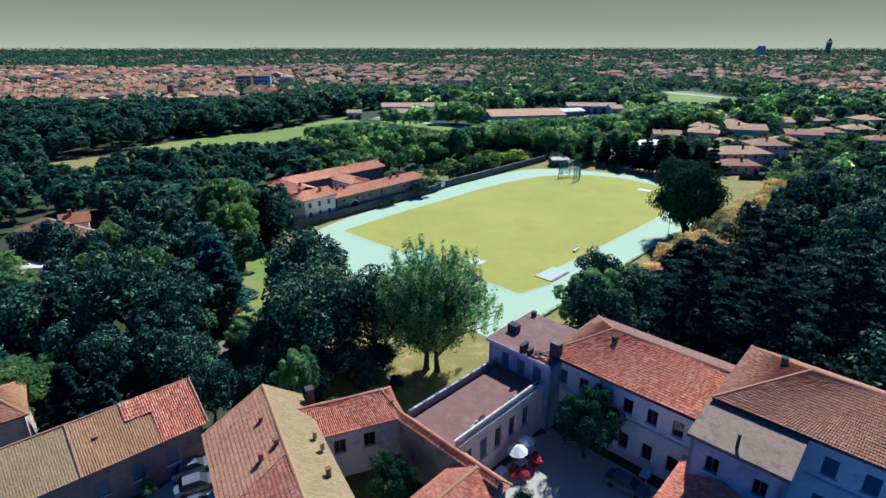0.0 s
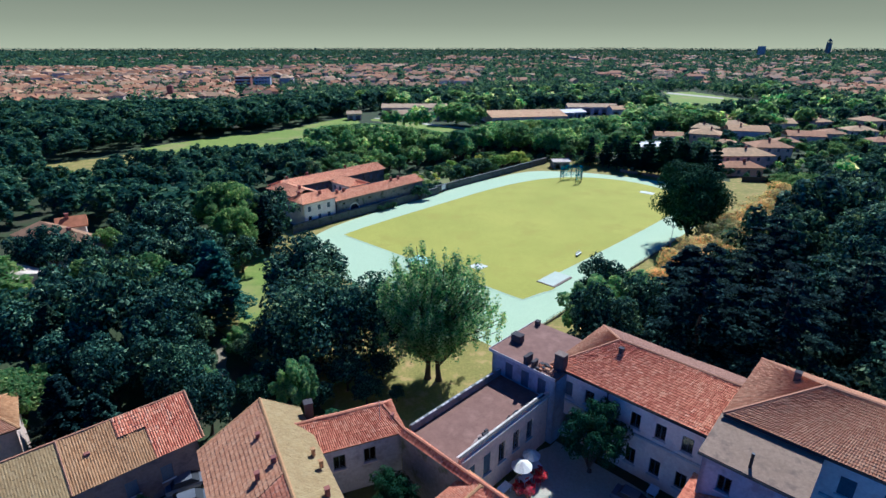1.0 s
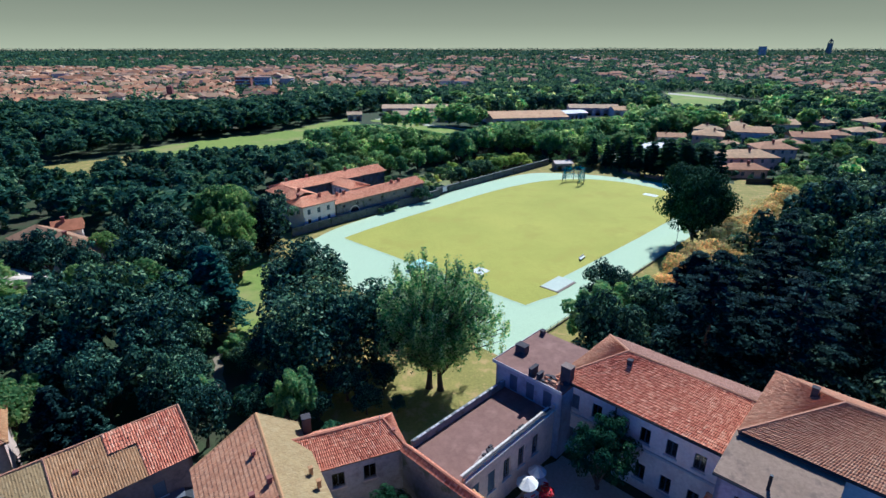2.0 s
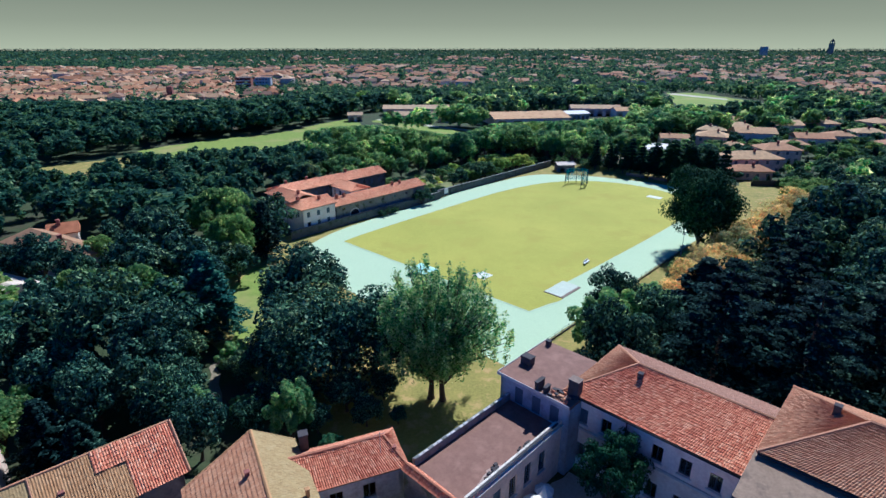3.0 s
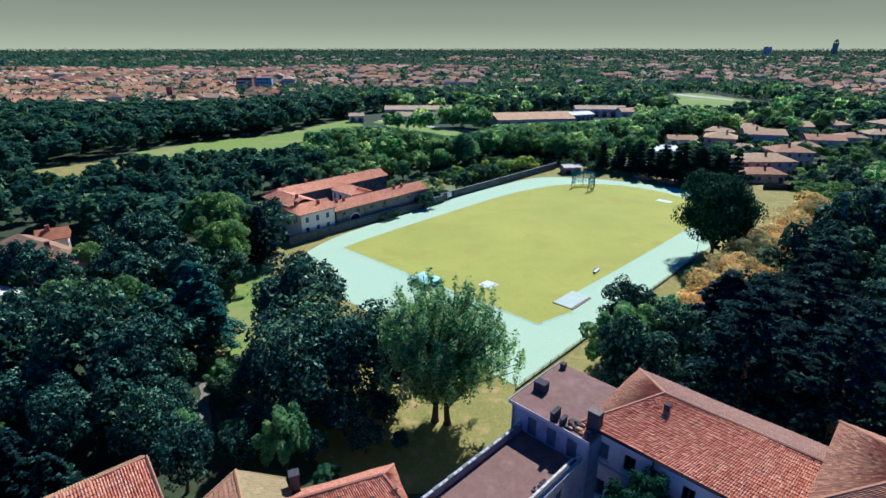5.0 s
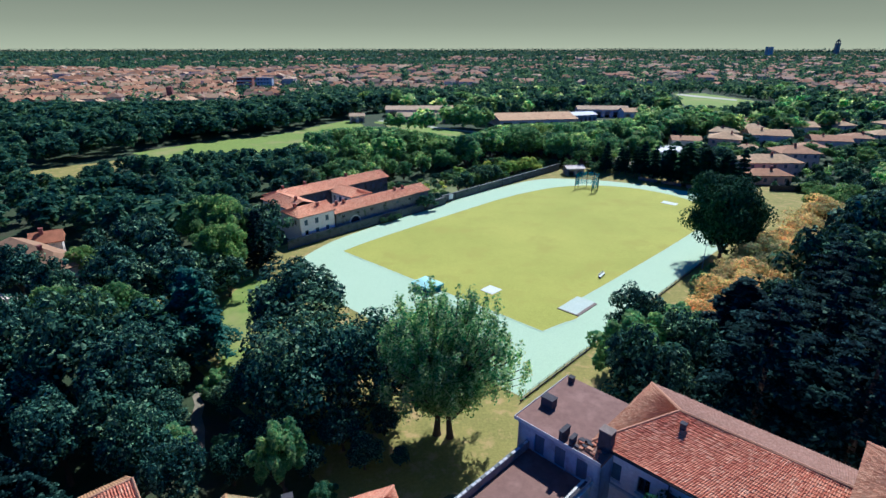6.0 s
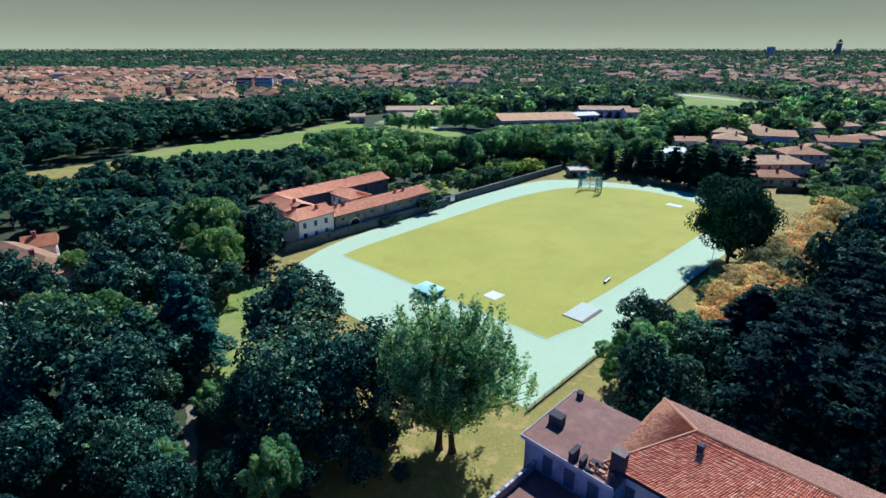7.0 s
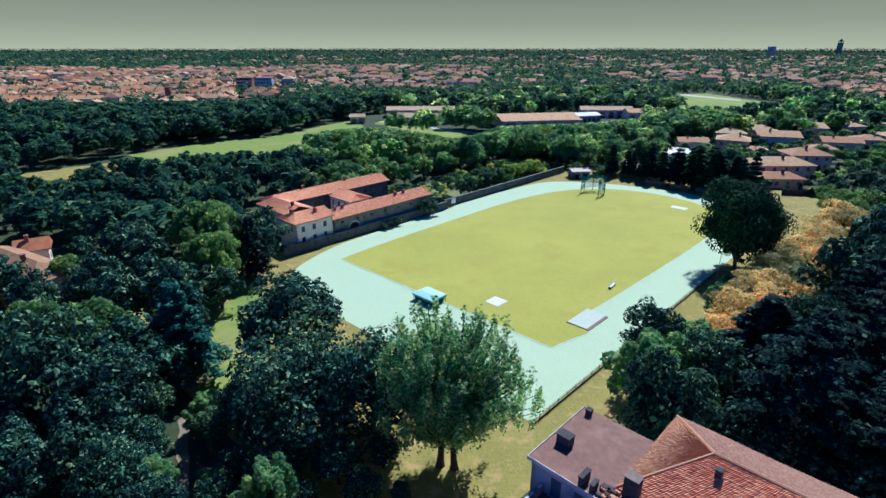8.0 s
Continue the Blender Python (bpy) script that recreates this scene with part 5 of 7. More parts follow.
part("roof", Shape().rings([[(-2.5, -2.5, 13.51), (2.5, -2.5, 13.51), (2.5, 2.5, 13.51), (-2.5, 2.5, 13.51)], [(-0.1, -0.1, 15), (0.1, -0.1, 15), (0.1, 0.1, 15), (-0.1, 0.1, 15)]]), M_BRICK, stack)


def built_up(x, y):
    """How densely the plain is built over, 0 to 1."""
    k = x / max(y, 1)
    n = noise.noise((x / 260, y / 260, 3.1)) * 0.5 + 0.5
    m = noise.noise((x / 90, y / 90, 8.4)) * 0.5 + 0.5
    if y < 405:
        return 0.0
    if k < -0.28:
        front = 408 if k < -0.40 else 408 + (k + 0.40) * 900
        if front < y < 1040:
            return 0.84 if m > 0.32 else 0.35
        return 0.0 if y < front else (0.22 if n > 0.55 else 0.02)
    if k < 0.06:
        return 0.0 if y < 560 else (0.66 if y < 1150 and m > 0.40 else (0.34 if n > 0.5 else 0.06))
    if k > 0.62 and 470 < y < 640:
        return 0.7
    return (0.07 if y < 640 else ((0.44 if m > 0.45 else 0.09) if n > 0.38 else 0.06))


town_kinds = [house(lu, lv, e, r, kd, 30 + i, M_HOUSE_WALL, M_HOUSE_ROOF, 1, label=lab, name="town_house")
              for i, (lu, lv, e, r, kd, lab) in enumerate([(13, 9, 6.6, 9.2, "gable", "plastered town house with gabled clay tile roof"), (17, 10, 8.0, 10.8, "hip", "large plastered town house with hipped clay roof"),
                                                           (11, 9, 6.4, 8.8, "hip", "small plastered town house with hipped clay roof"), (22, 10, 7.2, 9.8, "gable", "long terraced town house with clay tile roof")])]
rng = random.Random(5)
used = 0
far_v, far_f, far_m = [], [], []


def far_house(x, y, deg, lu, lv, e, r, hip):
    a = radians(deg)
    ca, sa = math.cos(a), math.sin(a)
    h = lv / 2 if hip else 0.0
    loc = [(0, 0, 0), (lu, 0, 0), (lu, lv, 0), (0, lv, 0), (0, 0, e), (lu, 0, e), (lu, lv, e), (0, lv, e)]
    o = 0.6
    roof = [(-o, -o, e), (lu + o, -o, e), (lu + o, lv + o, e), (-o, lv + o, e), (h - o, lv / 2, r), (lu + o - h, lv / 2, r)]
    n = len(far_v)
    far_v.extend([(x + px * ca - py * sa, y + px * sa + py * ca, pz) for px, py, pz in loc + roof])
    for q in ((0, 1, 5, 4), (1, 2, 6, 5), (2, 3, 7, 6), (3, 0, 4, 7)):
        far_f.append(tuple(n + i for i in q))
        far_m.append(0)
    for q in ((8, 9, 13, 12), (10, 11, 12, 13), (11, 8, 12), (9, 10, 13), (8, 11, 10, 9)):
        far_f.append(tuple(n + i for i in q))
        far_m.append(1)
    if y < 820:
        for fl in range(2):
            for k in range(int(lu / 3.6)):
                wx, wz = lu * (k + 0.5) / int(lu / 3.6), fl * 2.9 + 1.0
                n = len(far_v)
                box = [(wx + dx, dy, wz + dz) for dz in (0, 1.4) for dx, dy in ((-0.6, -0.06), (0.6, -0.06), (0.6, 0.02), (-0.6, 0.02))]
                far_v.extend([(x + px * ca - py * sa, y + px * sa + py * ca, pz) for px, py, pz in box])
                for q in ((0, 1, 5, 4), (4, 5, 6, 7), (1, 2, 6, 5), (3, 0, 4, 7)):
                    far_f.append(tuple(n + i for i in q))
                    far_m.append(2)


homes = []
step = 17.0
yy = 400.0
while yy < 4700:
    gap = step if yy < 1200 else (26 if yy < 2200 else 46)
    xx = -0.92 * yy - 60
    while xx < 0.95 * yy + 60:
        x, y = xx + rng.uniform(-3.5, 3.5), yy + rng.uniform(-3.5, 3.5)
        if rng.random() < built_up(x, y) and not (160 < x < 295 and 390 < y < 605):
            deg = 8 + 24 * noise.noise((x / 200, y / 200, 1.0)) + rng.choice((0, 0, 90)) + rng.uniform(-4, 4)
            homes.append((x, y))
            if y < 660 and used < 290:
                ob = town_kinds[rng.choice((0, 0, 1, 2, 3))] if used >= 4 else town_kinds[used]
                if used < 4:
                    ob.matrix_basis = pose(x, y, 0, 0, 0, deg)
                else:
                    place(ob, x, y, deg, rng.uniform(0.85, 1.1))
                used += 1
            else:
                big = rng.random() < 0.12
                lu, lv = rng.uniform(8, 14) * (1.6 if big else 1), rng.uniform(7, 9.5) * (1.3 if big else 1)
                if y > 1500:
                    lu, lv = lu * 1.5, lv * 1.3
                e = rng.uniform(6.0, 9.5) * (1.25 if big else 1)
                far_house(x, y, deg, lu, lv, e, e + rng.uniform(2.0, 3.2), rng.random() < 0.5)
        xx += gap
    yy += gap
solid("distant_houses", mesh_from("distant_houses", far_v, far_f, [M_FAR_WALL, M_FAR_ROOF, M_UNLIT_BLACK], far_m), None, label="far town of plastered houses with clay tile roofs", category="houses", kind="stuff")

# ---- trees ----
blade = [4]                       # corners of a leaf: folded diamonds near by, triangles farther off


def leaf_cloud(rng, centres, radii, per, size, up=0.35, shell=0.72):
    """Leaf blades on the outside of clumps, as arrays of vertices and quads."""
    c = np.repeat(np.asarray(centres, float), per, 0)
    r = np.repeat(np.asarray(radii, float), per, 0)
    n = len(c)
    d = rng.normal(size=(n, 3))
    d[:, 2] += 0.25
    d /= np.linalg.norm(d, axis=1, keepdims=True)
    p = c + d * r * rng.uniform(shell, 1.06, (n, 1))
    nrm = d + rng.normal(scale=0.36, size=(n, 3)) + [0, 0, up]
    nrm /= np.linalg.norm(nrm, axis=1, keepdims=True)
    t = np.cross(nrm, rng.normal(size=(n, 3)))
    t /= np.linalg.norm(t, axis=1, keepdims=True)
    s = np.cross(nrm, t)
    ln = size * rng.uniform(0.6, 1.3, (n, 1))
    w = ln * rng.uniform(0.45, 0.75, (n, 1))
    if blade[0] == 3:
        return np.stack([p - t * ln + s * w, p - t * ln - s * w, p + t * ln], 1).reshape(-1, 3)
    return np.stack([p - t * ln, p + s * w - nrm * w * 0.3, p + t * ln, p - s * w - nrm * w * 0.3], 1).reshape(-1, 3)


def quads(count):
    return np.arange(count).reshape(-1, blade[0]).tolist()


def spread_dirs(rng, n, low=-0.35):
    """Directions evenly spread over a sphere above a given height, shaken a little."""
    i = np.arange(n) + 0.5
    z = low + (1 - low) * (i / n)
    a = i * 2.39996
    q = np.sqrt(np.maximum(0, 1 - z**2))
    d = np.stack([q * np.cos(a), q * np.sin(a), z], 1) + rng.normal(scale=0.12, size=(n, 3))
    return d / np.linalg.norm(d, axis=1, keepdims=True)


def trunk_shape(rng, h, r, fork, tips):
    sh = Shape()
    bend = rng.normal(scale=0.02 * h, size=2)
    top = (bend[0], bend[1], fork)
    sh.tube([(0, 0, -0.1), (0, 0, 0.4), (bend[0] * 0.5, bend[1] * 0.5, fork * 0.5), top], [r * 1.5, r * 1.1, r * 0.9, r * 0.75], 8)
    for tip in tips:
        mid = [(top[i] * 0.45 + tip[i] * 0.55) + (0.4 if i == 2 else rng.normal(scale=0.25)) for i in range(3)]
        sh.tube([top, mid, tip], [r * 0.55, r * 0.34, r * 0.10], 6)
    return sh


heights, crown_of = {}, {}


def tree_thing(name, label, trunk, leaves, leaf_mat, category="tree", limbs=()):
    ob = thing(name, 0, 0, 0, label=label, category=category)
    part("trunk", trunk, M_BARK, ob)
    for limb in limbs:
        part("limb", limb, M_BARK, ob)
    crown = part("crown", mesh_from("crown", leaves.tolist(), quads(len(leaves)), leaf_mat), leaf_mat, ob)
    heights[ob.name], crown_of[ob.name] = float(leaves[:, 2].max()), crown.data
    return ob


def broadleaf(seed, h, r, clumps, per, size, leaf_mat, label, low=0.20, name="tree", under=-0.55, fat=1.0):
    rng = np.random.RandomState(seed)
    d = spread_dirs(rng, clumps, under)
    zc, hz = h * (0.5 + low / 2), h * (1 - low) / 2
    k = rng.uniform(0.54, 0.80, (clumps, 1))
    k[::4] *= 0.6
    lump = 1 + 0.16 * np.sin(d[:, :1] * 3.1 + seed) + 0.12 * np.sin(d[:, 1:2] * 4.3 + seed * 2)
    c = d * k * lump * [r, r, hz] + [0, 0, zc]
    rad = np.stack([rng.uniform(0.17, 0.30, clumps) * r] * 2 + [rng.uniform(0.15, 0.25, clumps) * hz * 1.1], 1)
    v = leaf_cloud(rng, c, rad * fat, per, size, 0.35 if blade[0] == 4 else 0.9)
    v[:, 2] = np.maximum(v[:, 2], 0.6)
    tips = [tuple(c[i]) for i in rng.choice(clumps, 7, replace=False)]
    return tree_thing(name, label, trunk_shape(rng, h, 0.028 * h, h * low * 1.25, tips), v, leaf_mat)


def feathery(seed, h, r, clumps, per, size, leaf_mat, label):
    """A low, wide tree of loose upswept sprays."""
    rng = np.random.RandomState(seed)
    d = spread_dirs(rng, clumps, -0.25)
    k = np.sqrt(rng.uniform(0.25, 1, (clumps, 1)))
    c = d * k * [r * 0.9, r * 0.9, h * 0.42] + [0, 0, h * 0.50]
    rad = np.stack([rng.uniform(0.10, 0.22, clumps) * r] * 2 + [rng.uniform(0.25, 0.55, clumps)], 1)
    v = leaf_cloud(rng, c, rad, per, size, 0.9, 0.15)
    tips = [tuple(c[i]) for i in rng.choice(clumps, 14, replace=False)]
    return tree_thing("tree", label, trunk_shape(rng, h, 0.024 * h, h * 0.2, tips), v, leaf_mat)


def poplar(seed, h, r, branches, per, size, leaf_mat, label, lean=0.0):
    """An upswept tree: branches fan out from the fork, each hung with upright plumes of leaves."""
    rng = np.random.RandomState(seed)
    fork = np.array([0.0, 0.0, h * 0.16])
    d = spread_dirs(rng, branches, -0.16)
    tips = d * [r * 0.90, r * 0.90, h * 0.46] * rng.uniform(0.80, 1.08, (branches, 1)) + [lean, 0, h * 0.50]
    c, rad, limbs = [], [], []
    for tip in tips:
        knee = fork + (tip - fork) * [0.36, 0.36, 0.56]
        limbs.append(Shape().tube([fork - [0, 0, 0.5], knee, tip], [0.26, 0.13, 0.03], 6))
        for t in (0.28, 0.48, 0.67, 0.84, 0.99):
            p = (1 - t) ** 2 * fork + 2 * t * (1 - t) * knee + t * t * tip
            c.append(p + rng.normal(scale=0.30, size=3))
            w = rng.uniform(0.08, 0.15) * r * (1.15 - 0.30 * t)
            rad.append((w, w, rng.uniform(1.2, 2.2)))
    v = leaf_cloud(rng, c, rad, per, size, 0.6, 0.35)
    v = v[np.repeat(v.reshape(-1, 4, 3)[:, :, 2].min(1) > h * 0.13, 4)]
    return tree_thing("poplar", label, trunk_shape(rng, h, 0.021 * h, h * 0.17, []), v, leaf_mat, limbs=limbs)


def cedar(seed, h, r, tiers, per, size, leaf_mat, label, cone=0.75, flat=0.38):
    """A conifer of flat boughs in tiers."""
    rng = np.random.RandomState(seed)
    c, rad, tips = [], [], []
    for i in range(tiers):
        t = (i + 0.5) / tiers
        reach = r * (1 - t ** 1.25) ** cone + 0.25
        z = h * (0.14 + 0.84 * t)
        count = max(3, int(9 * (1 - t * 0.6)))
        a0 = rng.uniform(0, 6.28)
        for j in range(count):
            a = a0 + 2 * math.pi * j / count + rng.normal(scale=0.12)
            far = reach * rng.uniform(0.72, 1.08)
            for f in (0.35, 0.66, 0.92):
                c.append((math.cos(a) * far * f, math.sin(a) * far * f, z - 0.05 * far * f * f + rng.normal(scale=0.08)))
                w = max(0.45, far * 0.24)
                rad.append((w, w, flat))
            tips.append((math.cos(a) * far * 0.9, math.sin(a) * far * 0.9, z - 0.05 * far))
    v = leaf_cloud(rng, c, rad, per, size, 1.6, 0.3)
    v[:, 2] = np.maximum(v[:, 2], 0.3)
    sh = Shape().tube([(0, 0, -0.1), (0, 0, h * 0.5), (0, 0, h * 0.95)], [0.022 * h, 0.012 * h, 0.03], 8)
    return tree_thing("conifer", label, sh, v, leaf_mat)


NEAR = {
    "oak": [broadleaf(1, 14, 6.6, 60, 108, 0.30, M_LEAF_OAK, "large dark green broadleaf tree with dense rounded crown"),
            broadleaf(2, 14, 6.0, 54, 108, 0.30, M_LEAF_OAK, "dark green broadleaf park tree with uneven crown"),
            broadleaf(3, 12, 6.2, 50, 108, 0.30, M_LEAF_OAK, "wide dark green broadleaf park tree", 0.14)],
    "lime": [broadleaf(4, 11, 4.6, 40, 150, 0.28, M_LEAF_LIME, "bright green broadleaf tree in the park", 0.12),
             broadleaf(5, 9, 3.6, 34, 150, 0.26, M_LEAF_WOOD, "small grey-green tree beside the path", 0.08)],
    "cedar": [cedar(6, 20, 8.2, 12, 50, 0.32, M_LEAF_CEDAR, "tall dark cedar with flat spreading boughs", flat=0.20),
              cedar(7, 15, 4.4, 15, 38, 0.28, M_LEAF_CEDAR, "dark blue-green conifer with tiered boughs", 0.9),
              cedar(17, 15, 4.4, 15, 38, 0.28, M_LEAF_FIR, "teal green fir with tiered boughs beside the lawn strip", 0.9)],
    "magnolia": [broadleaf(31, 9, 4.6, 48, 190, 0.165, M_LEAF_DARK, "dark glossy evergreen tree in the courtyard", 0.05)],
    "far_oak": [broadleaf(32, 14, 6.6, 46, 84, 0.42, M_LEAF_OAK, "large dark green broadleaf tree beyond the lawn"), broadleaf(33, 14, 6.0, 44, 84, 0.42, M_LEAF_OAK, "dark green broadleaf tree with uneven crown", 0.12), broadleaf(34, 12, 6.2, 42, 84, 0.42, M_LEAF_OAK, "wide dark green broadleaf tree", 0.10)],
    "autumn": [broadleaf(8, 10, 5.0, 54, 130, 0.20, M_LEAF_AUTUMN, "tan and orange leafy turning tree", 0.04), broadleaf(18, 9.5, 4.6, 50, 130, 0.20, M_LEAF_AUTUMN, "pale tan leafy tree turning orange", 0.04)],
    "dome": [broadleaf(44, 15.6, 8.2, 84, 136, 0.30, M_LEAF_OAK, "huge dark green broadleaf tree with crown to the ground", 0.02, under=-0.92, fat=1.1)],
    "grand": [broadleaf(36, 20, 10.2, 84, 300, 0.36, M_LEAF_BLACK, "huge dark broadleaf tree with wide crown beside the track", 0.09, under=-0.80, fat=1.30)],
    "poplar": [poplar(9, 20, 6.7, 72, 86, 0.185, M_LEAF_POPLAR, "tall airy poplar with pale green leaves", -1.0),
               poplar(10, 19.5, 6.7, 72, 86, 0.185, M_LEAF_POPLAR, "tall airy poplar with open pale crown", 2.2)],
}
blade[0] = 3
MID = {
    "oak": [broadleaf(21, 12, 5.2, 24, 88, 0.45, M_LEAF_MIDOAK, "green broadleaf tree in the woods", 0.06), broadleaf(22, 11, 4.4, 22, 88, 0.42, M_LEAF_MIDOAK, "rounded green tree in the woods", 0.10),
            broadleaf(23, 13, 4.2, 22, 92, 0.42, M_LEAF_MIDOAK, "tall green tree in the woods", 0.08)],
    "lime": [broadleaf(24, 10, 4.2, 22, 88, 0.40, M_LEAF_LIME, "light green tree in the woods", 0.08), broadleaf(25, 9, 3.4, 20, 80, 0.36, M_LEAF_POPLAR, "pale grey-green tree in the woods", 0.05)],
    "cedar": [cedar(26, 13, 3.4, 9, 24, 0.40, M_LEAF_PINE, "dark narrow conifer behind the running track", 1.05)],
    "birch": [feathery(37, 11, 3.6, 44, 52, 0.33, M_LEAF_LIME, "airy light green tree in the woods"), feathery(38, 10, 3.4, 40, 52, 0.33, M_LEAF_POPLAR, "airy pale green tree in the woods")],
    "elm": [broadleaf(41, 12, 4.8, 24, 88, 0.44, M_LEAF_WOOD, "mid green broadleaf tree in the woods", 0.05), broadleaf(42, 12, 4.0, 24, 88, 0.42, M_LEAF_WOOD, "leafy mid green tree in the woods", 0.04)],
    "hedge": [broadleaf(43, 4.2, 2.2, 18, 110, 0.22, M_LEAF_HEDGE, "bright yellow-green hedge shrub behind the wall", 0.02, "shrub")],
    "autumn": [broadleaf(27, 7, 3.0, 18, 80, 0.32, M_LEAF_AUTUMN, "brownish turning tree in the woods", 0.06)],
    "shrub": [broadleaf(28, 3.2, 2.2, 16, 72, 0.24, M_LEAF_LIME, "rounded bright green garden shrub", 0.02, "shrub"), broadleaf(29, 3.6, 2.4, 16, 72, 0.26, M_LEAF_MIDOAK, "rounded dark green garden shrub", 0.02, "shrub")],
}
taken = set()
trees_at = []


def plant(ob, x, y, h=None, rng=random, wide=1.0, turn=None):
    """Sets a tree of that kind, h metres high, at x, y. The first of a kind is the model itself."""
    s = (h / heights[ob.name]) if h else rng.uniform(0.85, 1.15)
    deg = rng.uniform(0, 360) if turn is None else turn
    if ob.name in taken:
        c = copy_thing(ob, pose(x, y, ground_z(x, y) - 0.05, 0, 0, deg))
        heights[c.name] = heights[ob.name]
    else:
        taken.add(ob.name)
        c = ob
        c.matrix_basis = pose(x, y, ground_z(x, y) - 0.05, 0, 0, deg)
    c.scale = (s * wide, s * wide, s)
    trees_at.append((x, y))
    return c


rng = random.Random(12)
# the pair on the lawn
plant(NEAR["poplar"][0], -2.4, 66.9, 21.0, rng, 1.0, 0)
plant(NEAR["poplar"][1], -0.8, 66.4, 20.4, rng, 1.0, 0)
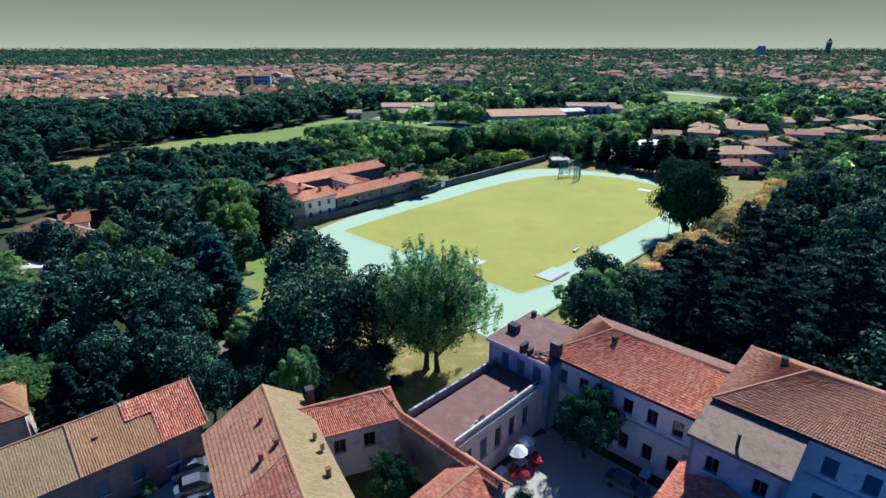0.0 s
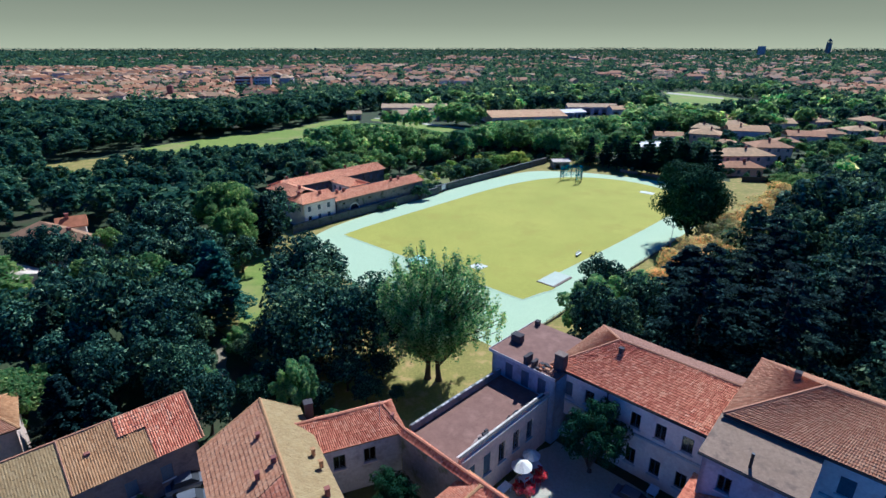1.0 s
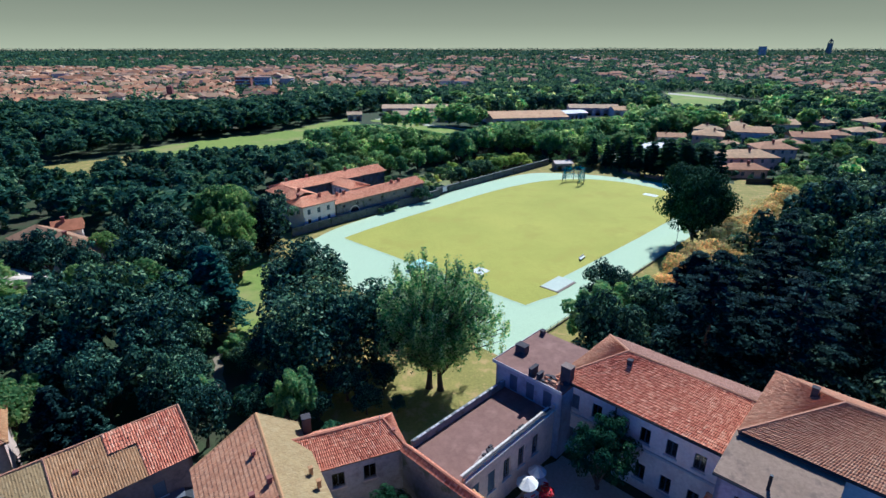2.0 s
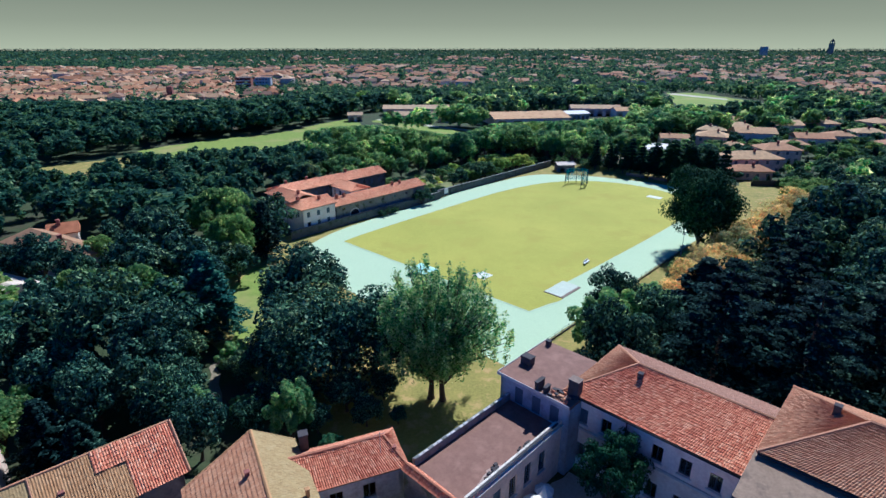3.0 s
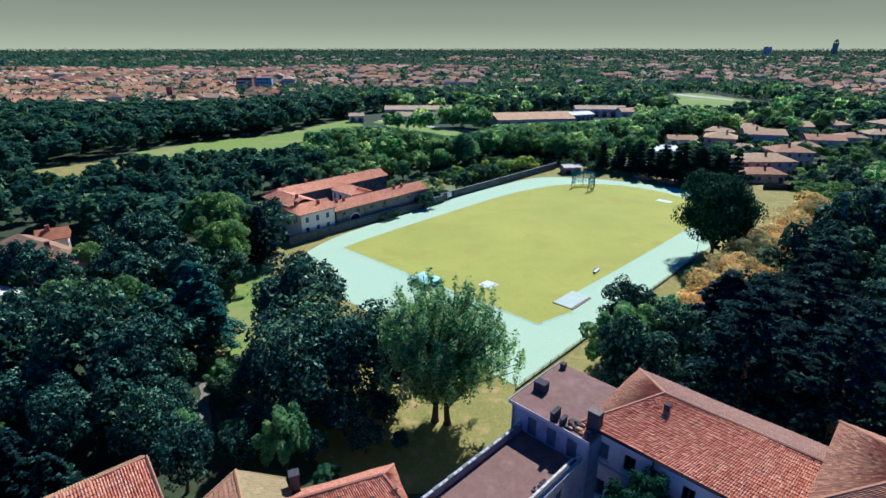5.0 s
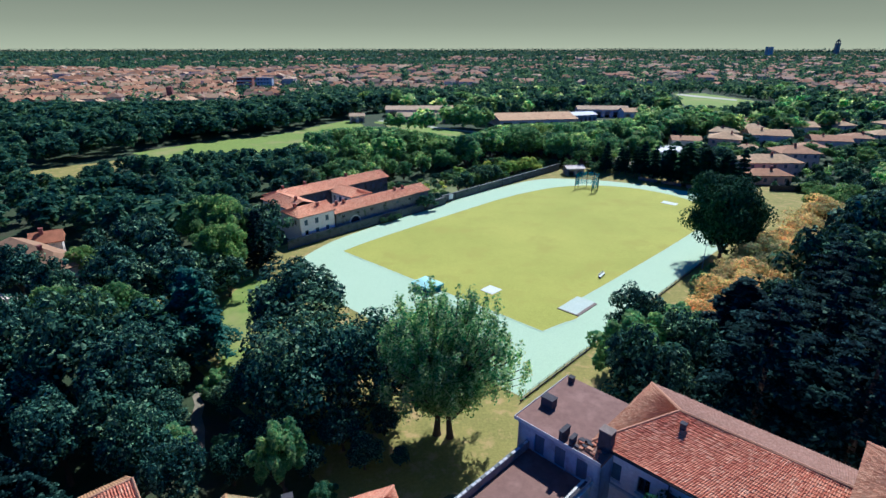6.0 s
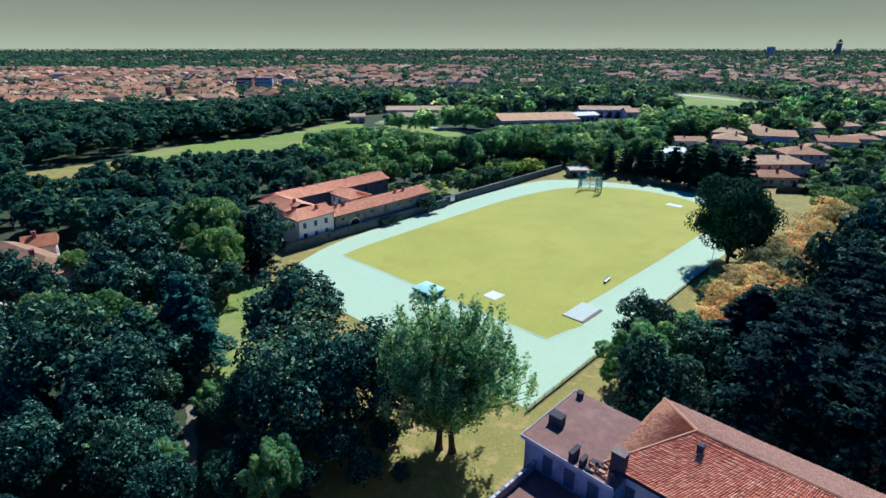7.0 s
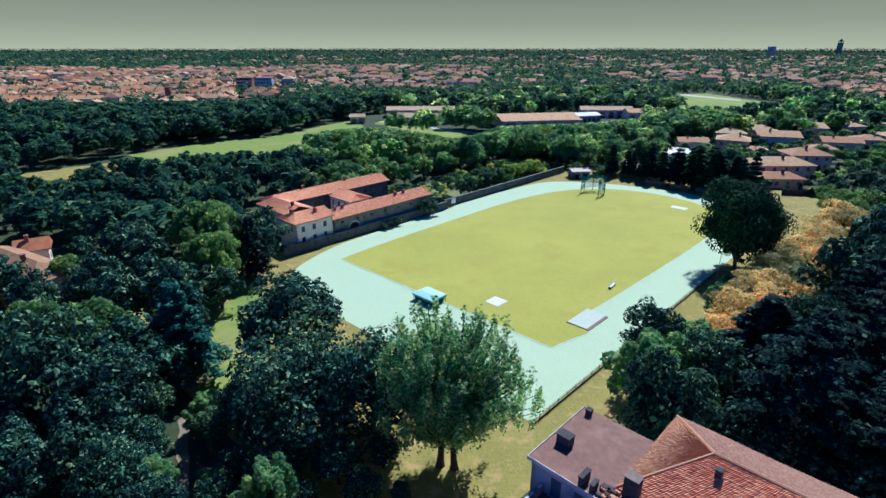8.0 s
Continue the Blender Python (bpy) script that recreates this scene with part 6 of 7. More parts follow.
# park trees placed one by one: kind, variant, x, y, height, width
for kd, i, x, y, h, w in [
        ("oak", 0, -23.5, 84.0, 16.8, 1.14), ("dome", 0, -19.0, 70.5, 15.8, 1.06), ("dome", 0, -11.0, 72.6, 15.4, 0.98), ("oak", 1, -25.0, 69.5, 9.5, 0.9), ("oak", 2, -13.5, 64.0, 6.0, 1.05), ("oak", 1, -20.0, 63.0, 6.5, 1.0), ("oak", 2, -8.8, 66.5, 4.6, 0.95), ("oak", 2, -24.5, 63.5, 5.0, 0.9), ("oak", 2, -16.5, 59.8, 4.2, 1.0), ("oak", 2, -10.5, 61.0, 4.4, 1.1), ("oak", 1, -6.5, 61.5, 2.6, 1.2),
        ("lime", 1, -18.6, 57.6, 9.2, 0.75), ("lime", 1, -14.0, 55.5, 3.2, 1.1), ("oak", 2, -24.5, 58.5, 6.0, 0.8), ("oak", 2, -43.0, 105.5, 9.0, 1.0), ("oak", 1, -47.5, 104.0, 10.0, 0.9),
        ("cedar", 2, -38.3, 82.0, 16.0, 1.2), ("oak", 1, -43.5, 92.5, 12.0, 0.9), ("oak", 2, -38.5, 62.5, 11.5, 0.9), ("lime", 1, -31.6, 73.0, 5.2, 1.1), ("oak", 1, -38.6, 72.0, 8.0, 1.0), ("oak", 2, -37.0, 67.0, 6.0, 1.1), ("oak", 0, -29.2, 69.6, 6.0, 1.0), ("lime", 1, -33.0, 75.8, 3.4, 1.1), ("oak", 2, -34.6, 64.6, 6.5, 0.9), ("oak", 0, -42.0, 76.0, 14.0, 1.05), ("oak", 1, -40.0, 68.0, 14.5, 0.95), ("oak", 2, -47.5, 71.5, 17.0, 0.85),
        ("lime", 0, -47.5, 80.0, 14.5, 0.9), ("oak", 2, -49.5, 63.5, 11.0, 0.95), ("oak", 0, -33.5, 57.5, 11.8, 0.8), ("oak", 2, -29.0, 55.0, 9.0, 0.8),
        ("oak", 1, -42.5, 58.5, 11.5, 0.9), ("oak", 2, -57.0, 75.5, 12.5, 0.95), ("cedar", 1, -55.0, 66.5, 12.5, 1.0), ("cedar", 1, -44.5, 52.5, 10.5, 1.2),
        ("oak", 0, -61.5, 101.0, 13.0, 0.95), ("oak", 1, -54.5, 95.0, 12.5, 0.9), ("oak", 2, -49.5, 99.5, 13.0, 0.9), ("oak", 0, -68.5, 96.0, 12.0, 0.85), ("lime", 0, -63.0, 87.0, 11.0, 1.0),
        ("lime", 0, -52.0, 121.0, 16.5, 0.95), ("lime", 0, -47.5, 117.5, 15.5, 0.85), ("lime", 0, -46.0, 110.0, 13.5, 0.9), ("oak", 2, -42.5, 122.5, 14.0, 0.85), ("cedar", 1, -41.0, 118.0, 14.0, 1.0),
        ("oak", 1, -58.5, 112.0, 13.5, 0.9), ("oak", 2, -66.0, 118.0, 12.5, 0.9), ("lime", 0, -74.0, 112.0, 8.0, 1.0), ("oak", 1, -76.5, 119.5, 9.0, 0.9), ("oak", 0, -79.5, 101.5, 12.5, 0.95), ("oak", 2, -86.0, 104.0, 9.5, 0.9), ("oak", 1, -64.0, 81.0, 12.0, 0.85),
        ("oak", 2, -61.0, 68.0, 11.5, 1.0), ("oak", 0, -60.5, 58.0, 10.5, 1.0), ("lime", 0, -52.0, 55.0, 9.5, 1.1), ("cedar", 1, -39.0, 50.5, 9.0, 1.2), ("lime", 1, -33.0, 62.0, 5.0, 1.2), ("lime", 1, -39.0, 66.0, 6.0, 1.2), ("lime", 1, -26.0, 62.0, 4.0, 1.2),
        # right of the track
        ("lime", 1, 53.0, 112.5, 4.4, 1.1), ("lime", 1, 48.5, 107.0, 4.8, 1.1), ("lime", 1, 45.5, 101.5, 4.2, 1.1), ("lime", 0, 97.0, 148.0, 8.0, 1.1), ("lime", 0, 101.0, 155.0, 9.0, 1.1), ("lime", 0, 106.0, 162.0, 8.5, 1.1), ("oak", 0, 111.0, 154.0, 11.0, 1.0), ("grand", 0, 59.4, 123.2, 20.6, 0.80), ("oak", 1, 27.0, 82.5, 13.2, 0.82), ("lime", 1, 24.0, 75.5, 12.5, 1.0), ("oak", 2, 22.5, 67.5, 14.6, 0.78), ("oak", 1, 30.0, 75.0, 13.0, 0.85), ("lime", 1, 32.5, 82.0, 10.5, 1.0),
        ("autumn", 0, 40.5, 88.5, 9.0, 1.2), ("autumn", 1, 47.0, 92.5, 10.5, 1.2), ("autumn", 0, 53.0, 97.5, 10.5, 1.2), ("autumn", 1, 50.0, 101.0, 9.0, 1.2), ("autumn", 0, 59.5, 106.0, 11.0, 1.25), ("autumn", 1, 66.0, 110.5, 11.0, 1.2), ("autumn", 0, 61.5, 112.5, 9.5, 1.2), ("autumn", 1, 72.0, 118.0, 11.5, 1.25), ("autumn", 0, 79.5, 125.5, 11.0, 1.2), ("autumn", 1, 89.5, 135.5, 12.0, 1.3), ("lime", 0, 62.0, 128.0, 9.0, 1.0),
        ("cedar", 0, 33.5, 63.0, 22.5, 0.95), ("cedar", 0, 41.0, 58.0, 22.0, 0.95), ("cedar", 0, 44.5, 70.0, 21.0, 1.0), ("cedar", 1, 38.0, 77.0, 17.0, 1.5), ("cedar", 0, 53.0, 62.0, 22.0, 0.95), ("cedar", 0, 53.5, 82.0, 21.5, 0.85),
        ("oak", 0, 62.0, 74.0, 20.0, 0.9), ("oak", 1, 47.0, 84.0, 14.5, 0.8), ("oak", 2, 62.5, 94.0, 18.5, 0.8), ("oak", 0, 72.0, 86.0, 21.0, 0.85), ("oak", 1, 74.0, 104.0, 22.0, 0.85), ("oak", 2, 83.0, 97.0, 21.5, 0.9), ("oak", 0, 84.0, 112.0, 20.0, 0.85),
        ("oak", 1, 90.0, 117.0, 15.0, 0.9), ("lime", 0, 95.0, 131.0, 12.5, 1.0), ("lime", 0, 98.0, 143.0, 11.0, 1.0), ("oak", 2, 94.0, 120.0, 18.0, 0.9), ("oak", 0, 97.0, 106.0, 20.0, 0.9), ("oak", 1, 104.0, 130.0, 16.0, 0.9), ("lime", 0, 104.0, 147.0, 12.0, 1.1), ("oak", 2, 112.0, 142.0, 14.0, 0.9), ("oak", 1, 116.0, 158.0, 12.5, 0.9),
        ("cedar", 0, 66.0, 60.0, 21.0, 0.95), ("oak", 0, 78.0, 70.0, 20.0, 0.9), ("oak", 1, 92.0, 84.0, 20.0, 0.9), ("oak", 2, 52.0, 50.0, 15.0, 0.9), ("oak", 0, 66.0, 47.0, 16.0, 0.9), ("oak", 1, 82.0, 56.0, 18.0, 0.9),
        # courtyard
        ("magnolia", 0, 15.0, 44.5, 8.8, 0.76), ("magnolia", 0, -5.0, 38.6, 5.4, 0.95), ("magnolia", 0, 7.4, 36.6, 3.6, 0.6), ("lime", 1, -28.3, 39.0, 2.4, 0.9)]:
    plant(NEAR["far_oak" if kd == "oak" and (y > 90 or (x < -40 and y > 74)) else kd][i], x, y, h, rng, w)

# dark conifers behind the far bend
for k in range(15):
    c = at_field(118.5 + rng.uniform(-2.0, 3.0), 50 - k * 3.3 + rng.uniform(-1.0, 1.0))
    plant(MID["cedar"][0], c.x, c.y, rng.uniform(9.5, 14) if k < 11 else rng.uniform(12, 16), rng, 0.95)
for x, y, h in ((86, 190, 14), (91, 187, 13), (81, 193, 15), (88, 197, 14), (94, 191, 12), (77, 198, 13)):
    plant(MID["cedar"][0], x, y, h, rng, 1.5)


def clear(x, y, r):
    return all((x - a) ** 2 + (y - b) ** 2 > r * r for a, b in trees_at)


def in_poly(x, y, poly):
    inside = False
    for (xa, ya), (xb, yb) in zip(poly, poly[1:] + poly[:1]):
        if (ya > y) != (yb > y) and x < (xb - xa) * (y - ya) / (yb - ya) + xa:
            inside = not inside
    return inside


OPEN_LAND = [[(-164, 212), (-150, 196), (-131, 188), (-122, 212), (-82, 230), (-58, 305), (-48, 330), (-28, 328), (0, 288), (20, 306), (-8, 340), (-40, 372), (-66, 371), (-77, 354), (-94, 310), (-116, 291), (-136, 271), (-144, 246), (-160, 226)],
             [(-52, 384), (10, 384), (10, 402), (-52, 402)], [(-40, 344), (12, 336), (14, 364), (-38, 366)], [(26, 326), (84, 338), (120, 350), (146, 366), (140, 392), (84, 402), (26, 362)],
             [(66, 220), (114, 224), (124, 274), (68, 264)], [(100, 190), (240, 232), (250, 312), (100, 282)], [(36, 204), (54, 206), (54, 216), (36, 214)], [(-14, 174), (2, 186), (-3, 199), (-18, 184)],
             [(170, 398), (226, 398), (272, 440), (284, 498), (272, 590), (226, 584), (190, 480)],
             [(-46, 130), (-30, 128), (2, 166), (-16, 190), (-58, 158)], [(-112, 98), (-66, 98), (-82, 132), (-112, 134)], [(72, 138), (86, 132), (132, 178), (124, 198), (102, 192)]]

OPEN_LAND.append([tuple(at_field(s, q)) for s, q in ((32, 69), (112, 69), (112, 91), (70, 88), (66, 94), (40, 94))])


def free_land(x, y):
    rel = Vector((x, y)) - FO
    s, q = rel.dot(A_DIR), rel.dot(B_DIR)
    if -20 < s < 114 and -12 < q < 69.5:
        return False
    return not any(in_poly(x, y, p) for p in OPEN_LAND)


# edges of open ground that the woods before them leave in sight: x over y, and y
EDGE = [(-0.95, 420), (-0.83, 400), (-0.79, 216), (-0.74, 197), (-0.69, 212), (-0.63, 240), (-0.57, 243), (-0.53, 236), (-0.486, 256), (-0.413, 251), (-0.37, 260), (-0.33, 252), (-0.288, 270), (-0.26, 306), (-0.21, 322), (-0.15, 330), (-0.10, 326), (0.0, 294), (0.05, 305), (0.09, 338), (0.20, 348), (0.25, 352), (0.33, 372), (0.38, 225), (0.42, 250), (0.58, 200), (0.75, 220), (0.95, 250)]
BACK = [(-0.95, 470), (-0.55, 480), (-0.40, 500), (-0.28, 540), (-0.17, 600), (0.38, 720), (0.41, 452), (0.52, 452), (0.55, 760), (0.95, 900)]
HIGH = 45.0


def along(table, k):
    return float(np.interp(k, [a for a, _ in table], [b for _, b in table]))


def tallest(x, y):
    """The height below which a tree leaves the open ground behind it in sight."""
    k = x / max(y - 9, 1)
    e = along(EDGE, k)
    if y > e - 4:
        e = along(BACK, k)
    return HIGH * (1 - (y - 9) / (e - 9)) + 1.0


wood_v = {}
singles = [0]


def join_tree(ob, x, y, h, w):
    """Adds a tree's crown to the joined woodland; the farther off, the fewer and larger its leaves."""
    trees_at.append((x, y))
    me = crown_of[ob.name]
    co = np.empty(len(me.vertices) * 3)
    me.vertices.foreach_get("co", co)
    co = co.reshape(-1, 3, 3)
    keep = 3 if y < 240 else (6 if y < 300 else (10 if y < 380 else 13))
    co = co[::keep]
    mid = co.mean(1, keepdims=True)
    co = (mid + (co - mid) * math.sqrt(keep) * 0.95).reshape(-1, 3)
    co = co * (h / heights[ob.name]) * [w, w, 1]
    a = rng.uniform(0, 6.28)
    wood_v.setdefault(me.materials[0], []).append(co @ np.array([[math.cos(a), math.sin(a), 0], [-math.sin(a), math.cos(a), 0], [0, 0, 1]]) + [x, y, 0])


def wood(x0, x1, y0, y1, gap, kinds, h0, h1, tries, inside=None, bank=MID):
    for _ in range(tries):
        x, y = rng.uniform(x0, x1), rng.uniform(y0, y1)
        if (inside and not inside(x, y)) or not free_land(x, y) or not clear(x, y, gap * rng.uniform(0.8, 1.2)):
            continue
        kd = rng.choice(kinds)
        h = min(rng.uniform(h0, h1), tallest(x, y))
        if h < 2.2:
            continue
        ob, w = rng.choice(bank[kd if h > 4.5 else "shrub"]), rng.uniform(0.90, 1.35)
        if singles[0] < 170 and y < 262:
            plant(ob, x, y, h, rng, w)
            singles[0] += 1
            continue
        join_tree(ob, x, y, h, w)


# shrubs in the yard between the farm wings
for x, y, h, i in ((45.5, 5.0, 3.2, 0), (47.5, 9.0, 3.8, 1), (46.0, 13.0, 3.0, 0), (49.5, 14.5, 4.0, 0), (50.5, 19.0, 3.6, 1), (47.0, 21.5, 4.2, 0), (52.5, 10.0, 3.0, 0)):
    plant(MID["shrub"][i], *farm_xy(x, y), h, rng, 1.2)
# bright hedge behind the wall
for k in range(18):
    c = at_field(86 + k * 1.15, 76.0 + rng.uniform(-2.0, 2.0))
    plant(MID["hedge"][0], c.x, c.y, rng.uniform(3.8, 5.4), rng, 0.9)
# low shrubs and fruit trees of the sunlit kitchen garden
for k in range(130):
    s, q = rng.uniform(40, 110), rng.uniform(70, 90)
    c = at_field(s, q)
    if clear(c.x, c.y, 2.4):
        ob = MID["hedge"][0] if k % 4 == 1 else (MID["shrub"][k % 2] if k % 5 else MID["birch"][k % 2])
        plant(ob, c.x, c.y, rng.uniform(1.2, 2.4) if 42 < s < 64 else rng.uniform(2.2, 4.6), rng, 1.15)
# shrubs along the garden wall and the farm wing's end
for s, q, h in ((19.5, 64.1, 1.9), (22.0, 64.0, 2.3), (24.3, 64.2, 2.0), (36.0, 65.0, 5.0), (40.0, 67.6, 4.0), (44.5, 68.4, 3.4), (47.0, 68.6, 3.0), (49.0, 68.8, 2.6)):
    c = at_field(s, q)
    plant(MID["shrub"][1], c.x, c.y, h, rng, 0.9)
for s, q, h, kd, i in ((58, 72, 5.5, "oak", 1), (61.5, 71.5, 6.0, "oak", 0), (66, 72.5, 5.0, "lime", 0), (70, 72, 6.2, "oak", 1), (74, 73, 6.8, "oak", 0), (78, 72.5, 6.0, "oak", 1), (82, 76, 5.0, "lime", 1)):
    c = at_field(s, q)
    plant(MID[kd][i], c.x, c.y, h, rng, 1.15)

# kitchen gardens behind the wall, then the light woods, the dark woods, the belt behind the meadow
wood(-30, 60, 172, 226, 4.0, ["shrub", "shrub", "shrub", "birch"], 2.2, 4.6, 300, lambda x, y: (Vector((x, y)) - FO).dot(B_DIR) < 88)
wood(-48, 40, 176, 232, 4.6, ["elm", "birch", "lime"], 6, 9, 300, lambda x, y: (Vector((x, y)) - FO).dot(B_DIR) > 95)
wood(-60, 150, 205, 335, 4.3, ["birch", "elm", "lime", "elm"], 9, 14, 2400, lambda x, y: x > -70 and y > 215)
wood(-200, -42, 128, 262, 6.4, ["oak"], 8.5, 13.5, 1300, lambda x, y: -0.95 * y - 10 < x)
wood(-130, -58, 60, 135, 7.0, ["oak", "oak", "lime"], 7, 11, 160)
wood(-360, -40, 214, 425, 6.2, ["oak"], 10, 15, 3100, lambda x, y: -0.92 * y - 10 < x < -0.17 * y)
wood(100, 420, 120, 440, 8.0, ["oak", "lime", "oak"], 8, 13, 1300, lambda x, y: x < 0.95 * y + 10)
villa_spots = [tuple((o.matrix_basis @ Vector((8, 4, 0))).xy) for o in bpy.data.objects if o.name.split('.')[0] == 'villa']
for _ in range(1500):
    x, y = rng.uniform(102, 250), rng.uniform(182, 316)
    if clear(x, y, 3.4) and all(math.dist((x, y), p) > 8.0 for p in villa_spots):
        join_tree(rng.choice(MID[rng.choice(("shrub", "oak", "oak", "lime", "cedar"))]), x, y, rng.uniform(2.5, 4.5 if y < 225 else 7.0), 1.25)
wood(-120, 330, 330, 600, 9.0, ["oak", "lime", "oak"], 9, 14, 1500, lambda x, y: y > 395 or x > 10)

for mat, lot in wood_v.items():
    v = np.concatenate(lot)
    solid("woodland", mesh_from("woodland", v.tolist(), quads(len(v)), mat), None, label="dense woodland of many green trees", category="woods", kind="stuff")

# kinds of which no single tree stands alone
for ob in [o for bank in (NEAR, MID) for kinds in bank.values() for o in kinds]:
    if ob.name not in taken:
        for child in list(ob.children):
            bpy.data.objects.remove(child)
        bpy.data.objects.remove(ob)

# far woods, past counting: joined leaf clumps
frng = np.random.RandomState(77)
home_cells = {}
for hx, hy in homes:
    home_cells.setdefault((int(hx // 40), int(hy // 40)), []).append((hx, hy))


def near_home(x, y, r):
    cx, cy = int(x // 40), int(y // 40)
    return any((hx + 5 - x) ** 2 + (hy + 4 - y) ** 2 < r * r for i in (-1, 0, 1) for j in (-1, 0, 1) for hx, hy in home_cells.get((cx + i, cy + j), ()))


def far_wood(name, y0, y1, gap, hgt, blades, size, label, mat, skip):
    cs, rs = [], []
    y = y0
    while y < y1:
        x = -0.95 * y - 40
        while x < 0.98 * y + 40:
            px, py = x + frng.uniform(-gap, gap) * 0.5, y + frng.uniform(-gap, gap) * 0.5
            b = built_up(px, py)
            if free_land(px, py) and frng.uniform() > skip + b * 0.46 and not near_home(px, py, gap * 0.50):
                h = hgt * frng.uniform(0.55, 1.2) * (0.9 if b > 0.5 else 1.0)
                cs.append((px, py, h * 0.55))
                rs.append((gap * frng.uniform(0.42, 0.72), gap * frng.uniform(0.42, 0.72), h * 0.5))
            x += gap
        y += gap
    v = leaf_cloud(frng, cs, rs, blades, size, 0.5, 0.6)
    return solid(name, mesh_from(name, v.tolist(), quads(len(v)), mat), None, label=label, category="woods", kind="stuff")


far_wood("far_woods", 405, 760, 9.5, 11, 24, 2.0, "green trees among the town's houses", M_LEAF_MIDOAK, 0.12)
far_wood("far_woods", 760, 1500, 15, 12, 20, 3.4, "green woods and gardens of the plain", M_LEAF_MIDOAK, 0.12)
# These leaves and the last rise carry haze in their colour.
far_wood("far_woods", 1500, 4700, 42, 14, 18, 7.5, "far green woods reaching the horizon", M_LEAF_FAR_HAZED, 0.22)

# the last wooded rise and the hazy sky over it
arc = [math.pi * (0.1 + 0.8 * k / 80) for k in range(81)]
cs = [(4780 * math.cos(a), 4780 * math.sin(a), 16 + 6 * noise.noise((a * 9, 0, 2))) for a in [math.pi * (0.12 + 0.76 * k / 420) for k in range(421)]]
v = leaf_cloud(frng, cs, [(26, 26, 17)] * len(cs), 40, 5.0, 0.5, 0.3)
solid("far_rise", mesh_from("far_rise", v.tolist(), quads(len(v)), M_LEAF_FAR_HAZED), None, label="last line of woods on the horizon", category="woods", kind="stuff")
M_SKY, n_, l_, b_ = material("hazy_sky")
emit = n_.new("ShaderNodeEmission")
sep = n_.new("ShaderNodeSeparateXYZ")
l_.new(coords(n_, l_, 1.0 / 620.0), sep.inputs[0])
r_ = ramp(n_, [(0.0, (0.44, 0.270, 0.071)), (0.35, (0.30, 0.186, 0.050)), (1.0, (0.16, 0.101, 0.030))])
l_.new(sep.outputs[2], r_.inputs[0])
l_.new(r_.outputs[0], emit.inputs[0])
l_.new(emit.outputs[0], n_["Material Output"].inputs[0])
bv = [(4900 * math.cos(a), 4900 * math.sin(a), z) for a in arc for z in (-20, 640)]
solid("backdrop", mesh_from("backdrop", bv, [(2 * k, 2 * k + 2, 2 * k + 3, 2 * k + 1) for k in range(80)], M_SKY), None, label="hazy grey-green sky low over the horizon", category="sky", kind="structure")


# ---- courtyard things ----
def parasol(x, y, r, label):
    ob = thing("parasol", x, y, rng.uniform(0, 40), TERRACE, label=label, category="parasol", group="parasols in the courtyard")
    part("base", Shape().box(-0.3, -0.3, 0.05, 0.3, 0.3, 0.13, 0.02), M_CONCRETE, ob)
    part("pole", Shape().tube([(0, 0, 0.13), (0, 0, 2.75)], 0.03, 8), M_WOOD, ob)
    sh = Shape()
    for k in range(8):
        a0, a1 = 2 * math.pi * k / 8, 2 * math.pi * (k + 1) / 8
        am = (a0 + a1) / 2
        e = [(r * math.cos(a) * w, r * math.sin(a) * w, z) for a, w, z in ((a0, 1, 2.15), (am, 0.95, 2.12), (a1, 1, 2.15))]
        sh.poly((0, 0, 2.78), *e)
    part("canopy", sh, M_CANVAS, ob)
    for k in range(8):
        a = 2 * math.pi * k / 8
        part("rib", Shape().tube([(0, 0, 2.72), (r * 0.97 * math.cos(a), r * 0.97 * math.sin(a), 2.11)], 0.015, 4), M_WOOD, ob)
    return ob


parasol(8.9, 44.6, 0.95, "cream canvas parasol open in the courtyard")
parasol(7.7, 43.1, 1.1, "cream canvas parasol beside red chairs")
M_RED = surface("red_plastic", (0.42, 0.02, 0.03), (0.55, 0.04, 0.06), 0.8, 5.0, 0.5, 0.0)


def chair(x, y, deg):
    ob = thing("garden_chair", x, y, deg, TERRACE + 0.05, label="red garden chair in the paved courtyard", category="chair", group="red chairs in the courtyard")
    part("seat", Shape().box(-0.24, -0.24, 0.42, 0.24, 0.24, 0.47, 0.01), M_RED, ob)
    part("backrest", Shape().box(-0.24, 0.20, 0.48, 0.24, 0.25, 0.92, 0.01), M_RED, ob)
    for a in (-0.22, 0.17):
        for b in (-0.22, 0.17):
            part("leg", Shape().box(a, b, 0, a + 0.05, b + 0.05, 0.415), M_RED, ob)
    return ob


def garden_table(x, y, deg):
    ob = thing("garden_table", x, y, deg, TERRACE + 0.05, label="white garden table in the paved courtyard", category="table", group="garden tables")
    part("tabletop", Shape().box(-0.7, -0.45, 0.70, 0.7, 0.45, 0.75, 0.01), M_WHITE, ob)
    for a in (-0.62, 0.55):
        for b in (-0.38, 0.31):
            part("leg", Shape().box(a, b, 0, a + 0.07, b + 0.07, 0.695), M_WHITE, ob)
    return ob


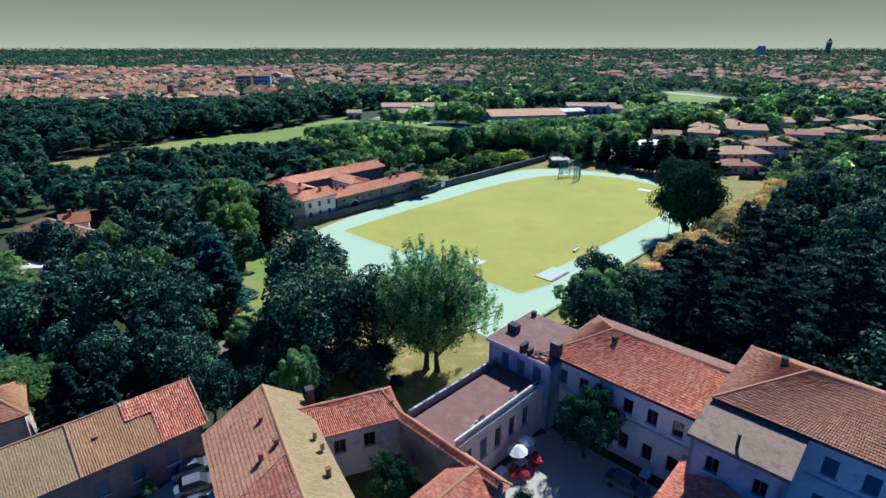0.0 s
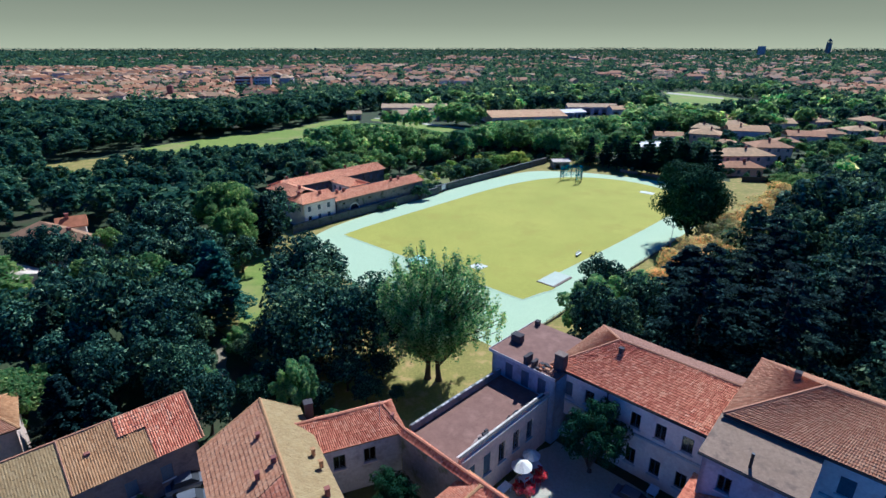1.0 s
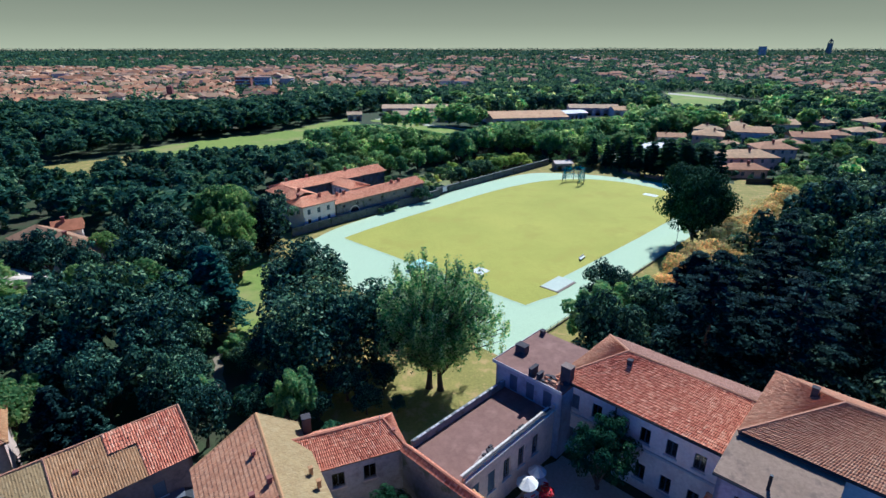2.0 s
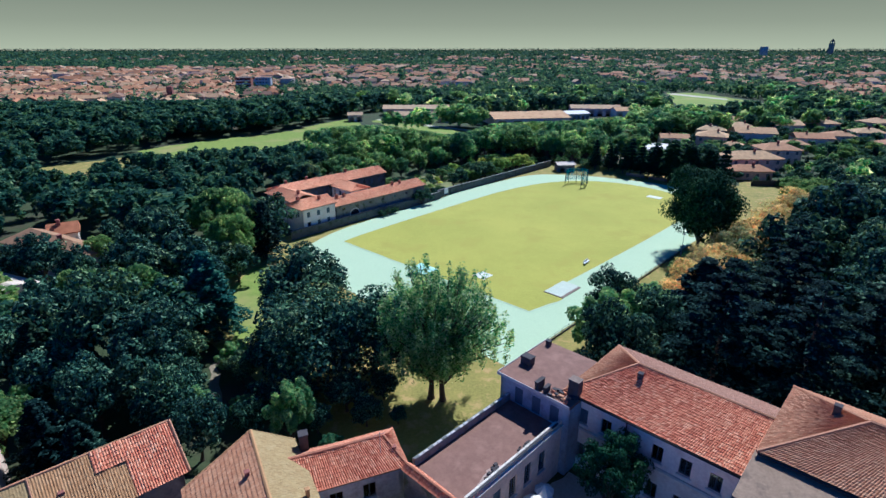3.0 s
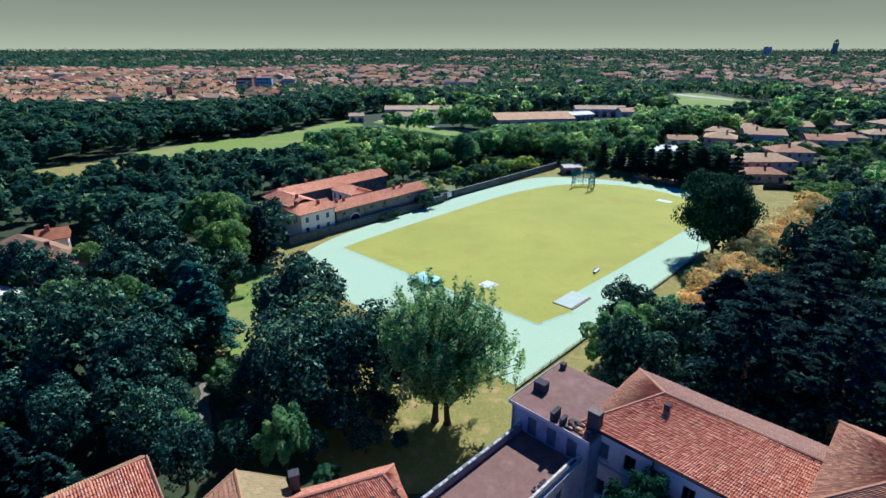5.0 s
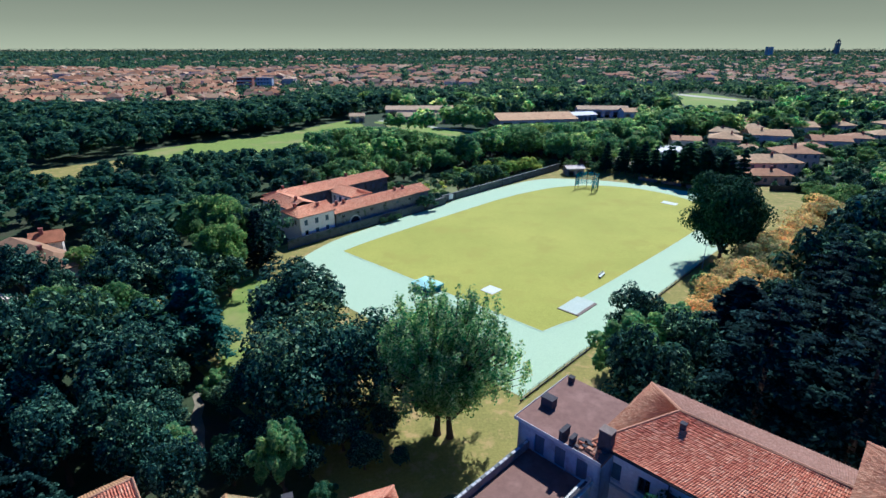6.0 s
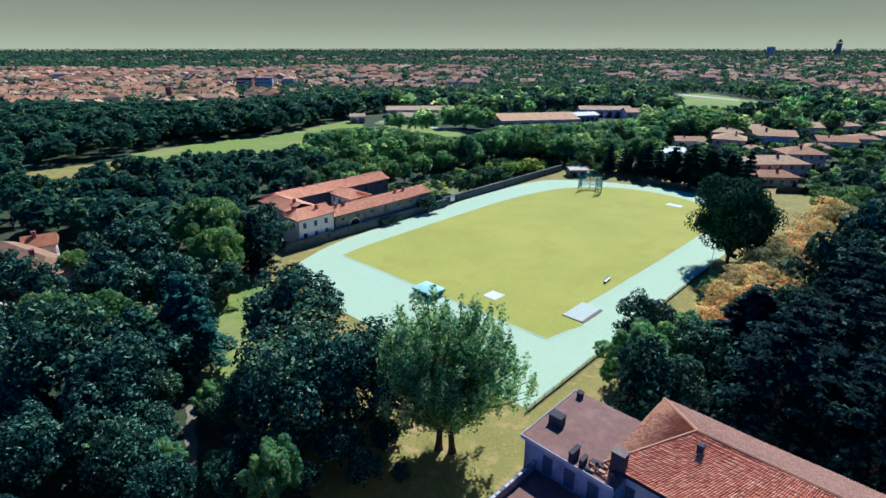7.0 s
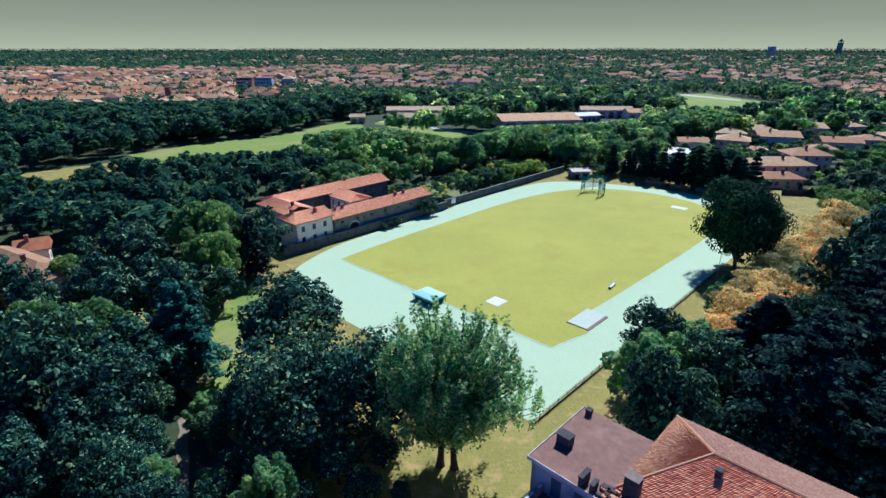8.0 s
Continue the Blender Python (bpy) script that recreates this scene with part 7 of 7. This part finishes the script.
seat0 = chair(8.4, 42.6, 30)
for x, y, a in ((9.1, 43.4, 200), (9.6, 43.9, 120), (7.6, 41.9, 10), (8.8, 42.2, 250), (8.0, 41.7, 80), (9.9, 44.6, 160), (7.0, 42.3, 300), (9.4, 42.8, 30), (8.7, 43.9, 110)):
    copy_thing(seat0, pose(x, y, TERRACE + 0.05, 0, 0, a))
table0 = garden_table(8.2, 43.1, 40)
for x, y, a in ((9.3, 44.7, 20), (20.4, 41.4, 50), (5.9, 41.8, 46)):
    copy_thing(table0, pose(x, y, TERRACE + 0.05, 0, 0, a))
for k, (x, y) in enumerate(((7.3, 41.6), (8.2, 41.3), (9.9, 43.4))):
    pot = thing("flower_planter", x, y, 0, TERRACE + 0.05, label="planter full of red flowers in the courtyard", category="planter", group="flower planters")
    part("pot", Shape().rings([[(r * math.cos(a), r * math.sin(a), z) for a in [2 * math.pi * j / 12 for j in range(12)]] for r, z in ((0.28, 0), (0.42, 0.5))]), M_BRICK, pot)
    v = leaf_cloud(np.random.RandomState(k), [(0, 0, 0.75)], [(0.6, 0.6, 0.35)], 160, 0.12)
    part("flower_clump", mesh_from("flower_clump", v.tolist(), quads(len(v)), M_FLOWER), M_FLOWER, pot, "red flowers")


# ---- cars ----
def car(x, y, deg, label):
    ob = thing("car", x, y, deg, TERRACE + 0.05, label=label, category="car", group="parked cars")
    body = Shape().rings([[(-2.1, -0.85, 0.28), (2.1, -0.85, 0.28), (2.1, 0.85, 0.28), (-2.1, 0.85, 0.28)], [(-2.15, -0.88, 0.6), (2.15, -0.88, 0.6), (2.15, 0.88, 0.6), (-2.15, 0.88, 0.6)], [(-2.05, -0.82, 0.88), (2.0, -0.80, 0.80), (2.0, 0.80, 0.80), (-2.05, 0.82, 0.88)]])
    part("body", body, M_CARPAINT, ob)
    part("cabin_glass", Shape().rings([[(-1.6, -0.76, 0.885), (1.0, -0.76, 0.885), (1.0, 0.76, 0.885), (-1.6, 0.76, 0.885)], [(-1.25, -0.62, 1.36), (0.35, -0.62, 1.36), (0.35, 0.62, 1.36), (-1.25, 0.62, 1.36)]]), M_DARK_METAL, ob)
    part("roof", Shape().box(-1.25, -0.63, 1.365, 0.35, 0.63, 1.43, 0.02), M_CARPAINT, ob)
    for a in (-1.3, 1.3):
        for b in (-0.8, 0.8):
            w = part("wheel", Shape().rings([[(a + 0.31 * math.cos(t), b + o, 0.31 + 0.31 * math.sin(t)) for t in [2 * math.pi * j / 14 for j in range(14)]] for o in (-0.09, 0.09)]), M_TYRE, ob)
    for b in (-0.6, 0.6):
        part("headlight", Shape().box(2.02, b - 0.16, 0.58, 2.17, b + 0.16, 0.72, 0.02), M_WHITE, ob)
    return ob


car0 = car(-25.6, 42.6, 30, "white car parked in the paved yard")
for x, y, a in ((-24.2, 40.3, 28), (-23.0, 37.6, 32)):
    copy_thing(car0, pose(x, y, TERRACE + 0.05, 0, 0, a))
for k in range(7):
    copy_thing(car0, pose(76 + k * 4.6, 228 + k * 0.5, 0.05, 0, 0, 96 + k))
copy_thing(car0, pose(18.2, 40.2, TERRACE + 0.05, 0, 0, -40))
